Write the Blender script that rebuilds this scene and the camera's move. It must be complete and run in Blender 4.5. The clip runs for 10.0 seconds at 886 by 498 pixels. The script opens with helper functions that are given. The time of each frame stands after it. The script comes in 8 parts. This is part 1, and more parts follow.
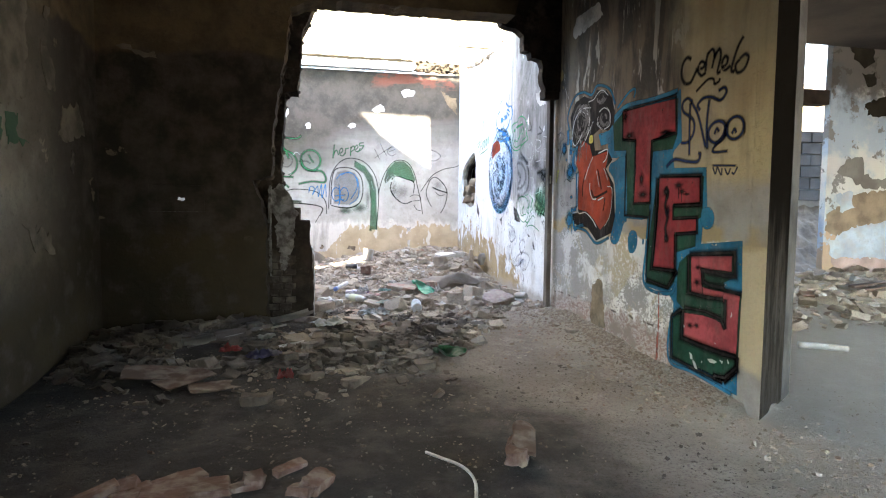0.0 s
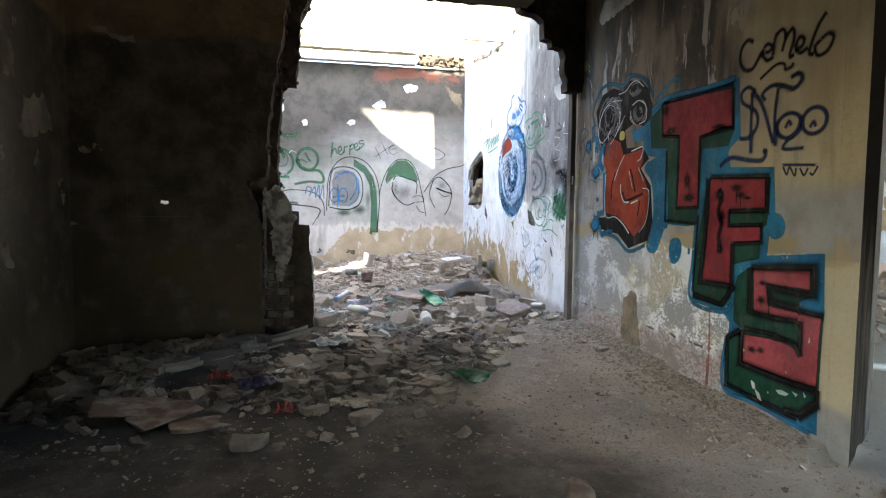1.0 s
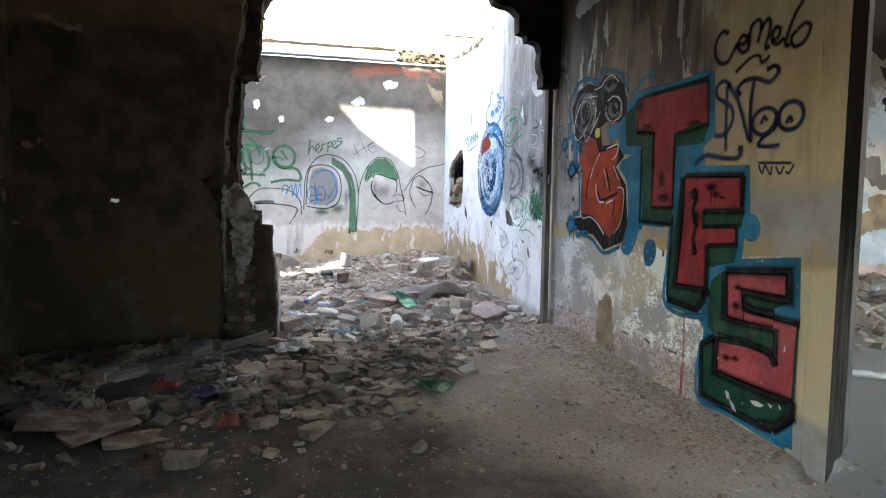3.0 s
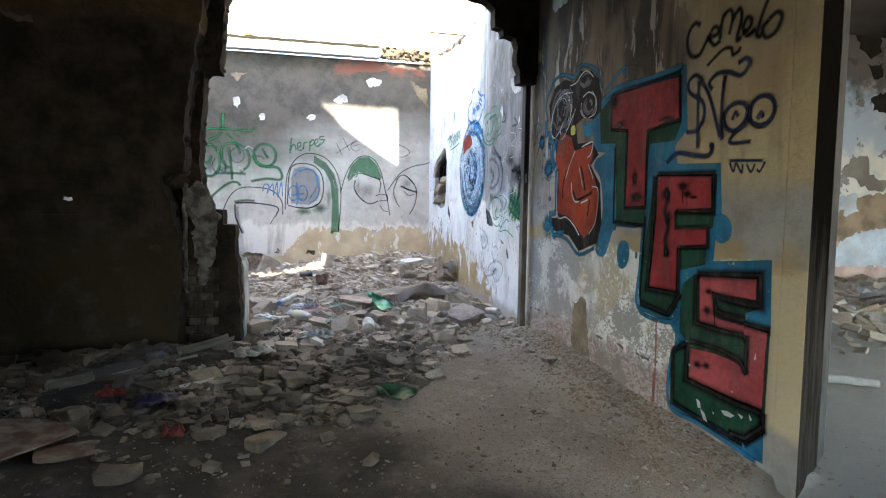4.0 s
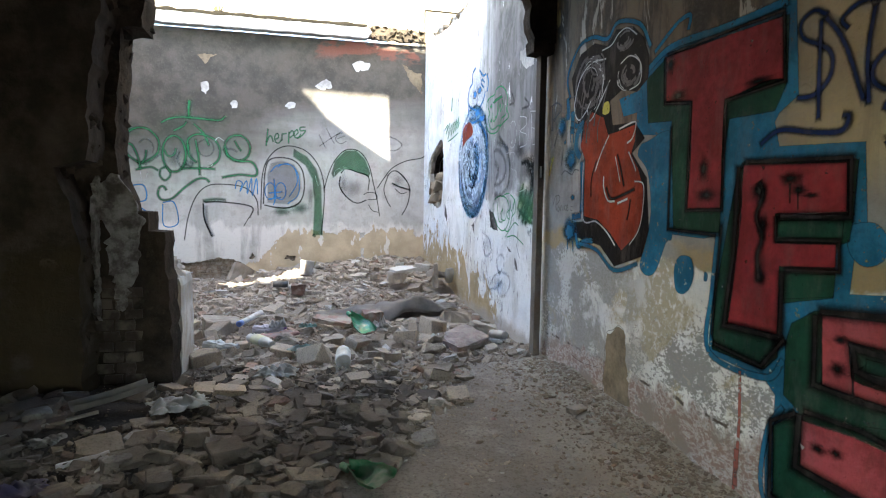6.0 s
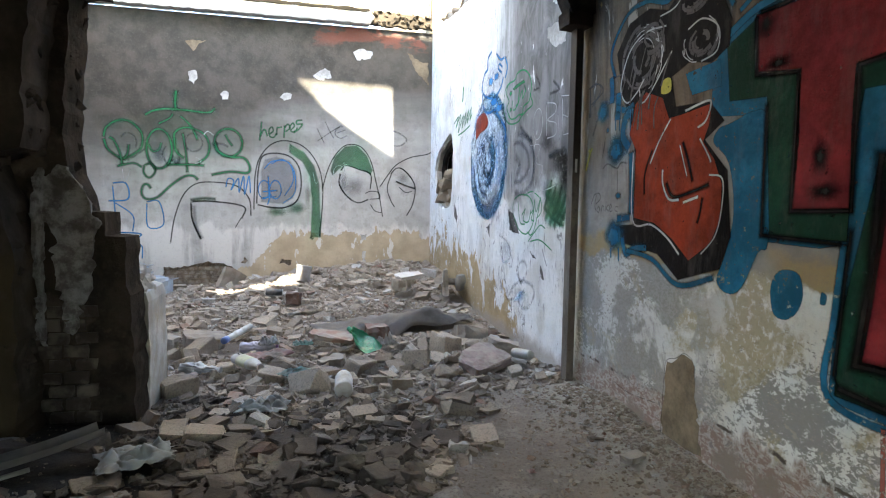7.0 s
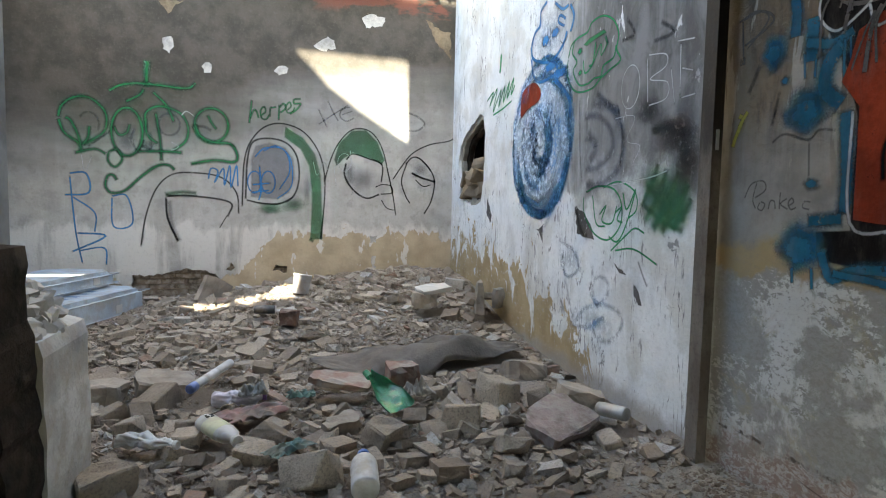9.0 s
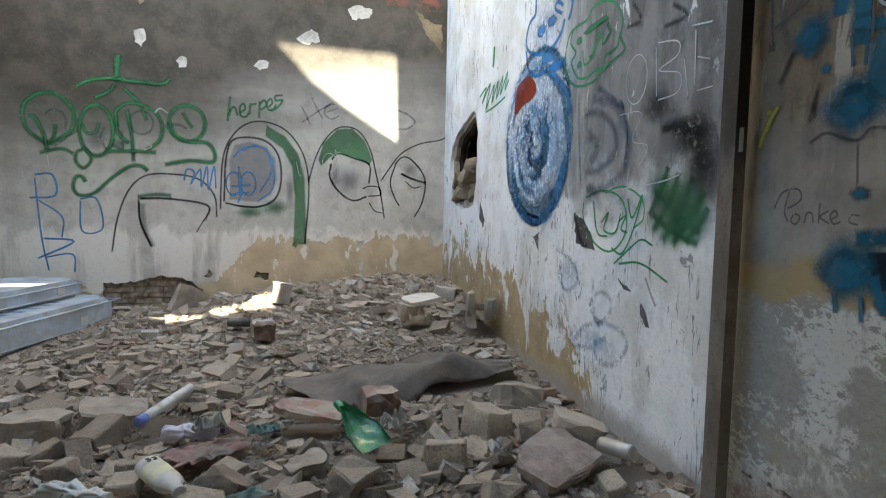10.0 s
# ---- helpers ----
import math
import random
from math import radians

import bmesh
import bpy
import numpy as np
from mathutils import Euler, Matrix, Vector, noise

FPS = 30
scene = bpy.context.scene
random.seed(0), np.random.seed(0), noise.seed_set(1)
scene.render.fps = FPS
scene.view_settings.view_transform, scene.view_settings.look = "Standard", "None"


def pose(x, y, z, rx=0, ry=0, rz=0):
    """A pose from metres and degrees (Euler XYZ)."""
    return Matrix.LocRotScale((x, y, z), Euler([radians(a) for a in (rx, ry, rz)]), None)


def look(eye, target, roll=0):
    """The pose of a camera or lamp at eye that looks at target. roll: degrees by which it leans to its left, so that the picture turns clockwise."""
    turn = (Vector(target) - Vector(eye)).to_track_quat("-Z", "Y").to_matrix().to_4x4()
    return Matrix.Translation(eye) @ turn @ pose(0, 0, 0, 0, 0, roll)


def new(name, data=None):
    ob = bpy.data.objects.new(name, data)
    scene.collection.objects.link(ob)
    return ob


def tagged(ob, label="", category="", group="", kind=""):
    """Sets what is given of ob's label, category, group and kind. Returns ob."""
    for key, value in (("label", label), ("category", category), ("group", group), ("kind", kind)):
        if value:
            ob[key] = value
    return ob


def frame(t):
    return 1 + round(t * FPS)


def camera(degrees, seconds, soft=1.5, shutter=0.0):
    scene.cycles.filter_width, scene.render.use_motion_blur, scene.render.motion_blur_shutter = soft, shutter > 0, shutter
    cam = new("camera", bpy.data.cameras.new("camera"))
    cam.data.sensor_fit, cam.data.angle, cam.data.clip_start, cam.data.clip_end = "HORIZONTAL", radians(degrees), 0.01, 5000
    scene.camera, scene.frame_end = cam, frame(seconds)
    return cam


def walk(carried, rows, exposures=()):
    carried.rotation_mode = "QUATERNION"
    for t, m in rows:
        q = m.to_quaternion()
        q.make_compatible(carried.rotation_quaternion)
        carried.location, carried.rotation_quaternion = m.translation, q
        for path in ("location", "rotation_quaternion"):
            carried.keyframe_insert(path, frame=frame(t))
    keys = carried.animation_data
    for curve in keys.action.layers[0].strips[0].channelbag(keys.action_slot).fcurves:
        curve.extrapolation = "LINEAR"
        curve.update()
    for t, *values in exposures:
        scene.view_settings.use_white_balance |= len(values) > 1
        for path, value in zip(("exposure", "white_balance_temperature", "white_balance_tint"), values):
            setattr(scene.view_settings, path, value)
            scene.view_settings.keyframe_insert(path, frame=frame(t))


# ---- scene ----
cam = camera(73.8, 10.0, soft=1.1)
EXPOSURES = [(0.0, 4.82, 6800, 8), (0.6, 4.52, 6700, 7), (1.2, 4.48, 6700, 7), (2.5, 4.52, 6650, 7), (4.0, 4.32, 6600, 6), (5.0, 4.25, 6600, 6), (8.0, 3.92, 6900, 4), (10.0, 3.56, 7300, 3)]
PATH = [
    (0, (0.326, -0.471, 1.038), (0.731, 1.483, 0.906), 0.6),
    (0.5, (0.325, -0.162, 1.05), (0.734, 1.791, 0.916), 0.6),
    (1, (0.273, 0.091, 1.075), (0.697, 2.042, 0.941), 0.6),
    (1.5, (0.229, 0.172, 1.083), (0.658, 2.121, 0.949), 0.7),
    (2, (0.314, 0.198, 1.079), (0.756, 2.144, 0.945), 0.8),
    (2.5, (0.389, 0.23, 1.079), (0.838, 2.174, 0.944), 0.8),
    (3.8, (0.681, 0.278, 1.08), (1.14, 2.221, 0.943), 0.85),
    (4, (0.72, 0.345, 1.079), (1.182, 2.287, 0.943), 0.9),
    (4.5, (0.8, 0.543, 1.089), (1.264, 2.483, 0.952), 0.9),
    (5, (0.882, 0.798, 1.09), (1.346, 2.739, 0.952), 0.9),
    (5.5, (0.946, 1.062, 1.097), (1.411, 3.002, 0.957), 0.9),
    (7, (1.026, 1.984, 1.093), (1.494, 3.923, 0.954), 1.0),
    (7.5, (1.009, 2.326, 1.102), (1.48, 4.264, 0.954), 0.95),
    (8, (0.968, 2.724, 1.091), (1.441, 4.662, 0.943), 1.0),
    (8.5, (0.917, 3.006, 1.082), (1.392, 4.944, 0.935), 1.1),
    (9, (1.027, 3.24, 1.076), (1.502, 5.178, 0.93), 1.2),
    (9.5, (1.138, 3.441, 1.086), (1.616, 5.377, 0.938), 1.2),
    (10, (1.189, 3.569, 1.124), (1.667, 5.505, 0.972), 1.15),
]
walk(cam, [(t, look(eye, target, roll)) for t, eye, target, roll in PATH], exposures=EXPOSURES)

# ---- light ----
SUN_EL, SUN_AZ = 46.0, 8.0          # elevation; degrees by which the rays lean towards +x while they run along +y
world = bpy.data.worlds.new("sky")
scene.world = world
world.use_nodes = True
wn = world.node_tree.nodes
sky = wn.new("ShaderNodeTexSky")
sky.sky_type = "NISHITA"
sky.sun_disc = False
sky.sun_elevation = radians(SUN_EL)
sky.sun_rotation = radians(180 + SUN_AZ)
wn["Background"].inputs["Strength"].default_value = 0.14
world.node_tree.links.new(sky.outputs[0], wn["Background"].inputs["Color"])
sun_data = bpy.data.lights.new("sun", "SUN")
sun_data.energy, sun_data.angle, sun_data.color = 3.2, radians(0.55), (1.0, 0.94, 0.84)
sun = new("sun", sun_data)
SUN_WAY = Vector((math.sin(radians(SUN_AZ)) * math.cos(radians(SUN_EL)), math.cos(radians(SUN_AZ)) * math.cos(radians(SUN_EL)), -math.sin(radians(SUN_EL))))
sun.matrix_world = look(Vector((0, -6, 14)), Vector((0, -6, 14)) + SUN_WAY)


# ---- materials ----
class Nodes:
    """A short way to write a node material."""

    def __init__(self, name):
        self.mat = bpy.data.materials.new(name)
        self.mat.use_nodes = True
        self.tree = self.mat.node_tree
        self.bsdf = self.tree.nodes["Principled BSDF"]
        self.geo = self.tree.nodes.new("ShaderNodeNewGeometry")
        self.pos = self.geo.outputs["Position"]
        self.obj = self.tree.nodes.new("ShaderNodeObjectInfo")

    def put(self, socket, value):
        if isinstance(value, bpy.types.NodeSocket):
            self.tree.links.new(value, socket)
        elif isinstance(value, (tuple, list)) and len(value) == 3 and socket.type == "RGBA":
            socket.default_value = (*value, 1)
        else:
            socket.default_value = value

    def noise(self, scale, detail=4, rough=0.55, stretch=(1, 1, 1), shift=(0, 0, 0), vec=None, warp=0.0):
        m = self.tree.nodes.new("ShaderNodeMapping")
        self.put(m.inputs["Vector"], vec or self.pos)
        m.inputs["Scale"].default_value = stretch
        m.inputs["Location"].default_value = shift
        n = self.tree.nodes.new("ShaderNodeTexNoise")
        self.put(n.inputs["Vector"], m.outputs[0])
        n.inputs["Scale"].default_value, n.inputs["Detail"].default_value, n.inputs["Roughness"].default_value = scale, detail, rough
        n.inputs["Distortion"].default_value = warp
        return n.outputs["Fac"]

    def math(self, op, a, b=0.0, clamp=False):
        n = self.tree.nodes.new("ShaderNodeMath")
        n.operation, n.use_clamp = op, clamp
        self.put(n.inputs[0], a)
        self.put(n.inputs[1], b)
        return n.outputs[0]

    def step(self, value, low, high):
        """0 below low, 1 above high, or the other way round."""
        n = self.tree.nodes.new("ShaderNodeMapRange")
        n.interpolation_type = "SMOOTHSTEP"
        a, b, c, d = (low, high, 0.0, 1.0) if low < high else (high, low, 1.0, 0.0)
        for i, v in enumerate((value, a, b, c, d)):
            self.put(n.inputs[i], v)
        return n.outputs[0]

    def mix(self, fac, a, b, blend="MIX"):
        n = self.tree.nodes.new("ShaderNodeMix")
        n.data_type, n.blend_type = "RGBA", blend
        self.put(n.inputs["Factor"], fac)
        self.put(n.inputs["A"], a)
        self.put(n.inputs["B"], b)
        return n.outputs["Result"]

    def axes(self):
        n = self.tree.nodes.new("ShaderNodeSeparateXYZ")
        self.put(n.inputs[0], self.pos)
        return n.outputs

    def bump(self, height, strength=0.4, depth=0.01, normal=None):
        n = self.tree.nodes.new("ShaderNodeBump")
        n.inputs["Strength"].default_value, n.inputs["Distance"].default_value = strength, depth
        self.put(n.inputs["Height"], height)
        if normal:
            self.put(n.inputs["Normal"], normal)
        return n.outputs[0]

    def done(self, color, rough=0.9, normal=None, metal=0.0, alpha=None, spec=0.3):
        self.put(self.bsdf.inputs["Base Color"], color)
        self.put(self.bsdf.inputs["Roughness"], rough)
        self.put(self.bsdf.inputs["Metallic"], metal)
        self.bsdf.inputs["Specular IOR Level"].default_value = spec
        if normal:
            self.put(self.bsdf.inputs["Normal"], normal)
        if alpha is not None:
            self.put(self.bsdf.inputs["Alpha"], alpha)
        return self.mat


def plain(name, color, rough=0.7, vary=0.25, scale=18, metal=0.0, bump=0.25, spec=0.3, dust=0.0):
    """A paint, plastic or wood with two scales of variation and some dust."""
    n = Nodes(name)
    big, fine = n.noise(scale * 0.2), n.noise(scale * 3, 6)
    dark = tuple(c * (1 - vary) for c in color)
    c = n.mix(n.step(big, 0.35, 0.68), color, dark)
    c = n.mix(n.step(fine, 0.5, 0.8), c, tuple(c2 * (1 - 0.6 * vary) for c2 in color))
    if dust:
        c = n.mix(n.math("MULTIPLY", n.step(n.noise(scale * 0.7, 5, shift=(3, 1, 2)), 0.4, 0.65), dust), c, (0.33, 0.29, 0.24))
    return n.done(c, rough, n.bump(fine, bump, 0.004), metal, spec=spec)


def ground_material():
    n = Nodes("dusty_ground")
    big, mid, fine = n.noise(0.7, 3), n.noise(5, 8, 0.65), n.noise(60, 6, 0.7)
    x, y, z = n.axes()
    c = n.mix(n.step(big, 0.3, 0.7), (0.30, 0.258, 0.218), (0.23, 0.197, 0.166))
    c = n.mix(n.math("MULTIPLY", n.step(mid, 0.47, 0.68), 0.7), c, (0.38, 0.335, 0.288))
    c = n.mix(n.math("MULTIPLY", n.step(n.noise(17, 8, 0.7, shift=(3, 3, 0)), 0.52, 0.66), 0.6), c, (0.19, 0.16, 0.13))
    c = n.mix(n.math("MULTIPLY", n.step(fine, 0.48, 0.66), 0.75), c, (0.13, 0.108, 0.09))
    # Darker front floor: soot and the front room's weak light, in the colour.
    dimmed = n.math("MULTIPLY", n.step(n.math("ADD", x, n.math("SUBTRACT", n.math("MULTIPLY", n.noise(1.6, 5), 1.6), n.math("MULTIPLY", n.step(y, 3.7, 2.5), 0.6))), 2.35, 1.25), n.step(n.math("ADD", y, n.math("MULTIPLY", mid, 0.8)), 6.3, 5.3))
    c = n.mix(n.math("MULTIPLY", dimmed, 0.95), c, n.mix(n.step(mid, 0.42, 0.62), (0.017, 0.0138, 0.0116), (0.043, 0.0345, 0.029)))
    c = n.mix(n.math("MULTIPLY", n.step(n.math("ADD", x, n.math("MULTIPLY", n.noise(1.3, 5, shift=(2, 7, 0)), 1.2)), 2.5, 3.3), 0.65), c, (0.47, 0.41, 0.335))
    c = n.mix(n.math("MULTIPLY", n.step(y, 5.2, 5.6), 0.7), c, (0.19, 0.152, 0.12))
    h = n.math("ADD", n.math("MULTIPLY", fine, 0.5), mid)
    return n.done(c, 0.97, n.bump(n.math("ADD", h, n.math("MULTIPLY", n.noise(180, 4, 0.7), 0.3)), 1.0, 0.04))


def right_wall_material():
    n = Nodes("right_wall_plaster")
    x, y, z = n.axes()
    big, mid, fine = n.noise(1.1, 4), n.noise(4.5, 7, 0.62), n.noise(30, 8, 0.7)
    flake = n.noise(24, 9, 0.72, stretch=(1, 0.7, 1.3), warp=0.8)
    speck = n.noise(58, 8, 0.72, stretch=(1, 0.8, 1.2), warp=0.5)
    crack = n.noise(1.7, 6, 0.62, stretch=(1, 2.6, 0.55), shift=(0, 3.3, 1), warp=0.35)
    peel = n.noise(6.5, 9, 0.66, stretch=(1, 1.8, 0.75), shift=(0, 4, 9), warp=0.6)
    streak = n.noise(3.4, 7, 0.62, stretch=(1, 2.2, 0.16))
    drip = n.noise(4.6, 9, 0.66, stretch=(1, 1.1, 0.7), shift=(0, 3, 0), warp=0.9)
    off = n.math("SUBTRACT", mid, 0.5)
    off2 = n.math("SUBTRACT", streak, 0.5)
    zz = n.math("ADD", z, n.math("MULTIPLY", off, 0.22))
    yy = n.math("ADD", y, n.math("MULTIPLY", n.math("SUBTRACT", big, 0.5), 0.7))
    cement = n.mix(n.step(mid, 0.35, 0.7), (0.33, 0.305, 0.27), (0.235, 0.21, 0.18))
    ochre = n.mix(n.step(mid, 0.35, 0.7), (0.40, 0.30, 0.17), (0.30, 0.22, 0.12))
    cream = n.mix(n.step(n.math("ADD", big, n.math("MULTIPLY", off2, 0.6)), 0.3, 0.7), (0.48, 0.385, 0.225), (0.37, 0.275, 0.145))
    cream = n.mix(n.math("MULTIPLY", n.step(n.noise(5, 8, 0.66, stretch=(1, 1.6, 0.3), shift=(0, 6, 3)), 0.5, 0.68), 0.6), cream, (0.27, 0.215, 0.13))
    # Cement darkened towards the post, where the light's falloff is put into colour.
    cement = n.mix(n.math("MULTIPLY", n.step(yy, 3.3, 4.2), n.step(yy, 5.5, 5.2)), cement, n.mix(n.step(mid, 0.35, 0.7), (0.31, 0.285, 0.25), (0.195, 0.176, 0.153)))
    # upper front: cement grey, cream towards the doorway, brown streaks under the ceiling
    c = cement
    c = n.mix(n.math("MULTIPLY", n.step(yy, 3.5, 3.0), n.step(zz, 1.12, 1.3)), c, cream)
    c = n.mix(n.math("MULTIPLY", n.step(y, 2.61, 2.6), n.math("MULTIPLY", n.step(zz, 0.12, 0.18), n.step(z, 0.86, 0.84))), c, (0.46, 0.375, 0.235))
    c = n.mix(n.math("MULTIPLY", n.math("MULTIPLY", n.step(zz, 0.82, 0.86), n.step(zz, 0.98, 0.93)), n.step(big, 0.40, 0.5)), c, (0.34, 0.25, 0.13))
    high = n.math("MULTIPLY", n.step(n.math("ADD", n.math("ADD", z, n.math("MULTIPLY", streak, 0.8)), n.math("MULTIPLY", n.step(y, 3.6, 4.6), 0.3)), 1.85, 2.3), n.math("MULTIPLY", n.step(yy, 5.5, 5.25), n.step(yy, 3.05, 3.3)))
    run = n.noise(2.8, 8, 0.66, stretch=(1, 1.7, 0.42), shift=(0, 5, 1), warp=0.5)
    brown = n.mix(n.step(run, 0.40, 0.58), (0.048, 0.036, 0.026), (0.17, 0.125, 0.08))
    brown = n.mix(n.step(n.noise(3.2, 8, 0.66, stretch=(1, 1.8, 0.45), shift=(0, 9, 0), warp=0.5), 0.575, 0.605), brown, (0.36, 0.32, 0.265))
    brown = n.mix(n.step(n.noise(2.6, 6, 0.6, stretch=(1, 1.2, 0.5), shift=(0, 2, 6)), 0.645, 0.665), brown, (0.36, 0.25, 0.09))
    c = n.mix(n.math("MULTIPLY", high, 0.95), c, brown)
    # lower front: flaking whitewash
    low = n.math("MULTIPLY", n.step(zz, 0.86, 0.83), n.step(y, 2.60, 2.64))
    white = n.mix(n.step(big, 0.35, 0.65), (0.76, 0.76, 0.74), (0.62, 0.585, 0.51))
    where = n.noise(1.9, 5, shift=(0, 5, 1))
    lowc = n.mix(n.step(n.math("ADD", n.math("ADD", n.math("MULTIPLY", speck, 0.6), n.math("MULTIPLY", flake, 0.4)), n.math("MULTIPLY", n.math("SUBTRACT", where, 0.5), 1.0)), 0.53, 0.57), white, (0.30, 0.285, 0.265))
    lowc = n.mix(n.step(n.math("ADD", flake, n.math("MULTIPLY", n.math("SUBTRACT", where, 0.5), 0.4)), 0.64, 0.66), lowc, (0.40, 0.36, 0.30))
    lowc = n.mix(n.math("MULTIPLY", n.math("MULTIPLY", n.step(n.noise(2.2, 8, 0.66, shift=(0, 2.2, 4), warp=0.5), 0.50, 0.58), n.step(fine, 0.34, 0.5)), 0.85), lowc, (0.38, 0.315, 0.185))
    far = n.noise(2.9, 9, 0.66, shift=(0, 6.5, 2), warp=0.4)
    lowc = n.mix(n.math("MULTIPLY", n.step(far, 0.47, 0.54), n.step(y, 3.8, 4.4)), lowc, n.mix(n.step(speck, 0.42, 0.6), (0.29, 0.272, 0.237), (0.40, 0.387, 0.36)))
    lowc = n.mix(n.math("MULTIPLY", n.step(y, 4.2, 4.8), 0.40), lowc, (0.23, 0.22, 0.205))
    c = n.mix(low, c, lowc)
    foot = n.mix(n.step(n.math("ADD", n.math("MULTIPLY", flake, 0.6), n.math("MULTIPLY", speck, 0.4)), 0.47, 0.54), (0.27, 0.19, 0.155), (0.47, 0.42, 0.38))
    foot = n.mix(n.math("MULTIPLY", n.step(flake, 0.55, 0.62), 0.7), foot, (0.13, 0.105, 0.09))
    c = n.mix(n.math("MULTIPLY", n.step(n.math("ADD", zz, n.math("MULTIPLY", n.math("SUBTRACT", peel, 0.5), 0.35)), 0.25, 0.17), n.step(y, 2.55, 2.7)), c, n.mix(n.step(mid, 0.48, 0.58), foot, (0.25, 0.205, 0.165)))
    zf = n.math("ADD", z, n.math("MULTIPLY", n.math("SUBTRACT", n.noise(6, 6, 0.65, shift=(0, 1, 8)), 0.5), 0.07))
    c = n.mix(n.math("MULTIPLY", n.math("MULTIPLY", n.step(zf, 0.205, 0.212), n.step(zf, 0.228, 0.220)), n.math("MULTIPLY", n.step(y, 2.7, 2.8), n.step(mid, 0.48, 0.54))), c, (0.09, 0.07, 0.055))
    # back half: white and pale blue paint, ochre plaster showing through near the foot
    pale = n.mix(n.step(n.noise(1.5, 5, shift=(0, 1, 3)), 0.44, 0.64), (0.765, 0.76, 0.745), (0.675, 0.695, 0.705))
    pale = n.mix(n.math("MULTIPLY", n.step(n.noise(2.4, 7, 0.65, stretch=(1, 1.3, 0.7), shift=(0, 8, 2)), 0.48, 0.67), 0.5), pale, (0.43, 0.425, 0.415))
    pale = n.mix(n.math("MULTIPLY", n.step(n.noise(3.1, 6, 0.6, shift=(0, 3, 11)), 0.5, 0.62), 0.5), pale, (0.52, 0.49, 0.43))
    scratch = n.noise(5.5, 3, 0.55, stretch=(1, 3.4, 0.3), shift=(0, 1, 5))
    pale = n.mix(n.math("MULTIPLY", n.step(n.math("ABSOLUTE", n.math("SUBTRACT", scratch, 0.5)), 0.010, 0.004), n.step(n.noise(2.2, 4, shift=(0, 2, 13)), 0.52, 0.58)), pale, (0.22, 0.215, 0.21))
    pale = n.mix(n.math("MULTIPLY", n.step(flake, 0.64, 0.66), n.step(where, 0.42, 0.52)), pale, (0.30, 0.29, 0.28))
    pale = n.mix(n.math("MULTIPLY", n.step(peel, 0.63, 0.64), n.step(n.noise(1.3, 4, shift=(0, 7, 2)), 0.46, 0.54)), pale, (0.27, 0.26, 0.255))
    pale = n.mix(n.math("MULTIPLY", n.step(n.math("ABSOLUTE", n.math("SUBTRACT", crack, 0.5)), 0.006, 0.003), n.step(where, 0.52, 0.6)), pale, (0.15, 0.145, 0.145))
    bare = n.math("ADD", drip, n.math("MULTIPLY", n.math("SUBTRACT", 0.45, z), 0.40))
    bare = n.math("ADD", bare, n.math("MULTIPLY", n.step(y, 6.4, 8.4), 0.16))
    bare = n.math("MULTIPLY", bare, n.step(y, 5.9, 6.5))
    backc = n.mix(n.math("MULTIPLY", n.step(bare, 0.568, 0.578), n.step(flake, 0.64, 0.61)), pale, ochre)
    dark = n.math("MULTIPLY", n.step(n.math("ADD", yy, n.math("MULTIPLY", off2, 0.8)), 7.1, 6.45), n.step(n.math("ADD", zz, n.math("MULTIPLY", off, 0.8)), 0.95, 1.4))
    backc = n.mix(n.math("MULTIPLY", dark, n.step(peel, 0.66, 0.63)), backc, n.mix(n.step(n.math("ADD", n.math("MULTIPLY", streak, 0.35), n.math("MULTIPLY", drip, 0.65)), 0.40, 0.60), (0.115, 0.11, 0.106), (0.23, 0.225, 0.22)))
    backc = n.mix(n.math("MULTIPLY", n.step(zz, 0.16, 0.06), 0.8), backc, (0.33, 0.29, 0.25))
    c = n.mix(n.step(y, 5.30, 5.38), c, backc)
    c = n.mix(n.math("MULTIPLY", n.step(speck, 0.46, 0.72), 0.25), c, (0.19, 0.17, 0.15))
    h = n.math("ADD", n.math("MULTIPLY", n.step(flake, 0.55, 0.60), 0.6), n.math("ADD", n.math("MULTIPLY", fine, 0.5), mid))
    return n.done(c, 0.93, n.bump(n.math("ADD", h, n.math("MULTIPLY", speck, 0.35)), 0.55, 0.014))


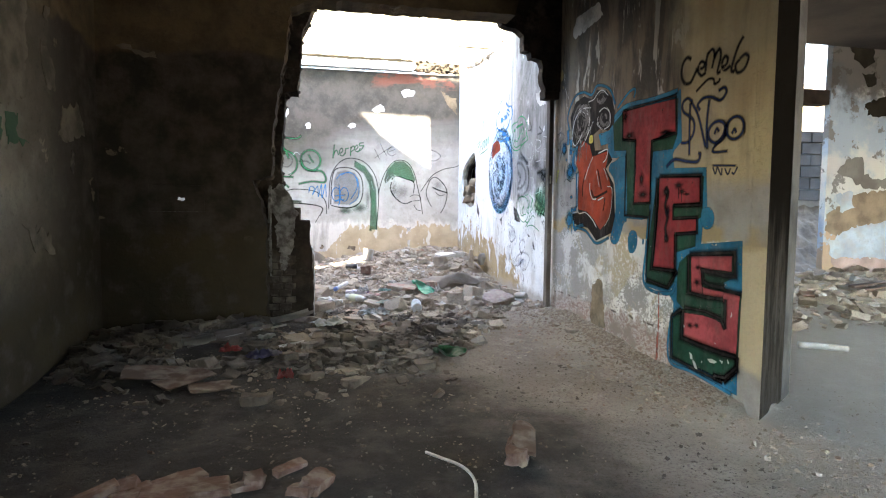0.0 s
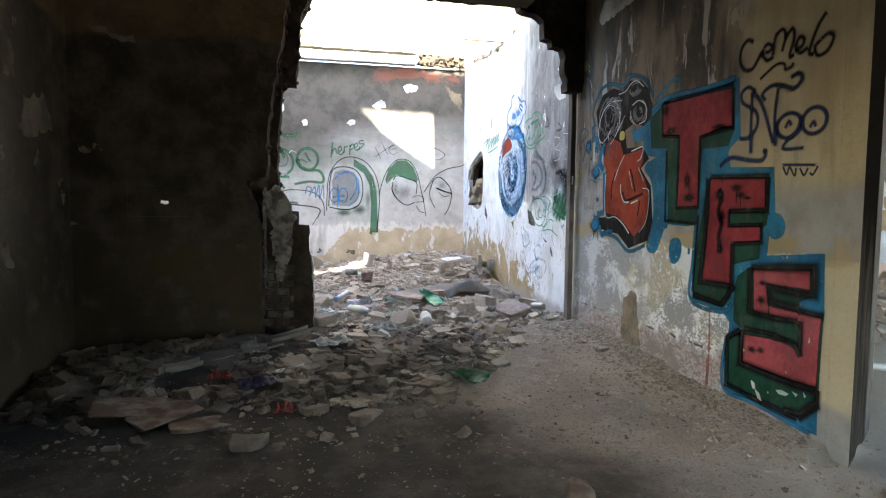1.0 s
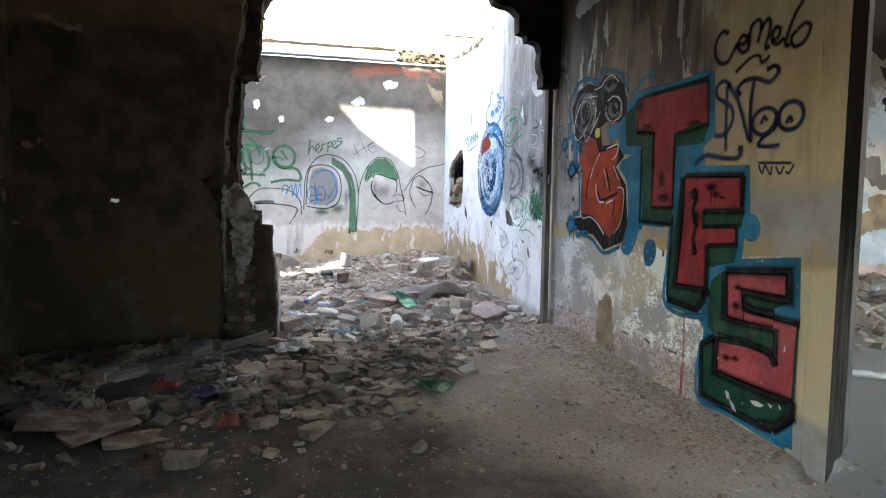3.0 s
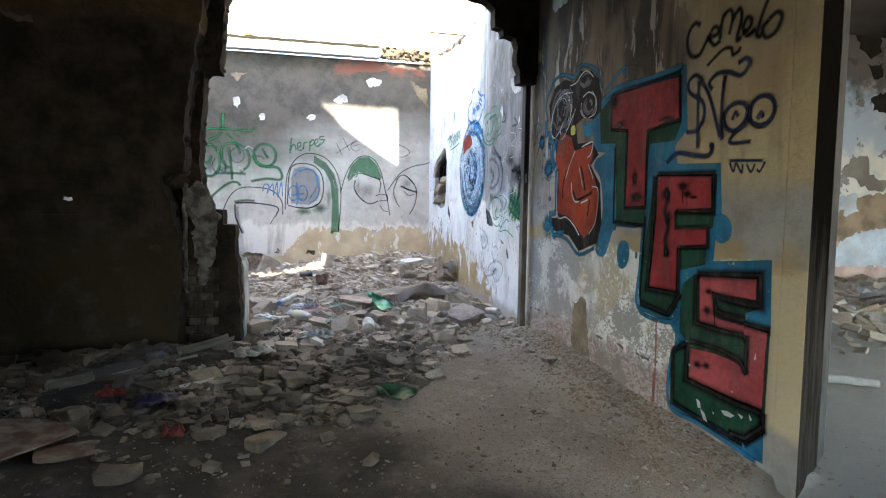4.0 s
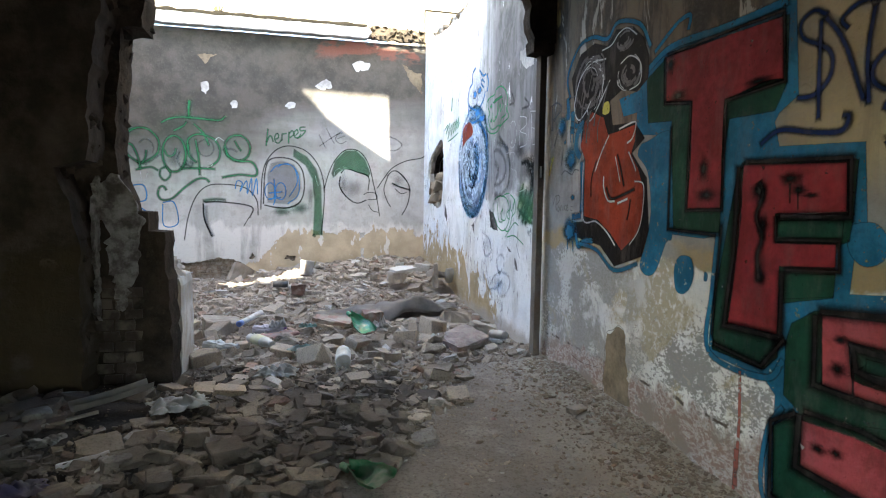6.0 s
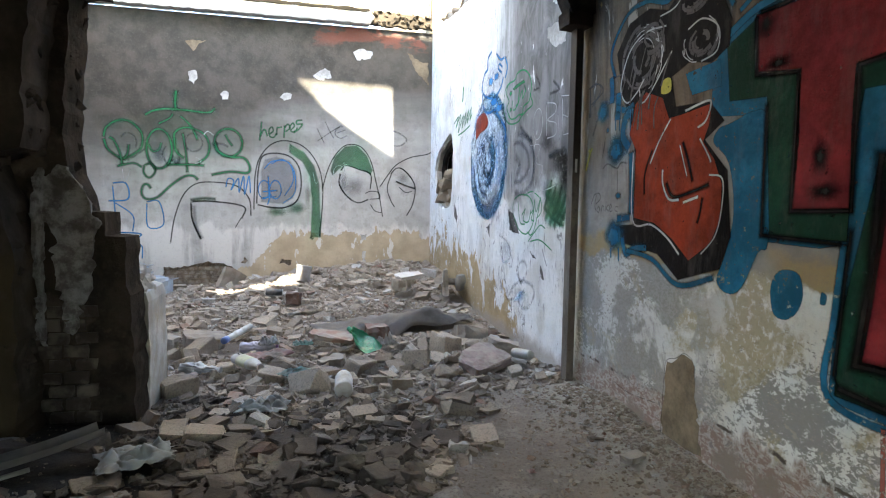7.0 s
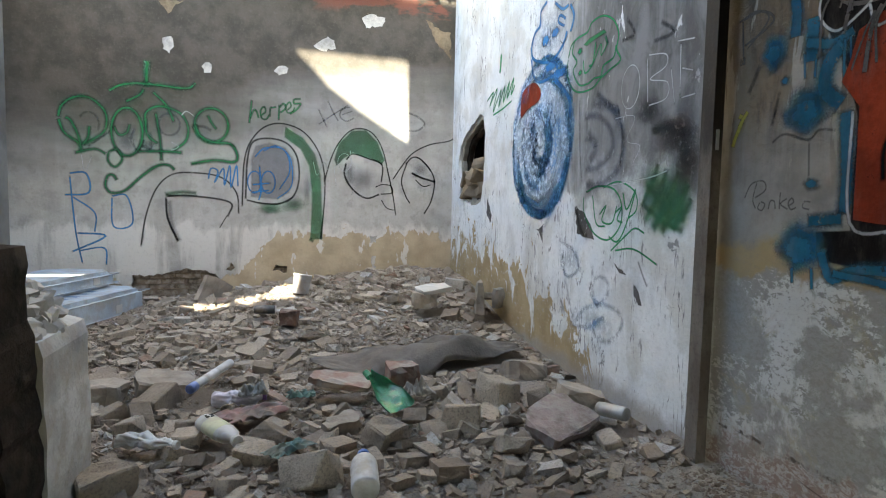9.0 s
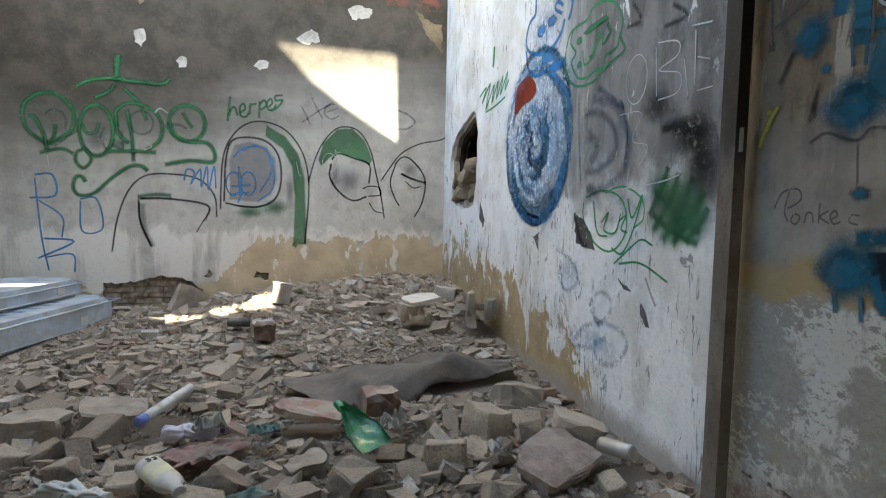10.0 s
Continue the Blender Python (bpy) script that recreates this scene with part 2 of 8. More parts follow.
def back_wall_material():
    n = Nodes("back_wall_plaster")
    x, y, z = n.axes()
    big, mid, fine = n.noise(0.9, 4), n.noise(4.5, 7, 0.62), n.noise(30, 8, 0.7)
    streak = n.noise(1.8, 7, 0.62, stretch=(2.2, 1, 0.3))
    band = n.noise(1.4, 5, 0.55, stretch=(0.5, 1, 2.2), shift=(3, 0, 1))
    edge = n.noise(3.2, 8, 0.62, stretch=(1.5, 1, 0.8), warp=0.5)
    zz = n.math("ADD", z, n.math("MULTIPLY", n.math("SUBTRACT", band, 0.5), 0.9))
    grey = n.mix(n.step(mid, 0.3, 0.7), (0.45, 0.43, 0.395), (0.345, 0.325, 0.295))
    grey = n.mix(n.math("MULTIPLY", n.step(streak, 0.45, 0.66), 0.45), grey, (0.54, 0.52, 0.485))
    grey = n.mix(n.math("MULTIPLY", n.step(n.noise(9, 9, 0.7, shift=(1, 0, 3)), 0.5, 0.64), 0.4), grey, (0.25, 0.235, 0.215))
    # Darker top, deepest on the left: weak light up there put into colour.
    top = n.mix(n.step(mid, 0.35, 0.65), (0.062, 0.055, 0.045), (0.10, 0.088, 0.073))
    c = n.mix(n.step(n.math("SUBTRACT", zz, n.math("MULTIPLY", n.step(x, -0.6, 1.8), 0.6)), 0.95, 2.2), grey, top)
    c = n.mix(n.math("MULTIPLY", n.math("MULTIPLY", n.step(z, 3.05, 3.2), n.step(x, 0.9, 1.4)), n.step(n.noise(2.6, 6, 0.6, stretch=(0.8, 1, 1.6)), 0.48, 0.56)), c, (0.21, 0.085, 0.06))
    white = n.math("MULTIPLY", n.step(n.math("ADD", z, n.math("MULTIPLY", edge, 0.5)), 1.12, 1.02), n.step(streak, 0.36, 0.5))
    c = n.mix(n.math("MULTIPLY", white, 0.85), c, (0.62, 0.595, 0.55))
    ochre = n.mix(n.step(mid, 0.35, 0.7), (0.48, 0.385, 0.26), (0.37, 0.295, 0.195))
    low = n.math("ADD", n.math("SUBTRACT", z, n.math("MULTIPLY", n.step(x, 0.15, 1.0), 0.55)), n.math("MULTIPLY", n.math("SUBTRACT", edge, 0.5), 0.6))
    c = n.mix(n.step(low, 0.22, 0.20), c, ochre)
    c = n.mix(n.math("MULTIPLY", n.step(low, 0.22, 0.20), n.step(n.noise(5, 8, 0.62, stretch=(1.4, 1, 0.55), shift=(2, 0, 5)), 0.63, 0.645)), c, (0.58, 0.55, 0.50))
    c = n.mix(n.math("MULTIPLY", n.step(fine, 0.5, 0.75), 0.3), c, (0.18, 0.165, 0.15))
    h = n.math("ADD", n.math("ADD", mid, n.math("MULTIPLY", fine, 0.5)), n.math("MULTIPLY", n.step(low, 0.22, 0.20), -0.5))
    return n.done(c, 0.94, n.bump(h, 0.6, 0.014))


def next_wall_material():
    """White and pale blue paint, flaking off over brown earth plaster."""
    n = Nodes("flaking_blue_white_plaster")
    x, y, z = n.axes()
    big, mid, fine = n.noise(1.3, 6, 0.6), n.noise(4, 8, 0.65), n.noise(26, 8, 0.7)
    c = n.mix(n.step(big, 0.42, 0.56), (0.45, 0.44, 0.415), (0.28, 0.33, 0.39))
    c = n.mix(n.step(n.noise(2.6, 9, 0.68, shift=(4, 0, 2)), 0.56, 0.58), c, (0.16, 0.15, 0.145))
    c = n.mix(n.step(n.math("ADD", n.noise(2.4, 9, 0.66, shift=(1, 0, 7)), n.math("MULTIPLY", n.math("SUBTRACT", 1.0, z), 0.2)), 0.55, 0.565), c, (0.33, 0.24, 0.17))
    c = n.mix(n.math("MULTIPLY", n.step(n.math("ADD", z, n.math("MULTIPLY", mid, 1.2)), 3.0, 3.5), 0.9), c, (0.05, 0.043, 0.036))
    return n.done(c, 0.93, n.bump(n.math("ADD", mid, n.math("MULTIPLY", fine, 0.5)), 0.6, 0.02))


def soot_wall_material():
    """Old cream plaster, fire-blackened over most of its height; doorway light painted in."""
    n = Nodes("soot_blackened_plaster")
    x, y, z = n.axes()
    big, mid, fine = n.noise(1.2, 5), n.noise(5, 7, 0.62), n.noise(30, 8, 0.68)
    zz = n.math("ADD", z, n.math("MULTIPLY", n.math("SUBTRACT", n.noise(1.9, 7, 0.6), 0.5), 0.3))
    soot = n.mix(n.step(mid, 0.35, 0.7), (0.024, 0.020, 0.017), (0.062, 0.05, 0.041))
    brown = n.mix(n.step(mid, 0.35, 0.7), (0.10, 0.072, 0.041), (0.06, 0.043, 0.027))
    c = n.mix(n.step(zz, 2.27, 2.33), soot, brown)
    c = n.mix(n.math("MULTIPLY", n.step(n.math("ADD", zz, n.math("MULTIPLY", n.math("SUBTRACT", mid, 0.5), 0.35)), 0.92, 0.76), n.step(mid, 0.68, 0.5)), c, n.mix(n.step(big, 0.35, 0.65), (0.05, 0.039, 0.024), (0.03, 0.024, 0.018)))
    c = n.mix(n.math("MULTIPLY", n.step(n.noise(2.6, 7, 0.62, shift=(7, 3, 1)), 0.66, 0.68), n.step(zz, 0.7, 1.0)), c, (0.13, 0.105, 0.075))
    # Paler away from the corner: light from the doorway put into the colour.
    c = n.mix(n.math("MULTIPLY", n.math("MULTIPLY", n.step(n.math("ADD", y, n.math("MULTIPLY", mid, 1.5)), 5.2, 3.2), n.step(n.math("ADD", z, n.math("MULTIPLY", n.math("SUBTRACT", big, 0.5), 1.2)), 0.3, 1.05)), 0.85), c, n.mix(n.step(big, 0.35, 0.65), (0.33, 0.285, 0.23), (0.19, 0.16, 0.125)))
    c = n.mix(n.math("MULTIPLY", n.step(fine, 0.5, 0.75), 0.4), c, (0.03, 0.025, 0.022))
    h = n.math("ADD", mid, n.math("MULTIPLY", fine, 0.5))
    return n.done(c, 0.95, n.bump(h, 0.7, 0.016), spec=0.06)


def masonry_material():
    """The broken core of a wall: mortar, stones, much soot."""
    n = Nodes("broken_masonry")
    x, y, z = n.axes()
    mid, fine, lump = n.noise(6, 7, 0.62), n.noise(32, 8, 0.7), n.noise(2.4, 5, 0.6, shift=(2, 0, 0))
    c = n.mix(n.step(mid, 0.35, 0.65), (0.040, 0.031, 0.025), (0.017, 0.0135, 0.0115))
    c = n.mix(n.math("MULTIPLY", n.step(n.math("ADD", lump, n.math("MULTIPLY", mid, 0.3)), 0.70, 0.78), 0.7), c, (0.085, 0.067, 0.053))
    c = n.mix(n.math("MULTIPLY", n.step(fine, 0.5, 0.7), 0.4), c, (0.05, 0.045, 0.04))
    return n.done(c, 0.95, n.bump(n.math("ADD", mid, n.math("MULTIPLY", fine, 0.5)), 1.0, 0.03), spec=0.06)


def rubble_material(name, island, dimmed=False, tone=1.0):
    n = Nodes(name)
    r = n.geo.outputs["Random Per Island"] if island else n.obj.outputs["Random"]
    mid, fine = n.noise(11, 6), n.noise(80, 6, 0.7)
    c = n.mix(n.step(r, 0.0, 0.9), (0.20, 0.155, 0.115), (0.42, 0.345, 0.265))
    c = n.mix(n.step(r, 0.88, 0.90), c, (0.44, 0.41, 0.37))
    c = n.mix(n.step(r, 0.962, 0.966), c, (0.27, 0.165, 0.12))
    c = n.mix(n.math("MULTIPLY", n.step(mid, 0.38, 0.64), 0.5), c, (0.31, 0.255, 0.20))
    c = n.mix(n.math("MULTIPLY", n.step(fine, 0.46, 0.66), 0.55), c, (0.14, 0.114, 0.093))
    if tone < 1:
        c = n.mix(1 - tone, c, (0.05, 0.04, 0.032))
    # Dim copy: soot plus the front room's lack of light, put into colour.
    if dimmed:
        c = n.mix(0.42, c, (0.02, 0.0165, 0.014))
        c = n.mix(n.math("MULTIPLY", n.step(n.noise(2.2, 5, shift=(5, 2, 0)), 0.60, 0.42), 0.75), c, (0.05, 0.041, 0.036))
    return n.done(c, 0.96, n.bump(n.math("ADD", mid, n.math("MULTIPLY", fine, 0.7)), 1.0, 0.014))


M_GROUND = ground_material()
M_RIGHT = right_wall_material()
M_BACK = back_wall_material()
M_SOOT = soot_wall_material()
M_CORE = masonry_material()
M_STONE = rubble_material("rubble_stone", False)
M_RUBBLE = rubble_material("small_rubble", True)
M_STONE_DIM = rubble_material("dim_stone", False, True)
M_RUBBLE_DIM = rubble_material("dim_small_rubble", True, True)
M_GRIT = rubble_material("dusty_grit", True, False, 0.95)
M_NEXT = next_wall_material()


def frame_material():
    """Worn grey wood, darker above."""
    n = Nodes("half_dark_wood")
    x, y, z = n.axes()
    mid, fine = n.noise(7, 6, 0.6, stretch=(2, 2, 0.4)), n.noise(45, 6, 0.7, stretch=(2, 2, 0.5))
    c = n.mix(n.step(mid, 0.35, 0.65), (0.040, 0.034, 0.029), (0.020, 0.017, 0.014))
    # Near black above, to offset the strong light on the jamb.
    c = n.mix(n.step(n.math("ADD", z, n.math("MULTIPLY", mid, 1.0)), 0.85, 1.7), c, (0.0045, 0.0037, 0.003))
    c = n.mix(n.math("MULTIPLY", n.step(fine, 0.5, 0.7), 0.5), c, (0.008, 0.0065, 0.005))
    return n.done(c, 0.95, n.bump(n.math("ADD", mid, fine), 0.6, 0.008), spec=0.0)


M_FRAME = frame_material()
M_WOOD = plain("weathered_door_wood", (0.04, 0.031, 0.025), 0.85, 0.5, 16, bump=0.6, spec=0.04)
M_WOODPALE = plain("bare_grey_wood", (0.09, 0.082, 0.074), 0.85, 0.5, 16, bump=0.8, spec=0.04)
M_STUB = plain("dirty_white_plaster", (0.52, 0.505, 0.48), 0.92, 0.5, 14, bump=1.0, dust=0.7)
M_BRICK = plain("dusty_brick", (0.19, 0.14, 0.10), 0.95, 0.5, 26, bump=1.0, dust=0.7)
M_BLOCK = plain("concrete_block", (0.155, 0.145, 0.132), 0.93, 0.35, 12, bump=0.8)
M_HILL = plain("ochre_earth", (0.22, 0.16, 0.095), 0.97, 0.35, 2, bump=1.0)
M_CREAM = plain("cream_limewash", (0.62, 0.52, 0.37), 0.9, 0.3, 6, dust=0.3)
M_EARTH = plain("crumbling_earth_mortar", (0.24, 0.185, 0.13), 0.96, 0.45, 20, bump=1.0)
M_DIRT = plain("black_dirt_crust", (0.022, 0.019, 0.014), 0.97, 0.4, 20, bump=1.0, spec=0.05)
M_PALEBLUE = plain("pale_blue_limewash", (0.38, 0.45, 0.54), 0.93, 0.4, 10, bump=0.5, dust=0.4)
M_PINKSTAIN = plain("pinkish_plaster", (0.40, 0.30, 0.27), 0.95, 0.4, 12, bump=0.5)
M_BED = plain("shaded_earth_bed", (0.085, 0.066, 0.045), 0.96, 0.5, 26, bump=1.0)
M_WEED = plain("dry_weed", (0.07, 0.065, 0.03), 0.9, 0.3, 20)
M_LEDGE = plain("pale_ledge_plaster", (0.56, 0.53, 0.47), 0.93, 0.3, 14, bump=0.8)
M_SIDE = plain("stained_grey_plaster", (0.25, 0.235, 0.21), 0.93, 0.45, 8, bump=0.6)
M_CEIL = plain("dark_ceiling", (0.055, 0.045, 0.036), 0.9, 0.4, 8, bump=0.6)
M_CONC = plain("old_concrete", (0.38, 0.34, 0.29), 0.92, 0.35, 10, bump=0.7)


def lime_material():
    """Grey-white lime plaster, smeared with soot."""
    n = Nodes("grey_lime_plaster")
    mid, fine = n.noise(9, 8, 0.68), n.noise(40, 8, 0.7)
    c = n.mix(n.step(mid, 0.40, 0.62), (0.23, 0.225, 0.225), (0.07, 0.062, 0.058))
    c = n.mix(n.math("MULTIPLY", n.step(fine, 0.45, 0.7), 0.5), c, (0.12, 0.105, 0.10))
    return n.done(c, 0.95, n.bump(n.math("ADD", mid, n.math("MULTIPLY", fine, 0.6)), 1.0, 0.03))


M_LIME = lime_material()
M_OLDCREAM = plain("old_cream_paint", (0.135, 0.112, 0.084), 0.93, 0.6, 26, bump=0.6)
M_OLDGREEN = plain("faded_green_mark", (0.045, 0.085, 0.05), 0.9, 0.45, 18)
M_BRICKSOOT = plain("sooty_brick", (0.036, 0.027, 0.023), 0.94, 0.4, 14, bump=0.8, dust=0.2)
M_TAG = plain("pale_metal", (0.5, 0.5, 0.48), 0.5, 0.2, 14)


def pole_material():
    """Weathered steel, darker in its upper half."""
    n = Nodes("weathered_steel_post")
    x, y, z = n.axes()
    mid, fine = n.noise(9, 7, 0.65, stretch=(1, 1, 0.4)), n.noise(50, 6, 0.7)
    c = n.mix(n.step(mid, 0.38, 0.62), (0.17, 0.145, 0.122), (0.115, 0.095, 0.078))
    c = n.mix(n.step(n.math("ADD", z, n.math("MULTIPLY", n.math("SUBTRACT", mid, 0.5), 0.9)), 1.0, 1.5), c, (0.034, 0.029, 0.025))
    c = n.mix(n.math("MULTIPLY", n.step(fine, 0.5, 0.7), 0.5), c, (0.06, 0.045, 0.035))
    return n.done(c, 0.75, n.bump(n.math("ADD", mid, fine), 0.5, 0.006), spec=0.2)


M_POLE = pole_material()


# ---- building helpers ----
def mesh_of(bm, name, mat, smooth=False):
    me = bpy.data.meshes.new(name)
    bm.to_mesh(me)
    bm.free()
    for m in mat if isinstance(mat, (list, tuple)) else (mat,):
        me.materials.append(m)
    if smooth:
        me.polygons.foreach_set("use_smooth", [True] * len(me.polygons))
    return me


def thing(name, bm, mat, label="", category="", group="", kind="", smooth=False):
    return tagged(new(name, mesh_of(bm, name, mat, smooth)), label, category, group, kind)


def part(name, bm, mat, parent, label="", smooth=False):
    ob = new(name, mesh_of(bm, name, mat, smooth))
    ob.parent = parent
    return tagged(ob, label)


def box(bm, x0, x1, y0, y1, z0, z1):
    vs = bmesh.ops.create_cube(bm, size=1)["verts"]
    bmesh.ops.transform(bm, matrix=Matrix.Translation(((x0 + x1) / 2, (y0 + y1) / 2, (z0 + z1) / 2)) @ Matrix.Diagonal((x1 - x0, y1 - y0, z1 - z0, 1)), verts=vs)
    return vs


def box_bm(*a):
    bm = bmesh.new()
    box(bm, *a)
    return bm


def ragged(points, rough=0.0, step=0.06, seed=0, keep=()):
    """A closed outline, with the sides cut into short pieces and roughened. keep: numbers of sides left straight."""
    rnd = random.Random(seed)
    out = []
    for i, (a, b) in enumerate(zip(points, points[1:] + points[:1])):
        n = 1 if i in keep or not rough else max(1, int(math.dist(a, b) / step))
        for k in range(n):
            t = k / n
            p = [a[0] + (b[0] - a[0]) * t, a[1] + (b[1] - a[1]) * t]
            if k:
                p = [p[0] + rnd.uniform(-rough, rough), p[1] + rnd.uniform(-rough, rough)]
            out.append(p)
    return out


def sheet_bm(loops, place, depth):
    """A wall leaf from an outline and holes in its plane: place(u, v) gives the face's points, depth the way to its back."""
    bm = bmesh.new()
    edges = []
    for loop in loops:
        vs = [bm.verts.new(place(u, v)) for u, v in loop]
        edges += [bm.edges.new((a, b)) for a, b in zip(vs, vs[1:] + vs[:1])]
    bmesh.ops.triangle_fill(bm, use_beauty=True, edges=edges)
    geo = bmesh.ops.extrude_face_region(bm, geom=bm.faces[:])
    bmesh.ops.translate(bm, vec=depth, verts=[v for v in geo["geom"] if isinstance(v, bmesh.types.BMVert)])
    bmesh.ops.recalc_face_normals(bm, faces=bm.faces[:])
    return bm


def on_x(x):
    return lambda u, v: (x, u, v)


def on_y(y):
    return lambda u, v: (u, y, v)


def roughen(bm, cuts, amount, seed):
    """Breaks up flat faces and straight edges a little."""
    bmesh.ops.subdivide_edges(bm, edges=bm.edges[:], cuts=cuts, use_grid_fill=True)
    for v in bm.verts:
        q = v.co * (7.0 / max(0.2, amount * 40)) + Vector((seed, 0, 0))
        v.co += noise.noise_vector(q) * amount + noise.noise_vector(q * 3) * amount * 0.5
    return bm


# ---- the ground, one sheet ----
def lump(x, y, cx, cy, rx, ry):
    return math.exp(-((x - cx) / rx) ** 2 - ((y - cy) / ry) ** 2)


def ground_z(x, y):
    t = min(1, max(0, (y - 2.6) / 2.4))
    z = -0.10 + 0.10 * t * t * (3 - 2 * t)
    if -2.0 < x < 3.0 and y < 9.9:
        z += 0.34 * lump(x, y, 2.35, 9.3, 1.5, 1.3) + 0.10 * lump(x, y, 0.6, 9.4, 1.8, 1.4) + 0.05 * lump(x, y, 2.3, 7.2, 0.8, 1.0)
        z += 0.055 * math.exp(-((x - 2.74) / 0.20) ** 2) * (2.4 < y < 5.6) * (1 + 0.5 * noise.noise((x * 6, y * 3, 2)))
        z += 0.09 * lump(x, y, -0.5, 4.5, 0.9, 0.7) + 0.03 * lump(x, y, 0.5, 4.2, 0.9, 0.8)
    if x > 3.05:
        s = min(1, max(0, (y - 4.2) / 1.6))
        z += 0.18 * s * s * (3 - 2 * s)
    if -6 < x < 14 and -8 < y < 14:
        z += 0.016 * noise.noise((x * 1.7, y * 1.7, 0)) + 0.006 * noise.noise((x * 7, y * 7, 3)) + 0.004 * noise.noise((x * 19, y * 19, 6))
    return z


def axis_steps(a, b, step, far):
    s = list(np.arange(a, b + 1e-6, step))
    return [-2500, -700, -150, -40, -far] + s + [far, 40, 150, 700, 2500]


gx, gy = axis_steps(-1.8, 4.0, 0.03, 18), axis_steps(0.0, 9.9, 0.03, 18)
verts = [(x, y, ground_z(x, y)) for y in gy for x in gx]
W = len(gx)
faces = [(j * W + i, j * W + i + 1, (j + 1) * W + i + 1, (j + 1) * W + i) for j in range(len(gy) - 1) for i in range(W - 1)]
me = bpy.data.meshes.new("ground")
me.from_pydata(verts, [], faces)
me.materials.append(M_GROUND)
me.polygons.foreach_set("use_smooth", [True] * len(me.polygons))
tagged(new("ground", me), "trodden floor of grey dust and grit, soot and shade painted dark in places", "floor", kind="structure")

# ---- walls ----
X_R, Y_B, Y_D, X_L = 2.70, 9.70, 4.75, -1.42
TOP = 3.36
# right wall, pierced near the far corner
hole = [(8.685, 1.952), (8.937, 1.889), (9.174, 1.817), (9.345, 1.72), (9.43, 1.56), (9.39, 1.377), (9.35, 1.17), (9.111, 1.10), (8.81, 1.09), (8.614, 1.123), (8.535, 1.311), (8.52, 1.497), (8.51, 1.743), (8.577, 1.921)]
broken_top = [(Y_B, 3.36), (9.4, 3.35), (8.9, 3.31), (8.47, 3.26), (7.95, 3.22), (7.5, 3.24), (7.17, 3.27), (6.85, 3.30), (6.5, 3.29), (6.1, 3.33), (5.6, TOP)]
right_outline = [(2.44, -0.4), (Y_B + 0.4, -0.4), (Y_B + 0.4, TOP)] + ragged(broken_top, 0.022, 0.05, 71, keep=(len(broken_top) - 1,)) + [(2.44, TOP)]
wall_right = thing("wall_right", sheet_bm([right_outline, ragged(hole, 0.02, 0.06, 3)], on_x(X_R), (0.165, 0, 0)), M_RIGHT,
                   "long plastered wall covered with peeling paint and graffiti", "wall", kind="structure")
thing("wall_right_core", box_bm(X_R + 0.40, X_R + 0.5, 5.3, Y_B + 0.4, -0.4, TOP), M_CORE, "dark masonry behind the broken wall hole", "wall", kind="structure")
# Fillers added to stop sky light leaking into the wall hole.
thing("wall_right_core_back", box_bm(X_R + 0.166, X_R + 0.5, Y_B + 0.405, Y_B + 0.5, -0.4, TOP + 0.02), M_CORE, "added filler keeping light out of the wall hole", "wall", kind="structure")
thing("wall_right_core_top", box_bm(X_R + 0.166, X_R + 0.399, 5.3, Y_B + 0.4, TOP - 0.1, TOP), M_CORE, "added filler keeping light out of the wall hole", "wall", kind="structure")
thing("wall_right_core_end", box_bm(X_R + 0.166, X_R + 0.5, 5.2, 5.299, -0.4, TOP), M_CORE, "added filler keeping light out of the wall hole", "wall", kind="structure")
mid_u, mid_v = 8.93, 1.53
for scale, back in ((0.90, 0.03), (0.80, 0.085)):
    inner = ragged([(mid_u + (u - mid_u) * scale, mid_v + (v - mid_v) * scale) for u, v in hole], 0.03, 0.05, 61)
    outer = [(mid_u + (u - mid_u) * 1.04, mid_v + (v - mid_v) * 1.04) for u, v in hole]
    part("broken_edge", sheet_bm([outer, inner], on_x(X_R + back), (0.045, 0, 0)), M_CONC if scale > 0.85 else M_CORE, wall_right, "broken brown mortar round the hole")
for i in range(9):
    bm = bmesh.new()
    r = random.Random(500 + i)
    bmesh.ops.convex_hull(bm, input=[bm.verts.new((r.uniform(-0.09, 0.09), r.uniform(-0.15, 0.15), r.uniform(-0.09, 0.09))) for _ in range(18)])
    bmesh.ops.delete(bm, geom=[v for v in bm.verts if not v.link_faces], context="VERTS")
    ob = part("infill_stone", bm, M_EARTH, wall_right, "rough brown stone inside the broken hole")
    ob.matrix_world = pose(X_R + 0.075, 8.62 + 0.19 * (i % 4) + 0.07 * (i // 4), 1.24 + 0.125 * (i // 4), 8 * (i % 3), 0, 25 * i)
r = random.Random(72)
for (y0, z0), (y1, z1) in zip(broken_top, broken_top[1:]):
    for k in range(max(2, int((y0 - y1) / 0.055))):
        t = r.random()
        bm = bmesh.new()
        size = r.uniform(0.035, 0.085)
        bmesh.ops.convex_hull(bm, input=[bm.verts.new(Vector((r.gauss(0, 0.7), r.gauss(0, 1), r.gauss(0, 0.8))).normalized() * size * r.uniform(0.7, 1)) for _ in range(14)])
        bmesh.ops.delete(bm, geom=[v for v in bm.verts if not v.link_faces], context="VERTS")
        ob = part("broken_stone", bm, M_EARTH if k % 3 else M_CONC, wall_right, "crumbling earth and stone on the broken top of the wall")
        ob.matrix_world = pose(X_R + r.uniform(0.035, 0.12), y0 + (y1 - y0) * t, z0 + (z1 - z0) * t + r.uniform(0.0, 0.075), 0, 0, r.uniform(0, 360))
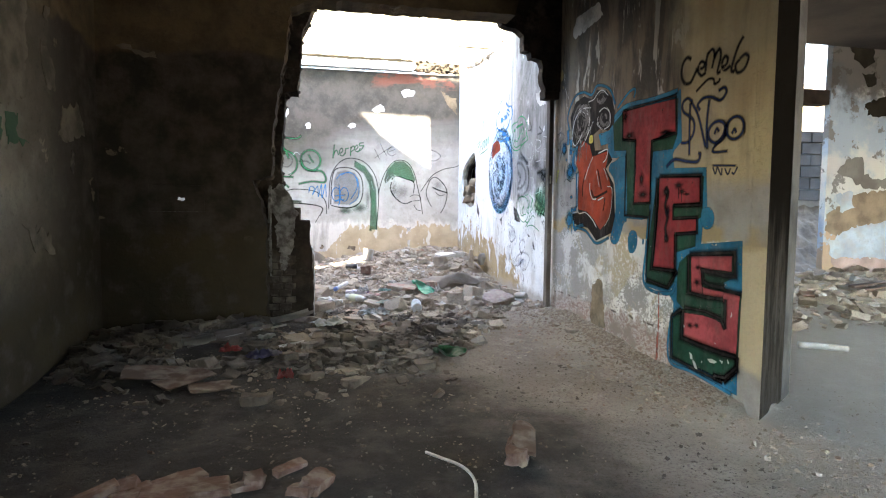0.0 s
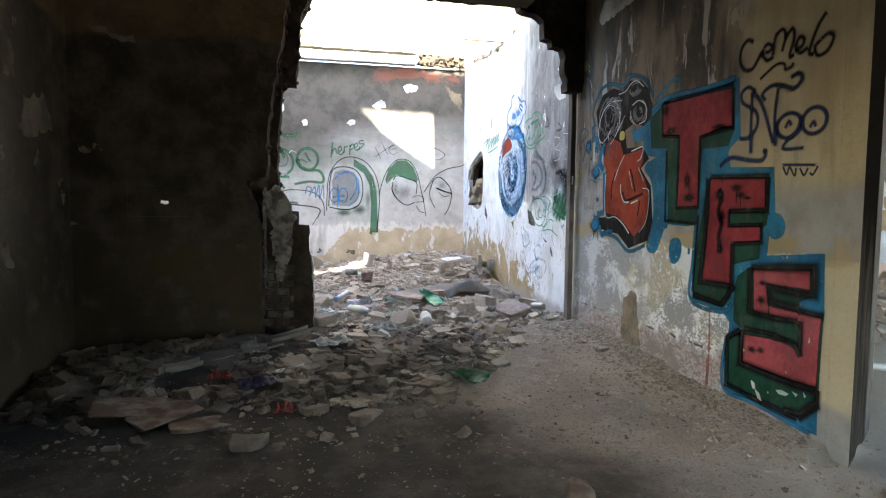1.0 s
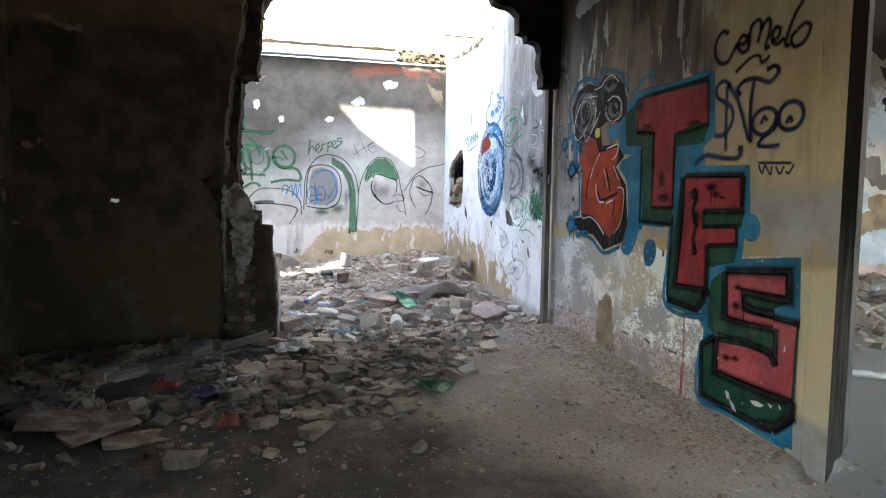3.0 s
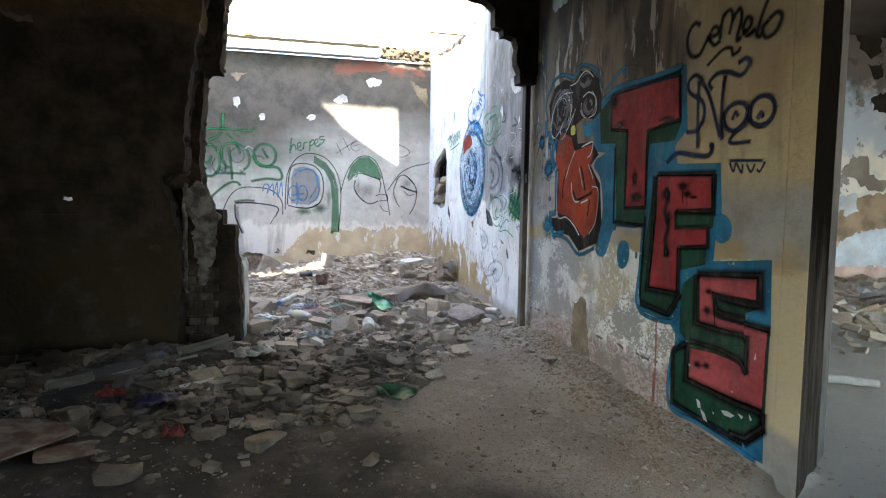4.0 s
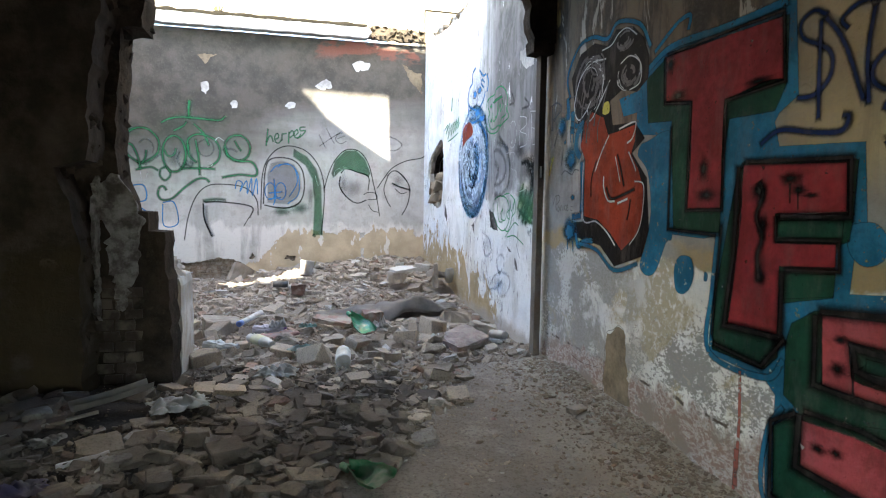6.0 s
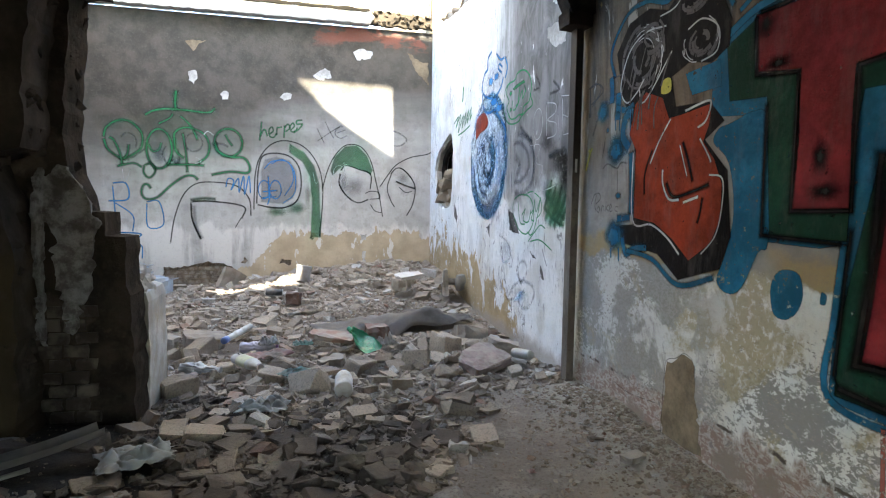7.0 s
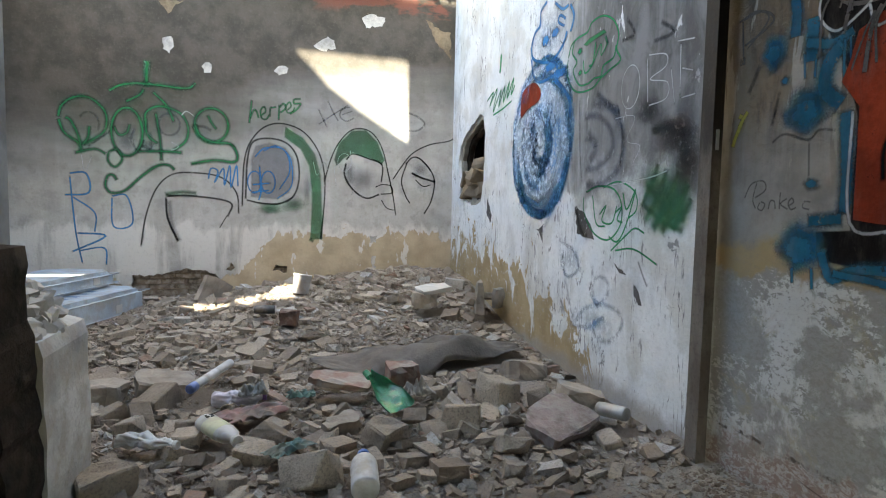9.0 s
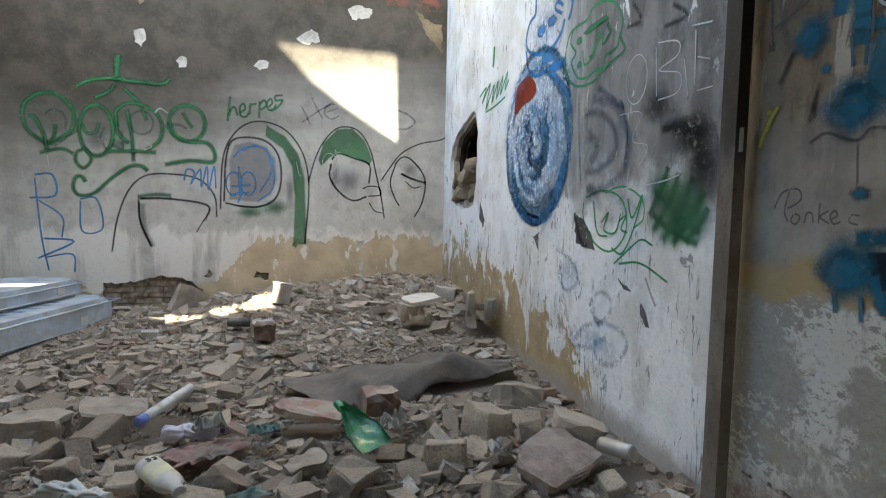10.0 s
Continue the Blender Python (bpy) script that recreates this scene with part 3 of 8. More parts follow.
thing("wall_right_near", box_bm(X_R, X_R + 0.165, -4.2, 0.3, -0.4, TOP), M_RIGHT, "plastered wall beside the doorway", "wall", kind="structure")
thing("lintel_right", box_bm(X_R, X_R + 0.165, 0.3, 2.439, 2.62, TOP), M_RIGHT, "plastered lintel over the doorway", "lintel", kind="structure")


def upright(plan, z0, z1):
    """A prism over a plan of corners, in turn anticlockwise."""
    bm = bmesh.new()
    low, high = [bm.verts.new((x, y, z0)) for x, y in plan], [bm.verts.new((x, y, z1)) for x, y in plan]
    bm.faces.new(low[::-1])
    bm.faces.new(high)
    for k in range(len(plan)):
        m = (k + 1) % len(plan)
        bm.faces.new((low[k], low[m], high[m], high[k]))
    return bm


bm = upright([(X_R, 2.305), (3.05, 2.546), (3.05, 2.62), (2.867, 2.62), (2.867, 2.438), (X_R, 2.438)], -0.4, 2.619)
for f in bm.faces:
    f.material_index = 1 if abs(f.calc_center_median().x - X_R) < 0.001 else 0
frame_1 = thing("door_frame", bm, (M_FRAME, M_RIGHT), "splayed door jamb of dark wood and plaster", "door frame", kind="structure")
part("frame_strip", upright([(3.052, 2.545), (3.20, 2.65), (3.20, 2.72), (3.052, 2.62)], -0.4, 2.619), M_WOODPALE, frame_1, "bare edge strip of the frame")
# back wall: a coat of plaster, broken off in places over the bricks
niches = [[(1.29, 0.18), (1.50, 0.16), (1.78, 0.19), (1.79, 0.31), (1.55, 0.33), (1.32, 0.31)],
          [(-0.62, 0.0), (0.2, 0.0), (0.29, 0.24), (0.1, 0.36), (-0.06, 0.38), (-0.40, 0.31), (-0.6, 0.32)],
          [(0.29, 0.37), (0.34, 0.35), (0.38, 0.39), (0.34, 0.45)],
          [(0.76, 0.35), (0.90, 0.33), (0.91, 0.40), (0.79, 0.42)]]
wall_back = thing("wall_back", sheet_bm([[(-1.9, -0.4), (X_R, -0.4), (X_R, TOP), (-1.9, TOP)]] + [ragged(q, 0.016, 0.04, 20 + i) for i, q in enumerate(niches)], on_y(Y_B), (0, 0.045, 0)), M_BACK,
                  "stained grey plaster wall, its shaded top painted dark, with green and black graffiti", "wall", kind="structure")
core_back = thing("wall_back_core", box_bm(-1.9, X_R, Y_B + 0.05, Y_B + 0.4, -0.4, TOP), M_EARTH, "brick core behind the plaster", "wall", kind="structure")
bm = box_bm(-0.118, 0.118, -0.02, 0.02, -0.022, 0.022)
for v in bm.verts:
    v.co += Vector((random.uniform(-1, 1), random.uniform(-1, 1), random.uniform(-1, 1))) * 0.004
brick_mesh = mesh_of(bm, "brick", M_BRICK)
for j in range(8):
    for i in range(11):
        x, zz = -0.70 + 0.25 * i + (0.125 if j % 2 else 0), 0.03 + 0.054 * j
        if x < 0.98 or (1.25 < x < 1.85 and 0.12 < zz < 0.36):
            ob = new("brick", brick_mesh)
            ob.parent = core_back
            ob.matrix_world = pose(x, Y_B + 0.043 + random.uniform(-0.006, 0.006), zz, 0, random.uniform(-2, 2), 0)
# dividing wall, broken open
front_leaf = [(-1.42, -0.3), (-0.12, -0.3), (-0.13, 0.55), (-0.13, 0.9), (-0.17, 1.10), (-0.24, 1.27), (-0.09, 1.31), (-0.05, 1.85), (0.0, 2.1), (0.05, 2.40), (0.08, 2.72), (0.3, 2.80), (2.05, 2.80), (2.2, TOP), (-1.42, TOP)]
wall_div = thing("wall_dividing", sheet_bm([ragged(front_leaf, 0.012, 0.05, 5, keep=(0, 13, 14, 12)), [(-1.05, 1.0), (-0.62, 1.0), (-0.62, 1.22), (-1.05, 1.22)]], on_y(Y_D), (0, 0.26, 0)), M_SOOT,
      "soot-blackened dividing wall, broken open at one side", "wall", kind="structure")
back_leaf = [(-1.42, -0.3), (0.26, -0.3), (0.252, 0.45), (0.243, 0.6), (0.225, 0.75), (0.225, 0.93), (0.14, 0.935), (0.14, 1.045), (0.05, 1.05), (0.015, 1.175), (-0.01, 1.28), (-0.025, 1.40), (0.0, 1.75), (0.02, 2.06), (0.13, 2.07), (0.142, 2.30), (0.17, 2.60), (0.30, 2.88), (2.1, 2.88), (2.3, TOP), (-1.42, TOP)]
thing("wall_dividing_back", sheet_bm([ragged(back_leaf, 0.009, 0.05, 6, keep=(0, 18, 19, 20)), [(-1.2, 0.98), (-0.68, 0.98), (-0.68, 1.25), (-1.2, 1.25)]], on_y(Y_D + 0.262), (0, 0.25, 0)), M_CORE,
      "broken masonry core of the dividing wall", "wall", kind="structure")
part("plaster_skin", sheet_bm([[(-1.048, 1.002), (-0.622, 1.002), (-0.622, 1.218), (-1.048, 1.218)], ragged([(-0.833, 1.098), (-0.80, 1.088), (-0.772, 1.098), (-0.776, 1.119), (-0.802, 1.115), (-0.825, 1.125)], 0.004, 0.015, 2)], on_y(Y_D), (0, 0.02, 0)), M_SOOT, wall_div, "thin sooty plaster with a small hole broken through")
bracket = [(2.0, TOP), (2.05, 2.96), (2.07, 2.86), (2.21, 2.83), (2.295, 2.77), (2.30, 2.625), (2.368, 2.61), (2.38, 2.553), (2.483, 2.54), (2.509, 2.47), (2.503, 2.33), (2.55, 2.235), (2.695, 2.24), (2.695, TOP)]
thing("wall_dividing_stub", sheet_bm([ragged(bracket, 0.012, 0.05, 8, keep=(12, 13))], on_y(Y_D + 0.46), (0, 0.12, 0)), M_CORE,
      "broken masonry stub hanging above the post", "wall", kind="structure")
stub = thing("wall_dividing_foot", sheet_bm([ragged([(-1.42, -0.3), (0.263, -0.3), (0.265, 0.2), (0.263, 0.58), (0.25, 0.63), (0.12, 0.67), (-1.42, 0.70)], 0.004, 0.05, 7, keep=(0, 5, 6))], on_y(Y_D + 0.515), (0, 0.40, 0)), M_STUB,
             "low white plastered stub of the broken wall", "wall", kind="structure")
for i in range(44):
    bm = bmesh.new()
    r = random.Random(300 + i)
    bmesh.ops.convex_hull(bm, input=[bm.verts.new(Vector((r.gauss(0, 1), r.gauss(0, 1), r.gauss(0, 0.7))).normalized() * r.uniform(0.025, 0.05)) for _ in range(16)])
    bmesh.ops.delete(bm, geom=[v for v in bm.verts if not v.link_faces], context="VERTS")
    ob = part("mortar_lump", bm, M_CONC, stub)
    ob.matrix_world = pose(0.215 - 0.022 * (i % 9), 5.30 + 0.05 * (i % 8), 0.635 + 0.014 * (i % 9) + 0.02 * (i % 3), 0, 0, 40 * i)
lime = [(-0.125, 1.151), (-0.065, 1.237), (0.0, 1.25), (0.05, 1.17), (0.09, 1.09), (0.115, 1.02), (0.11, 0.965), (0.1, 0.869), (0.081, 0.756), (0.094, 0.691), (0.056, 0.627), (0.009, 0.482), (-0.025, 0.532), (-0.049, 0.646), (-0.066, 0.79), (-0.068, 0.948), (-0.115, 1.042)]
part("reveal_plaster", roughen(sheet_bm([ragged(lime, 0.02, 0.025, 31)], on_y(Y_D + 0.236), (0, 0.024, 0)), 2, 0.012, 3), M_LIME, wall_div, "patch of grey-white lime plaster on the broken edge")
part("reveal_plaster", roughen(sheet_bm([ragged([(4.93, 0.5), (5.005, 0.42), (5.005, 1.24), (4.95, 1.2), (4.91, 1.0), (4.94, 0.75)], 0.02, 0.025, 32)], on_x(-0.105), (-0.02, 0, 0)), 2, 0.01, 5), M_LIME, wall_div, "patch of grey-white lime plaster on the broken edge")
r = random.Random(41)
for j in range(10):
    for i in range(2):
        x = -0.15 + 0.115 * i + (0.05 if j % 2 else 0.0)
        bm = box_bm(x, x + 0.105 + r.uniform(-0.02, 0.0), Y_D + 0.244 + r.uniform(-0.008, 0.006), Y_D + 0.28, 0.0 + 0.062 * j, 0.053 + 0.062 * j)
        part("edge_brick", roughen(bm, 1, 0.008, j * 2 + i), M_BRICKSOOT, wall_div)
r = random.Random(77)
for outline, y0 in ((front_leaf[1:11], Y_D + 0.03), (back_leaf[8:18], Y_D + 0.29)):
    for (x0, z0), (x1, z1) in zip(outline, outline[1:]):
        for k in range(max(1, int(math.dist((x0, z0), (x1, z1)) / 0.07))):
            t = r.random()
            bm = bmesh.new()
            bmesh.ops.convex_hull(bm, input=[bm.verts.new(Vector((r.gauss(0, 0.7), r.gauss(0, 1), r.gauss(0, 0.8))).normalized() * r.uniform(0.025, 0.06)) for _ in range(14)])
            bmesh.ops.delete(bm, geom=[v for v in bm.verts if not v.link_faces], context="VERTS")
            ob = part("core_stone", bm, M_CORE, wall_div)
            ob.matrix_world = pose(x0 + (x1 - x0) * t - 0.022, y0 + r.uniform(0.0, 0.19), z0 + (z1 - z0) * t, 0, 0, r.uniform(0, 360))
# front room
# The opening behind the view is unseen, added to light the right wall.
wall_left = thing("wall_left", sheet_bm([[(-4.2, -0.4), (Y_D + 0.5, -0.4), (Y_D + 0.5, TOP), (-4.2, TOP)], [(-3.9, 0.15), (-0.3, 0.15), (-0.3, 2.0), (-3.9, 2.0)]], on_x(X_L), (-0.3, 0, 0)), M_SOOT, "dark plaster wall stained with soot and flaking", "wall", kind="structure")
left_flakes = (([(3.80, 2.10), (3.90, 2.05), (4.0, 1.93), (3.98, 1.80), (3.86, 1.81), (3.80, 1.96)], M_OLDCREAM), ([(4.10, 1.73), (4.38, 1.77), (4.48, 1.56), (4.17, 1.51), (4.02, 1.50), (4.06, 1.60)], M_OLDCREAM),
               ([(3.10, 2.15), (3.62, 2.29), (3.58, 1.69), (3.29, 1.60), (3.12, 1.62)], M_OLDCREAM), ([(3.87, 2.33), (3.95, 2.34), (3.91, 2.24), (3.86, 2.245)], M_OLDCREAM),
               ([(3.48, 0.93), (3.86, 0.85), (3.91, 0.72), (3.61, 0.77)], M_OLDCREAM), ([(3.33, 1.57), (3.47, 1.58), (3.47, 1.44), (3.60, 1.42), (3.35, 1.385)], M_OLDGREEN), ([(3.2, 1.50), (3.29, 1.53), (3.27, 1.40), (3.21, 1.38)], M_OLDGREEN),
               ([(4.2, 1.3), (4.26, 1.26), (4.27, 1.42), (4.22, 1.44)], M_BRICKSOOT))
for k, (flake, mat) in enumerate(left_flakes):
    part("plaster_flake", sheet_bm([ragged(flake, 0.03, 0.035, 90 + k)], on_x(X_L + 0.006), (-0.005, 0, 0)), mat, wall_left, "patch of old paint left on the sooty plaster")
for k, flake in enumerate(([(-1.267, 2.32), (-1.122, 2.255), (-0.947, 2.222), (-0.985, 2.29), (-1.054, 2.275), (-1.213, 2.337)],)):
    part("plaster_flake", sheet_bm([ragged(flake, 0.018, 0.035, 120 + k)], on_y(Y_D - 0.005), (0, 0.004, 0)), M_OLDCREAM, wall_div, "pale flake of old paint at the edge of the soot")
thing("wall_behind", box_bm(X_L - 0.3, X_R + 0.28, -4.5, -4.2, -0.4, TOP), M_SOOT, "plain dark wall closing the room", "wall", kind="structure")
thing("ceiling", box_bm(X_L - 0.3, X_R + 0.28, -4.5, Y_D + 0.5, TOP, TOP + 0.16), M_CEIL, "dark smoke-stained ceiling", "ceiling", kind="structure")
# back room: left wall, ledge of the fallen floor, upper storey
thing("wall_back_room_left", box_bm(-2.0, -1.66, Y_D + 0.51, Y_B, -0.4, TOP), M_SIDE, "grey plaster side wall", "wall", kind="structure")
ledge = thing("ledge_back", sheet_bm([ragged([(-1.66, 3.365), (1.86, 3.372), (1.92, 3.45), (1.85, 3.535), (-1.66, 3.525)], 0.007, 0.05, 9, keep=(4,))], on_y(Y_B - 0.16), (0, 0.16, 0)), M_LEDGE,
              "broken edge of a fallen concrete floor", "ledge", kind="structure")
crust = [(-1.66, 3.522)]
crust += [(-1.6 + 0.11 * k, 3.512 + 0.014 * noise.noise((k * 0.9, 3, 1))) for k in range(1, 32)] + [(1.86, 3.525), (1.86, 3.55)]
crust += [(1.8 - 0.11 * k, 3.549 + 0.026 * noise.noise((k * 0.7, 9, 4))) for k in range(0, 31)] + [(-1.66, 3.556)]
part("dirt_crust", sheet_bm([ragged(crust, 0.006, 0.03, 15)], on_y(Y_B - 0.172), (0, 0.09, 0)), M_DIRT, ledge, "black crust of dirt along the top of the ledge")
part("broken_bed", sheet_bm([ragged([(1.86, 3.39), (X_R - 0.01, 3.385), (X_R - 0.01, 3.53), (2.3, 3.55), (1.86, 3.56)], 0.016, 0.04, 17, keep=(4,))], on_y(Y_B - 0.075), (0, 0.075, 0)), M_BED, ledge, "crumbled bed where the ledge broke off")
r = random.Random(18)
for k in range(46):
    bm = bmesh.new()
    size = r.uniform(0.02, 0.055)
    bmesh.ops.convex_hull(bm, input=[bm.verts.new(Vector((r.gauss(0, 1), r.gauss(0, 0.7), r.gauss(0, 0.6))).normalized() * size * r.uniform(0.7, 1)) for _ in range(12)])
    bmesh.ops.delete(bm, geom=[v for v in bm.verts if not v.link_faces], context="VERTS")
    ob = part("broken_stone", bm, M_BED, ledge)
    ob.matrix_world = pose(r.uniform(1.8, X_R - 0.05), Y_B - r.uniform(0.05, 0.11), r.uniform(3.40, 3.56), 0, 0, r.uniform(0, 360))
weed = tagged(new("weed"), "small dry weed growing on the broken ledge", "plant")
r = random.Random(19)
for k in range(11):
    bm = bmesh.new()
    lean, high, turn = r.uniform(-0.05, 0.05), r.uniform(0.05, 0.13), r.uniform(-0.02, 0.02)
    a, b = -0.05 + turn, -0.05 + turn + lean
    vs = [bm.verts.new(p) for p in ((a - 0.004, Y_B - 0.10, 3.53), (a + 0.004, Y_B - 0.10, 3.53), (b + 0.012, Y_B - 0.10, 3.54 + high * 0.7), (b, Y_B - 0.105, 3.54 + high), (b - 0.012, Y_B - 0.10, 3.54 + high * 0.65))]
    bm.faces.new(vs)
    bmesh.ops.solidify(bm, geom=bm.faces[:], thickness=0.002)
    part("leaf", bm, M_WEED, weed)
upper = [(-2.0, TOP + 0.16), (2.668, TOP + 0.16), (2.675, 7.6), (-2.0, 7.6)]
wall_up = thing("wall_upper_back", sheet_bm([ragged(upper, 0.008, 0.07, 23, keep=(0, 2, 3))], on_y(Y_B + 0.02), (0, 0.35, 0)), M_CREAM, "sunlit cream upper wall", "wall", kind="structure")
part("wall_crack", sheet_bm([ragged([(2.652, 3.56), (2.663, 3.56), (2.664, 4.7), (2.655, 4.7)], 0.006, 0.05, 24)], on_y(Y_B + 0.016), (0, 0.01, 0)), M_DIRT, wall_up, "dark crack down the corner of the upper wall")
thing("wall_upper_return", box_bm(2.69, 4.4, Y_B + 0.38, Y_B + 0.6, TOP - 0.2, 7.6), M_CREAM, "sunlit cream wall beside the corner", "wall", kind="structure")
sill = thing("wall_upper_sill", box_bm(2.70, 3.6, Y_B + 0.10, Y_B + 0.37, TOP + 0.06, 3.90), M_CREAM, "low cream parapet beside the upper corner", "parapet", kind="structure")
# thin dark strips draw the parapet's edges
part("sill_edge", box_bm(2.70, 3.6, Y_B + 0.092, Y_B + 0.098, 3.885, 3.902), M_DIRT, sill, "thin dark edge of the parapet")
part("sill_edge", box_bm(2.70, 2.712, Y_B + 0.092, Y_B + 0.098, TOP + 0.06, 3.882), M_DIRT, sill, "thin dark edge of the parapet")
thing("wall_upper_right", box_bm(4.4, 4.7, Y_D, Y_B + 0.6, TOP + 0.01, 5.2), M_CREAM, "sunlit cream upper side wall", "wall", kind="structure")
# unseen upper wall, added to shade the lower room; gaps cut to the sun patches
TAN = math.tan(radians(SUN_EL)) / math.cos(radians(SUN_AZ))
RUN = Y_B - (Y_D + 0.2)


def up_the_sun(x, z):
    """Where the sun that falls on the back wall at (x, z) passes the upper dividing wall."""
    return (x - RUN * math.tan(radians(SUN_AZ)), z + RUN * TAN)


gap = [up_the_sun(x, z) for x, z in ((0.93, 2.68), (2.18, 2.655), (2.19, 1.74), (1.98, 1.86), (1.68, 2.045), (1.32, 2.30), (1.12, 2.51), (1.02, 2.60))]


def chink(x, y, z, w, h, seed):
    """A small gap, placed so that the sun falls on one spot below."""
    run = y - (Y_D + 0.2)
    cx, cz = x - run * math.tan(radians(SUN_AZ)), z + run * TAN
    return ragged([(cx - w, cz - h * 0.6), (cx + w * 0.8, cz - h), (cx + w, cz + h * 0.5), (cx - w * 0.5, cz + h)], 0.02, 0.08, seed)


chinks = [chink(0.20, 8.75, 0.16, 0.25, 0.13, 1), chink(0.57, 8.85, 0.18, 0.14, 0.20, 2), chink(0.88, 9.05, 0.22, 0.19, 0.42, 3), chink(-1.2, 8.95, 0.41, 0.42, 0.13, 4)]
H_UP = TOP + 0.07 + (RUN - 0.16) * TAN
thing("wall_upper_dividing", sheet_bm([[(-3.5, TOP + 0.17), (X_R + 0.01, TOP + 0.17), (X_R + 0.01, H_UP), (-3.5, H_UP)], gap, *chinks], on_y(Y_D + 0.18), (0, 0.05, 0)), M_CREAM,
      "unseen upper wall added to shade the room, with gaps cut for the sun", "wall", kind="structure")
# next room, past the opening
thing("ceiling_next_room", box_bm(X_R + 0.2, 10.6, -4.5, 6.6, TOP, TOP + 0.16), M_CEIL, "dark smoke-stained ceiling", "ceiling", kind="structure")
wall_next = thing("wall_next_room", sheet_bm([[(7.28, -0.3), (12, -0.3), (12, TOP + 0.15), (7.28, TOP + 0.15)]], on_y(6.6), (0, 0.10, 0)), M_NEXT,
                  "white and blue plaster wall with flaking patches", "wall", kind="structure")
NEXT_PATCHES = ((M_DIRT, "black smoke stain", ((7.55, 3.43), (7.93, 3.47), (7.98, 3.18), (7.81, 3.08), (7.62, 3.20))), (M_DIRT, "black flaked hole", ((7.77, 3.015), (7.987, 3.043), (8.02, 2.87), (7.88, 2.825))),
                (M_DIRT, "black flaked hole", ((7.85, 2.59), (8.2, 2.72), (8.52, 2.66), (8.54, 2.46), (7.9, 2.43))),
                (M_BLOCK, "bared grey cement", ((7.585, 1.805), (7.85, 1.85), (7.9, 1.6), (8.21, 1.53), (8.6, 1.77), (8.8, 1.6), (8.61, 1.45), (7.93, 1.40), (7.44, 1.63))),
                (M_EARTH, "bared brown earth plaster", ((7.30, 1.03), (7.74, 1.31), (8.61, 1.45), (9.4, 1.3), (8.65, 0.92), (7.87, 0.87), (7.5, 0.71), (7.29, 0.8))),
                (M_PALEBLUE, "pale blue paint left on the wall", ((7.44, 1.31), (7.69, 1.37), (7.77, 1.13), (7.52, 1.07))),
                (M_PALEBLUE, "pale blue paint left on the wall", ((7.36, 0.63), (7.585, 0.79), (8.06, 0.915), (9.05, 0.96), (9.1, 0.42), (8.29, 0.385), (7.42, 0.43))),
                (M_PINKSTAIN, "pinkish bared plaster at the foot", ((7.42, 0.42), (9.1, 0.375), (9.12, 0.168), (7.48, 0.187))))
for k, (mat, label, outline) in enumerate(NEXT_PATCHES):
    part("plaster_patch", sheet_bm([ragged(list(outline), 0.03, 0.05, 140 + k)], on_y(6.592 - 0.0005 * k), (0, 0.004, 0)), mat, wall_next, label)
# Unseen wall, added to cut the light; its opening is sized for brightness.
thing("wall_next_room_south", sheet_bm([[(X_R + 0.281, -0.4), (10.9, -0.4), (10.9, TOP), (X_R + 0.281, TOP)], [(4.4, 0.35), (9.6, 0.35), (9.6, 2.45), (4.4, 2.45)]], on_y(-4.5), (0, 0.3, 0)), M_NEXT, "unseen plastered wall, added to dim the next room, with an opening for light", "wall", kind="structure")
# Out of view; this wall is added to hold back side light.
thing("wall_next_room_side", box_bm(10.6, 10.9, 1.6, 6.6, -0.3, TOP + 0.16), M_NEXT, "unseen plastered side wall, added to dim the next room", "wall", kind="structure")
thing("wall_next_room_left", box_bm(X_R + 0.51, 6.4, 6.6, 6.95, -0.3, TOP), M_NEXT, "plastered wall beside the broken window", "wall", kind="structure")
# Unseen; added to keep the sun off the block wall outside.
thing("wall_upper_next_room", box_bm(X_R + 0.51, 12.0, 6.6, 6.9, TOP + 0.165, 8.2), M_NEXT, "unseen wall added to shade the blocks outside", "wall", kind="structure")
thing("window_beam", box_bm(6.4, 7.279, 6.62, 6.80, 2.56, 2.76), M_WOOD, "old wooden beam across the opening", "beam", kind="structure")
blocks = thing("wall_blocks", box_bm(7.3, 10.6, 8.36, 8.5, 0.3, 2.44), M_CONC, "grey concrete block wall outside", "wall", kind="structure")
block_mesh = mesh_of(box_bm(-0.190, 0.190, -0.06, 0.06, -0.090, 0.090), "block", M_BLOCK)
for j in range(6):
    for i in range(8):
        ob = new("block", block_mesh)
        ob.parent = blocks
        ob.matrix_world = pose(7.4 + 0.4 * i + (0.2 if j % 2 else 0), 8.345 + random.uniform(-0.012, 0.012), 1.36 + 0.2 * j, 0, 0, random.uniform(-1, 1))
bm = bmesh.new()
bank = [[bm.verts.new((6.3 + 0.06 * i, 6.75 + 0.055 * j, 0.05 + 1.15 * (j / 30) ** 1.2 + 0.08 * noise.noise((i * 0.25, j * 0.3, 6)) + 0.03 * noise.noise((i * 0.9, j * 0.9, 2)))) for i in range(64)] for j in range(31)]
for p, q in zip(bank, bank[1:]):
    for i in range(63):
        bm.faces.new((p[i], p[i + 1], q[i + 1], q[i]))
thing("earth_bank", bm, M_EARTH, "bank of brown earth and rubble outside the window", "bank", kind="structure")
bm = bmesh.new()
rows = [[bm.verts.new((4 + 0.5 * i, 10 + 0.6 * j, 0.5 + 0.30 * j + 0.5 * noise.noise((i * 0.4, j * 0.4, 2)))) for i in range(36)] for j in range(26)]
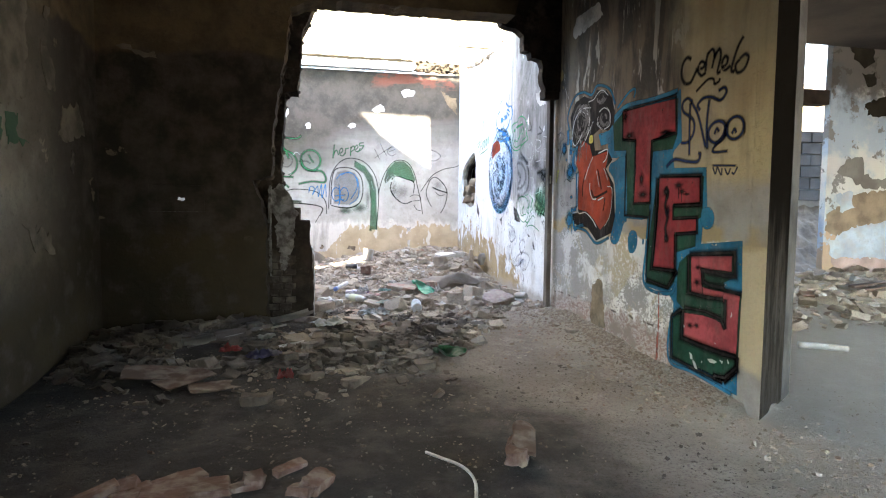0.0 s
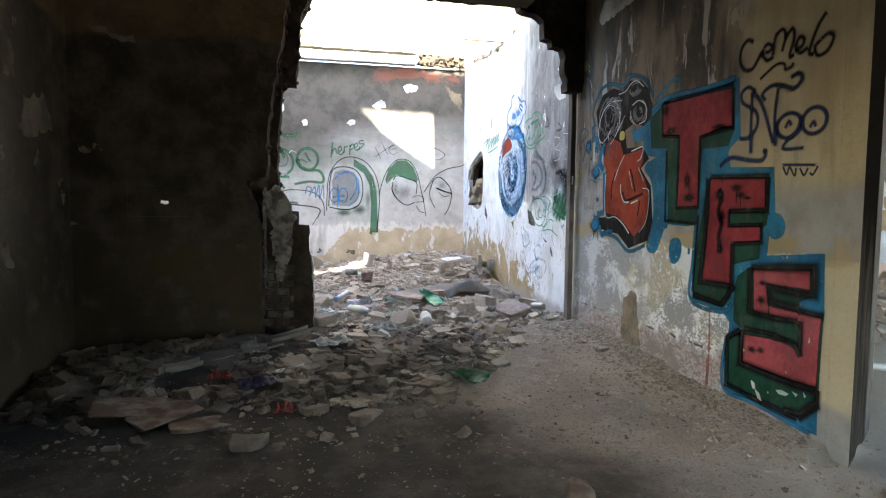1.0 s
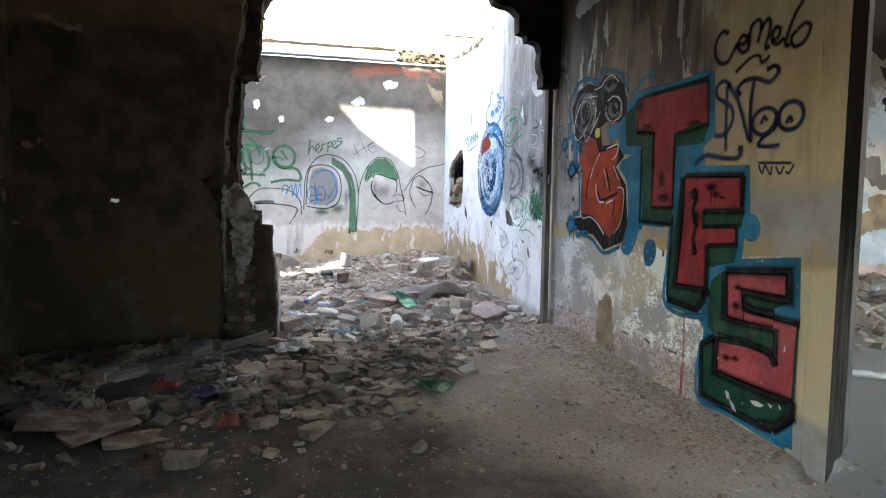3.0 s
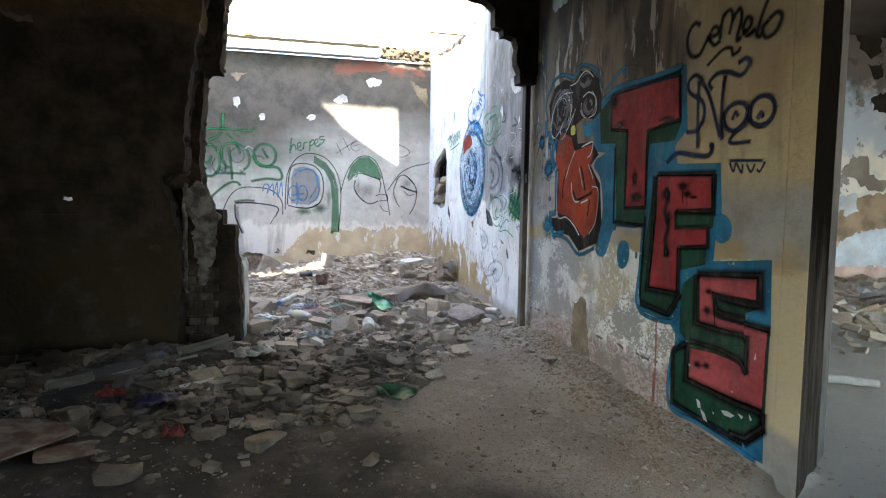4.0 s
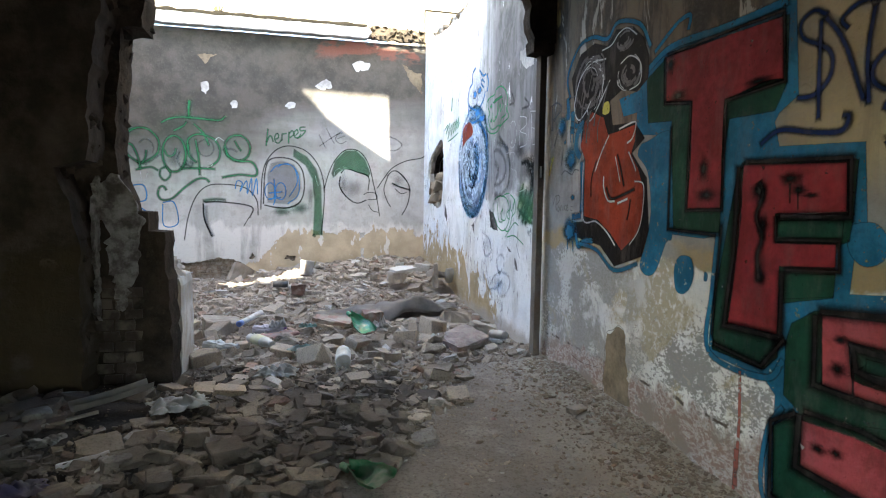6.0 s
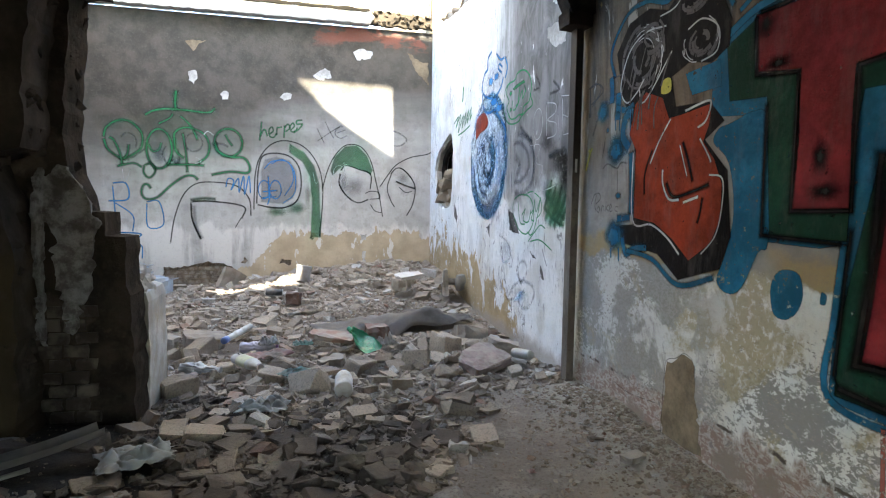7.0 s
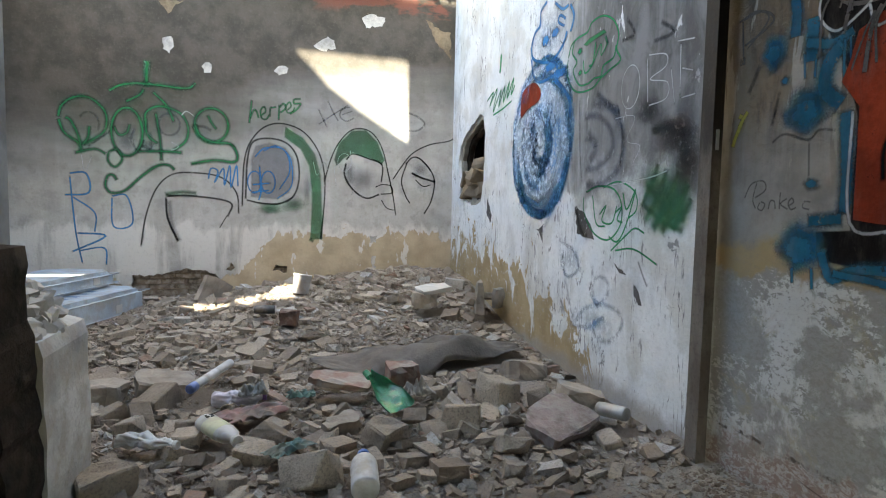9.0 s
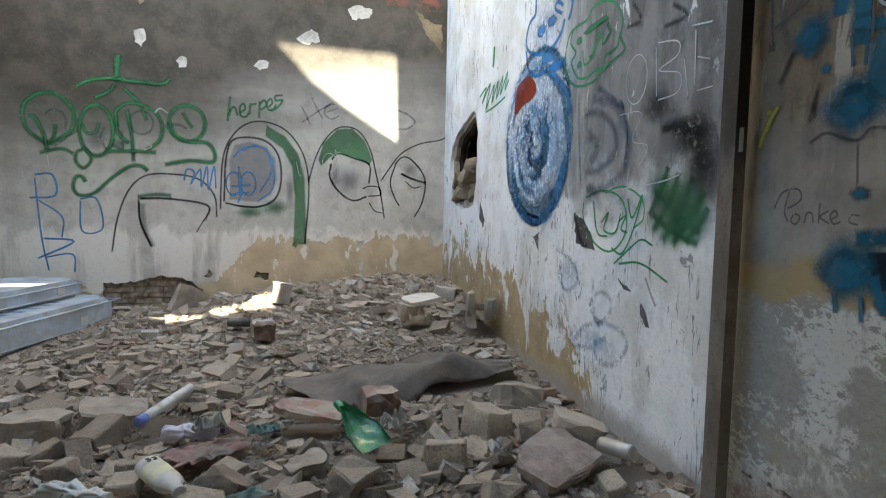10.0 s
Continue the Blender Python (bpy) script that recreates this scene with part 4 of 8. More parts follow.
for p, q in zip(rows, rows[1:]):
    for i in range(35):
        bm.faces.new((p[i], p[i + 1], q[i + 1], q[i]))
thing("hillside", bm, M_HILL, "dry ochre hillside behind the ruin", "hill", kind="structure", smooth=True)

# ---- post under the broken wall ----
post = tagged(new("post"), "dark weathered steel post under the broken wall", "post")
part("shaft", box_bm(2.618, 2.664, 5.285, 5.36, -0.1, 2.18), M_POLE, post)
part("head_block", roughen(box_bm(2.54, 2.69, 5.23, 5.375, 2.17, 2.262), 2, 0.01, 4), M_CORE, post, "short sooty block on the head of the post")
part("tag_plate", box_bm(2.632, 2.645, 5.279, 5.284, 1.32, 1.40), M_TAG, post, "small pale metal tag")


# ---- spray paint ----
def paint_material(name, color, cover=0.33, soft=0.45, rough=0.75, thick=1.0):
    n = Nodes(name)
    uv = n.tree.nodes.new("ShaderNodeUVMap")
    s = n.tree.nodes.new("ShaderNodeSeparateXYZ")
    n.put(s.inputs[0], uv.outputs[0])
    across = s.outputs[1]
    edge = n.math("MULTIPLY", n.math("MINIMUM", across, n.math("SUBTRACT", 1.0, across)), 2.0)
    edge = n.math("MINIMUM", edge, s.outputs[0])
    speck, wear, big = n.noise(150, 3, 0.7), n.noise(32, 10, 0.72, shift=(1, 4, 2)), n.noise(3.5, 4)
    a = n.step(n.math("ADD", edge, n.math("MULTIPLY", n.math("SUBTRACT", speck, 0.5), 0.5)), 0.05, soft)
    a = n.math("MULTIPLY", n.math("MULTIPLY", a, thick), n.step(wear, cover - 0.06, cover + 0.08))
    c = n.mix(n.step(n.math("ADD", big, n.math("MULTIPLY", n.math("SUBTRACT", wear, 0.5), 0.6)), 0.3, 0.7), color, tuple(v * 0.5 for v in color))
    c = n.mix(n.math("MULTIPLY", n.step(n.noise(7, 8, 0.7, stretch=(1.6, 1.6, 0.5), shift=(2, 2, 0)), 0.46, 0.72), 0.22), c, (0.17, 0.15, 0.135))
    c = n.mix(n.math("MULTIPLY", n.step(n.noise(60, 5, 0.7), 0.52, 0.75), 0.3), c, tuple(v * 0.5 for v in color))
    return n.done(c, rough, n.bump(n.noise(28, 8, 0.68), 0.5, 0.008), alpha=a, spec=0.06)


P_SKY = paint_material("sky_blue_paint", (0.027, 0.185, 0.31), 0.36, 0.6)
P_GREEN = paint_material("bottle_green_paint", (0.013, 0.065, 0.038), 0.33)
P_BLACK = paint_material("black_paint", (0.011, 0.009, 0.009), 0.3, 0.95)
P_RED = paint_material("crimson_paint", (0.30, 0.034, 0.042), 0.32, 0.8)
P_ROSE = paint_material("rose_red_paint", (0.44, 0.085, 0.095), 0.32, 0.8)
P_PINK = paint_material("pink_paint", (0.50, 0.17, 0.13), 0.42)
P_NAVY = paint_material("navy_paint", (0.010, 0.028, 0.11), 0.27, 0.85, thick=0.95)
P_GREY = paint_material("grey_paint", (0.13, 0.12, 0.115), 0.38)
P_GREYWASH = paint_material("thin_grey_paint", (0.22, 0.23, 0.25), 0.30, 0.95, thick=0.45)
P_ORANGE = paint_material("orange_paint", (0.32, 0.045, 0.02), 0.33, 0.7)
P_WHITE = paint_material("white_paint", (0.66, 0.66, 0.65), 0.36, 0.8, thick=0.9)
P_PALE = paint_material("pale_paint", (0.50, 0.53, 0.56), 0.43, 0.9, thick=0.6)
P_YELLOW = paint_material("yellow_paint", (0.55, 0.48, 0.10), 0.36)
P_BLUE = paint_material("blue_paint", (0.06, 0.26, 0.56), 0.36, 0.6, thick=0.85)
P_OVAL = paint_material("brushed_blue_paint", (0.085, 0.32, 0.60), 0.46, 0.95, thick=0.36)
P_VIVID = paint_material("bright_green_paint", (0.025, 0.30, 0.11), 0.32, 0.7, thick=0.92)
P_SOFTBLUE = paint_material("soft_blue_paint", (0.26, 0.47, 0.74), 0.44, 0.98, thick=0.42)
# Sky blue in a dimmer copy, for the weaker light near the post.
P_DIMBLUE = paint_material("dim_blue_paint", (0.022, 0.145, 0.23), 0.34, 0.7, thick=0.9)
P_SLATE = paint_material("grey_blue_paint", (0.10, 0.13, 0.19), 0.40, 0.95, thick=0.5)
P_WASHGREEN = paint_material("thin_green_paint", (0.06, 0.20, 0.095), 0.30, 0.95, thick=0.72)
P_SOOTLINE = paint_material("black_line_paint", (0.018, 0.018, 0.019), 0.36, 0.8, thick=0.85)
P_INK = paint_material("deep_blue_paint", (0.02, 0.06, 0.17), 0.42, 0.8, thick=0.5)
P_CHAR = paint_material("thin_black_paint", (0.03, 0.03, 0.03), 0.40, 0.9, thick=0.6)
P_LEAF = paint_material("green_paint", (0.035, 0.20, 0.085), 0.34, 0.95, thick=0.88)

P_BEIGE = paint_material("bare_beige_plaster", (0.30, 0.235, 0.155), 0.2, 0.3, 0.93)
P_CHIP = paint_material("bare_white_plaster", (0.60, 0.575, 0.53), 0.2, 0.3, 0.93)


def glide(points, closed=False, n=6):
    """A smooth line through some points."""
    p = [Vector(q) for q in points]
    if closed:
        p = [p[-1], *p, p[0], p[1]]
    else:
        p = [p[0] * 2 - p[1], *p, p[-1] * 2 - p[-2]]
    out = []
    for a, b, c, d in zip(p, p[1:], p[2:], p[3:]):
        for k in range(n):
            t = k / n
            out.append(0.5 * (2 * b + (c - a) * t + (2 * a - 5 * b + 4 * c - d) * t * t + (3 * b - a - 3 * c + d) * t ** 3))
    if not closed:
        out.append(p[-2])
    return out


class Paint:
    """One painted mark on a wall: flat fills and brush-wide lines in one coat."""

    def __init__(self, wall, name, label, side, mat, layer):
        self.wall, self.name, self.label, self.mat = wall, name, label, mat
        self.lift, self.side = 0.0008 + 0.0012 * layer, side
        self.bm = bmesh.new()
        self.uv = self.bm.loops.layers.uv.new("UVMap")

    def place(self, u, v):
        return (X_R - self.lift, u, v) if self.side == "R" else (u, Y_B - self.lift, v)

    def fill(self, points, smooth=False, rough=0.0, soft=0.011):
        self.lift += 0.00006
        if rough:
            points = [tuple(q) for q in ragged(points, rough, 0.03, len(points))]
        line = glide(points, True, 4) if smooth else [Vector(p) for p in points]
        tmp = bmesh.new()
        vs = [tmp.verts.new(self.place(*p)) for p in line]
        edges = [tmp.edges.new((p, q)) for p, q in zip(vs, vs[1:] + vs[:1])]
        bmesh.ops.triangle_fill(tmp, use_beauty=True, edges=edges)
        bmesh.ops.recalc_face_normals(tmp, faces=tmp.faces[:])
        rim = set(vs)
        bmesh.ops.inset_region(tmp, faces=tmp.faces[:], thickness=soft, use_boundary=True, use_even_offset=False)
        new_verts = {v: self.bm.verts.new(v.co) for v in tmp.verts}
        out = {v for e in tmp.edges if e.is_boundary for v in e.verts}
        for f in tmp.faces:
            g = self.bm.faces.new([new_verts[v] for v in f.verts])
            for lo, v in zip(g.loops, f.verts):
                lo[self.uv].uv = (1.0, 0.0 if v in out else 0.5)
        tmp.free()

    def line(self, width, points, closed=False, n=6):
        self.lift += 0.00006
        p = glide(points, closed, n)
        if n == 1:
            p = [p[0], p[0].lerp(p[1], 0.08), *p[1:-1], p[-1].lerp(p[-2], 0.08), p[-1]]
        rows = []
        for i, q in enumerate(p):
            a, b = (p[i - 1], p[(i + 1) % len(p)]) if closed else (p[max(0, i - 1)], p[min(len(p) - 1, i + 1)])
            d = ((q - a).normalized() + (b - q).normalized()).normalized()
            s = Vector((-d.y, d.x)) * width * 0.58 / max(0.6, d.dot((b - q).normalized()) if b != q else 1.0)
            rows.append((self.bm.verts.new(self.place(*(q + s))), self.bm.verts.new(self.place(*(q - s)))))
        for i in range(len(rows) if closed else len(rows) - 1):
            (a, b), (c, d) = rows[i], rows[(i + 1) % len(rows)]
            f = self.bm.faces.new((a, b, d, c))
            ends = (0.0 if i == 0 and not closed else 1.0, 0.0 if i == len(rows) - 2 and not closed else 1.0)
            for lo, (u, v) in zip(f.loops, ((ends[0], 0), (ends[0], 1), (ends[1], 1), (ends[1], 0))):
                lo[self.uv].uv = (u, v)

    def ring(self, width, u, v, ru, rv):
        self.line(width, [(u + ru * math.cos(k * math.pi / 5), v + rv * math.sin(k * math.pi / 5)) for k in range(10)], True, 4)

    def blot(self, u, v, ru, rv):
        """A round dab that thins out from its middle."""
        self.lift += 0.00006
        mid = self.bm.verts.new(self.place(u, v))
        rim = []
        for k in range(14):
            a, r = k * math.pi / 7, 1.0 + 0.12 * math.sin(k * 2.3 + u * 40)
            rim.append(self.bm.verts.new(self.place(u + ru * r * math.cos(a), v + rv * r * math.sin(a))))
        for p, q in zip(rim, rim[1:] + rim[:1]):
            f = self.bm.faces.new((mid, p, q))
            for lo, c in zip(f.loops, (0.5, 0.0, 0.0)):
                lo[self.uv].uv = (1.0, c)

    def done(self):
        return part(self.name, self.bm, self.mat, self.wall, self.label)


# ---- graffiti, in flat coats of spray paint on the two walls: along the wall, height ----

def arc(art, rng, u, v, ru, rv, width, low=0.0, high=6.28, span=(0.7, 2.2)):
    """A loose brush stroke along an oval."""
    a, d = rng.uniform(low, high), rng.uniform(*span)
    art.line(width, [(u + ru * math.cos(a + d * k / 4) * rng.uniform(0.97, 1.03), v + rv * math.sin(a + d * k / 4) * rng.uniform(0.97, 1.03)) for k in range(5)])


art = Paint(wall_right, "paint_halo", "sky-blue spray paint behind the big letters", "R", P_SKY, 1)
art.fill([(4.163, 1.706), (4.088, 1.791), (3.918, 1.874), (3.2, 1.859), (3.148, 1.871), (3.115, 1.511), (3.199, 1.461), (3.217, 1.432), (3.191, 1.344), (2.846, 1.326), (2.822, 1.073), (2.859, 0.962), (2.868, 0.843), (2.493, 0.882), (2.479, 0.582), (2.508, 0.531), (2.485, -0.028), (2.669, -0.026), (2.915, -0.007), (3.171, 0.002), (3.192, 0.252), (3.152, 0.351), (3.152, 0.42), (3.206, 0.466), (3.526, 0.487), (3.519, 0.757), (3.498, 0.997), (3.589, 0.976), (3.84, 0.986), (3.885, 1.459), (4.166, 1.491)])
art.line(0.045, [(4.12, 1.789), (3.882, 1.874), (3.494, 1.859), (3.166, 1.863)])
art.line(0.03, [(4.031, 1.876), (3.853, 1.969), (3.751, 1.982), (3.76, 1.914)])
art.line(0.03, [(3.105, 0.399), (3.182, 0.255), (3.171, 0.008), (2.916, -0.001), (2.508, -0.033)])
art.line(0.035, [(3.499, 1.013), (3.519, 0.757), (3.521, 0.495), (3.206, 0.472), (3.116, 0.566)])
art.fill([(4.055, 1.452), (3.834, 1.455), (3.808, 1.002), (3.857, 0.943), (3.934, 0.798), (4.015, 0.765), (4.083, 0.813), (4.04, 0.926), (4.003, 1.09), (4.043, 1.29), (4.14, 1.381), (4.117, 1.436)], True)
art.fill([(2.89, 1.058), (2.798, 1.074), (2.752, 1.021), (2.763, 0.953), (2.829, 0.93), (2.885, 0.974)], True)
art.fill([(3.729, 0.899), (3.661, 0.885), (3.642, 0.798), (3.691, 0.722), (3.766, 0.722), (3.793, 0.804), (3.776, 0.871)], True)
art.fill([(3.574, 0.838), (3.548, 0.83), (3.552, 0.795), (3.578, 0.796)], True)
art.done()

art = Paint(wall_right, "paint_shadow", "dark green block shadow of the big letters", "R", P_GREEN, 2)
art.fill([(4.086, 1.764), (3.93, 1.832), (3.173, 1.814), (3.166, 1.568), (3.219, 1.469), (3.458, 1.474), (3.483, 1.331), (3.486, 1.004), (3.813, 1.008), (3.859, 1.519), (4.056, 1.535)], soft=0.02)
art.fill([(3.399, 1.268), (3.334, 1.297), (2.863, 1.272), (2.868, 1.095), (2.878, 1.005), (2.928, 0.987), (2.925, 0.815), (3.139, 0.763), (3.141, 0.562), (3.208, 0.497), (3.503, 0.508), (3.501, 0.759), (3.443, 1.065)], soft=0.02)
art.fill([(3.097, 0.706), (2.999, 0.769), (2.551, 0.817), (2.533, 0.668), (2.636, 0.617), (2.627, 0.583), (2.478, 0.573), (2.485, 0.124), (2.606, 0.019), (2.767, 0.034), (3.135, 0.039), (3.152, 0.31), (3.042, 0.396), (3.115, 0.433), (3.118, 0.623)], soft=0.02)
art.done()

art = Paint(wall_right, "letter", "crimson sprayed block letter T", "R", P_RED, 3)
art.fill([(3.939, 1.85), (3.187, 1.825), (3.175, 1.572), (3.281, 1.575), (3.482, 1.548), (3.478, 1.324), (3.475, 1.099), (3.727, 1.097), (3.717, 1.339), (3.72, 1.578), (3.924, 1.611)], soft=0.034)
art.done()

art = Paint(wall_right, "letter", "crimson sprayed block letter E", "R", P_RED, 3)
art.fill([(3.377, 1.297), (2.896, 1.274), (2.887, 1.092), (3.18, 1.084), (3.174, 0.997), (2.92, 1.008), (2.913, 0.91), (3.149, 0.89), (3.142, 0.637), (3.423, 0.633), (3.399, 0.92), (3.383, 1.075)], soft=0.03)
art.done()

art = Paint(wall_right, "letter", "rose-red sprayed block letter S", "R", P_ROSE, 3)
art.fill([(2.975, 0.764), (2.565, 0.796), (2.563, 0.681), (2.705, 0.676), (2.853, 0.682), (2.835, 0.581), (2.802, 0.577), (2.633, 0.577), (2.486, 0.567), (2.49, 0.38), (2.496, 0.205), (2.64, 0.195), (2.814, 0.196), (3.025, 0.204), (3.033, 0.381), (2.827, 0.401), (2.703, 0.398), (2.626, 0.373), (2.615, 0.44), (2.627, 0.485), (2.661, 0.509), (2.798, 0.508), (2.958, 0.513)], soft=0.026)
art.done()

art = Paint(wall_right, "paint_outline", "black sprayed outline of the big letters", "R", P_BLACK, 4)
art.line(0.034, [(3.925, 1.841), (3.555, 1.84), (3.201, 1.831), (3.18, 1.575), (3.482, 1.555), (3.481, 1.105), (3.715, 1.101), (3.714, 1.584), (3.91, 1.613), (3.925, 1.841)], False, 1)
art.line(0.036, [(3.851, 1.519), (3.845, 1.012), (3.49, 0.997)], False, 1)
art.line(0.05, [(3.382, 1.297), (2.892, 1.277), (2.883, 1.087), (3.189, 1.084)], False, 1)
art.line(0.036, [(3.189, 1.089), (3.183, 0.997), (2.916, 1.008), (2.909, 0.908), (3.144, 0.89)], False, 1)
art.line(0.066, [(3.145, 0.896), (3.137, 0.637), (3.434, 0.628), (3.399, 0.92), (3.392, 1.301)], False, 1)
art.line(0.06, [(3.506, 0.54), (3.222, 0.513), (3.111, 0.647)], False, 1)
art.line(0.036, [(3.473, 1.074), (3.506, 0.54)], False, 1)
art.line(0.072, [(2.999, 0.764), (2.551, 0.807), (2.538, 0.667), (2.639, 0.663), (2.845, 0.673), (2.829, 0.603), (2.767, 0.589), (2.628, 0.588)], False, 1)
art.line(0.06, [(2.639, 0.575), (2.472, 0.574)], False, 1)
art.line(0.065, [(2.991, 0.765), (2.983, 0.513), (2.798, 0.508), (2.629, 0.519)], False, 1)
art.line(0.055, [(2.615, 0.53), (2.612, 0.339)], False, 1)
art.line(0.05, [(3.026, 0.408), (2.792, 0.418), (2.654, 0.4), (2.605, 0.34)], False, 1)
art.line(0.084, [(3.034, 0.401), (3.038, 0.2), (2.813, 0.191), (2.64, 0.19), (2.493, 0.197)], False, 1)
art.line(0.06, [(2.493, 0.206), (2.491, 0.122), (2.606, 0.019)], False, 1)
art.line(0.06, [(3.042, 0.393), (3.158, 0.323), (3.144, 0.042), (2.918, 0.028), (2.695, 0.021), (2.606, 0.019)], False, 1)
art.line(0.072, [(2.703, 0.034), (2.592, 0.05), (2.489, 0.146)], False, 1)
art.done()

art = Paint(wall_right, "paint_mark", "dark green filling between the strokes of a letter", "R", P_GREEN, 4)
art.fill([(3.17, 1.072), (2.902, 1.079), (2.905, 1.016), (3.165, 1.004)], soft=0.014)
art.fill([(3.139, 0.882), (2.92, 0.899), (2.923, 0.821), (3.133, 0.782)], soft=0.014)
art.fill([(2.8, 0.65), (2.622, 0.652), (2.651, 0.607), (2.797, 0.604)], soft=0.014)
art.fill([(2.793, 0.439), (2.642, 0.472), (2.648, 0.421), (2.784, 0.415)], soft=0.014)
art.done()

art = Paint(wall_right, "paint_mark", "soft black spray blots and runs on the letters", "R", P_BLACK, 5)
art.line(0.05, [(3.282, 1.219), (3.255, 1.165), (3.283, 1.082), (3.249, 1.003), (3.268, 0.928), (3.247, 0.826)])
art.blot(3.28, 1.18, 0.063, 0.053)
art.blot(3.243, 1.053, 0.042, 0.059)
art.blot(3.254, 0.855, 0.044, 0.047)
art.blot(3.13, 1.22, 0.08, 0.039)
art.blot(3.089, 1.177, 0.06, 0.027)
art.line(0.012, [(3.13, 1.205), (3.125, 1.129)], False, 1)
art.line(0.01, [(3.094, 1.191), (3.088, 1.107)], False, 1)
art.blot(3.033, 1.159, 0.05, 0.016)
art.blot(3.806, 1.633, 0.098, 0.044)
art.blot(3.581, 1.169, 0.105, 0.045)
art.blot(3.307, 1.6, 0.117, 0.026)
art.blot(3.875, 1.79, 0.06, 0.076)
art.blot(3.605, 1.283, 0.053, 0.085)
art.blot(2.891, 0.687, 0.037, 0.024)
art.blot(2.892, 0.591, 0.05, 0.037)
art.blot(2.948, 0.3, 0.055, 0.03)
art.blot(2.878, 0.312, 0.041, 0.029)
art.line(0.012, [(2.838, 0.617), (2.831, 0.508)], False, 1)
art.done()

art = Paint(wall_right, "paint_flake", "chips of bare plaster in the green paint", "R", P_CHIP, 5)
for chip in ([(2.945, 0.125), (2.915, 0.118), (2.905, 0.085), (2.93, 0.08)], [(2.912, 0.085), (2.875, 0.07), (2.852, 0.03), (2.885, 0.035), (2.90, 0.06)], [(2.76, 0.125), (2.72, 0.136), (2.665, 0.13), (2.69, 0.112), (2.735, 0.108)],
             [(2.65, 0.15), (2.61, 0.146), (2.622, 0.128)], [(2.578, 0.17), (2.556, 0.15), (2.568, 0.138)], [(2.556, 0.46), (2.548, 0.43), (2.565, 0.42)], [(2.82, 0.10), (2.805, 0.095), (2.812, 0.082)], [(3.02, 0.29), (3.0, 0.285), (3.01, 0.27)], [(2.70, 0.245), (2.685, 0.24), (2.69, 0.23)]):
    art.fill(chip, rough=0.007, soft=0.003)
art.done()

art = Paint(wall_right, "paint_drip", "pink paint run down the wall", "R", P_PINK, 2)
art.line(0.018, [(3.331, 0.474), (3.32, 0.219), (3.336, -0.054)])
art.line(0.03, [(3.327, 0.15), (3.327, -0.017)])
art.done()

art = Paint(wall_right, "graffiti_tag", "black spray-can tag in slanted loops", "R", P_BLACK, 2)
art.line(0.042, [(3.041, 2.034), (3.093, 2.057), (3.139, 2.021), (3.147, 1.952), (3.107, 1.894), (3.047, 1.887), (3.008, 1.926), (2.977, 1.963)])
art.line(0.036, [(2.977, 1.963), (2.93, 1.951), (2.901, 1.972), (2.939, 1.995), (2.973, 1.958), (2.937, 1.908), (2.884, 1.918)])
art.line(0.036, [(2.874, 2.041), (2.888, 1.989), (2.893, 1.921)])
art.line(0.034, [(2.877, 2.031), (2.832, 2.044), (2.812, 2.003), (2.833, 1.922)])
art.line(0.036, [(2.817, 1.989), (2.768, 2.029), (2.752, 1.983), (2.777, 1.895), (2.745, 1.892)])
art.line(0.034, [(2.746, 1.913), (2.702, 1.92), (2.686, 1.953), (2.715, 1.973), (2.738, 1.93), (2.707, 1.891), (2.658, 1.909)])
art.line(0.036, [(2.555, 2.051), (2.595, 2.009), (2.628, 1.949), (2.651, 1.88), (2.622, 1.861)])
art.line(0.034, [(2.58, 1.926), (2.616, 1.898), (2.598, 1.852), (2.543, 1.86), (2.51, 1.914), (2.538, 1.942), (2.586, 1.925)])
art.line(0.03, [(2.986, 1.813), (2.932, 1.841), (2.863, 1.869), (2.812, 1.86), (2.8, 1.829), (2.761, 1.835), (2.749, 1.853)])
art.done()

art = Paint(wall_right, "graffiti_tag", "navy-blue spray-can tag with loops and rings", "R", P_NAVY, 2)
art.line(0.035, [(3.012, 1.755), (3.068, 1.789), (3.122, 1.765), (3.109, 1.707), (3.001, 1.639), (2.991, 1.558), (3.05, 1.503), (3.133, 1.504)])
art.line(0.035, [(3.04, 1.766), (3.037, 1.594), (3.029, 1.397)])
art.line(0.035, [(3.031, 1.764), (2.946, 1.649), (2.857, 1.43)])
art.line(0.035, [(2.931, 1.688), (2.959, 1.727), (2.903, 1.76), (2.823, 1.753), (2.739, 1.719), (2.687, 1.757), (2.707, 1.789), (2.765, 1.779)])
art.line(0.035, [(2.843, 1.752), (2.86, 1.594), (2.845, 1.424)])
art.ring(0.035, 2.759, 1.531, 0.083, 0.064)
art.ring(0.035, 2.598, 1.535, 0.074, 0.065)
art.line(0.03, [(2.785, 1.518), (2.761, 1.552), (2.741, 1.528)])
art.line(0.03, [(2.626, 1.501), (2.601, 1.528), (2.586, 1.501)])
art.line(0.03, [(2.682, 1.565), (2.703, 1.504), (2.794, 1.418), (2.643, 1.405)])
art.line(0.04, [(3.295, 1.351), (3.195, 1.399), (3.05, 1.375), (2.94, 1.366), (2.913, 1.409), (2.939, 1.417)])
art.line(0.022, [(2.807, 1.331), (2.557, 1.313)])
art.line(0.018, [(2.787, 1.322), (2.758, 1.277), (2.741, 1.313), (2.705, 1.269), (2.697, 1.31)])
art.line(0.018, [(2.676, 1.309), (2.645, 1.268), (2.62, 1.305)])
art.line(0.018, [(2.56, 1.31), (2.59, 1.268), (2.611, 1.279)])
art.done()

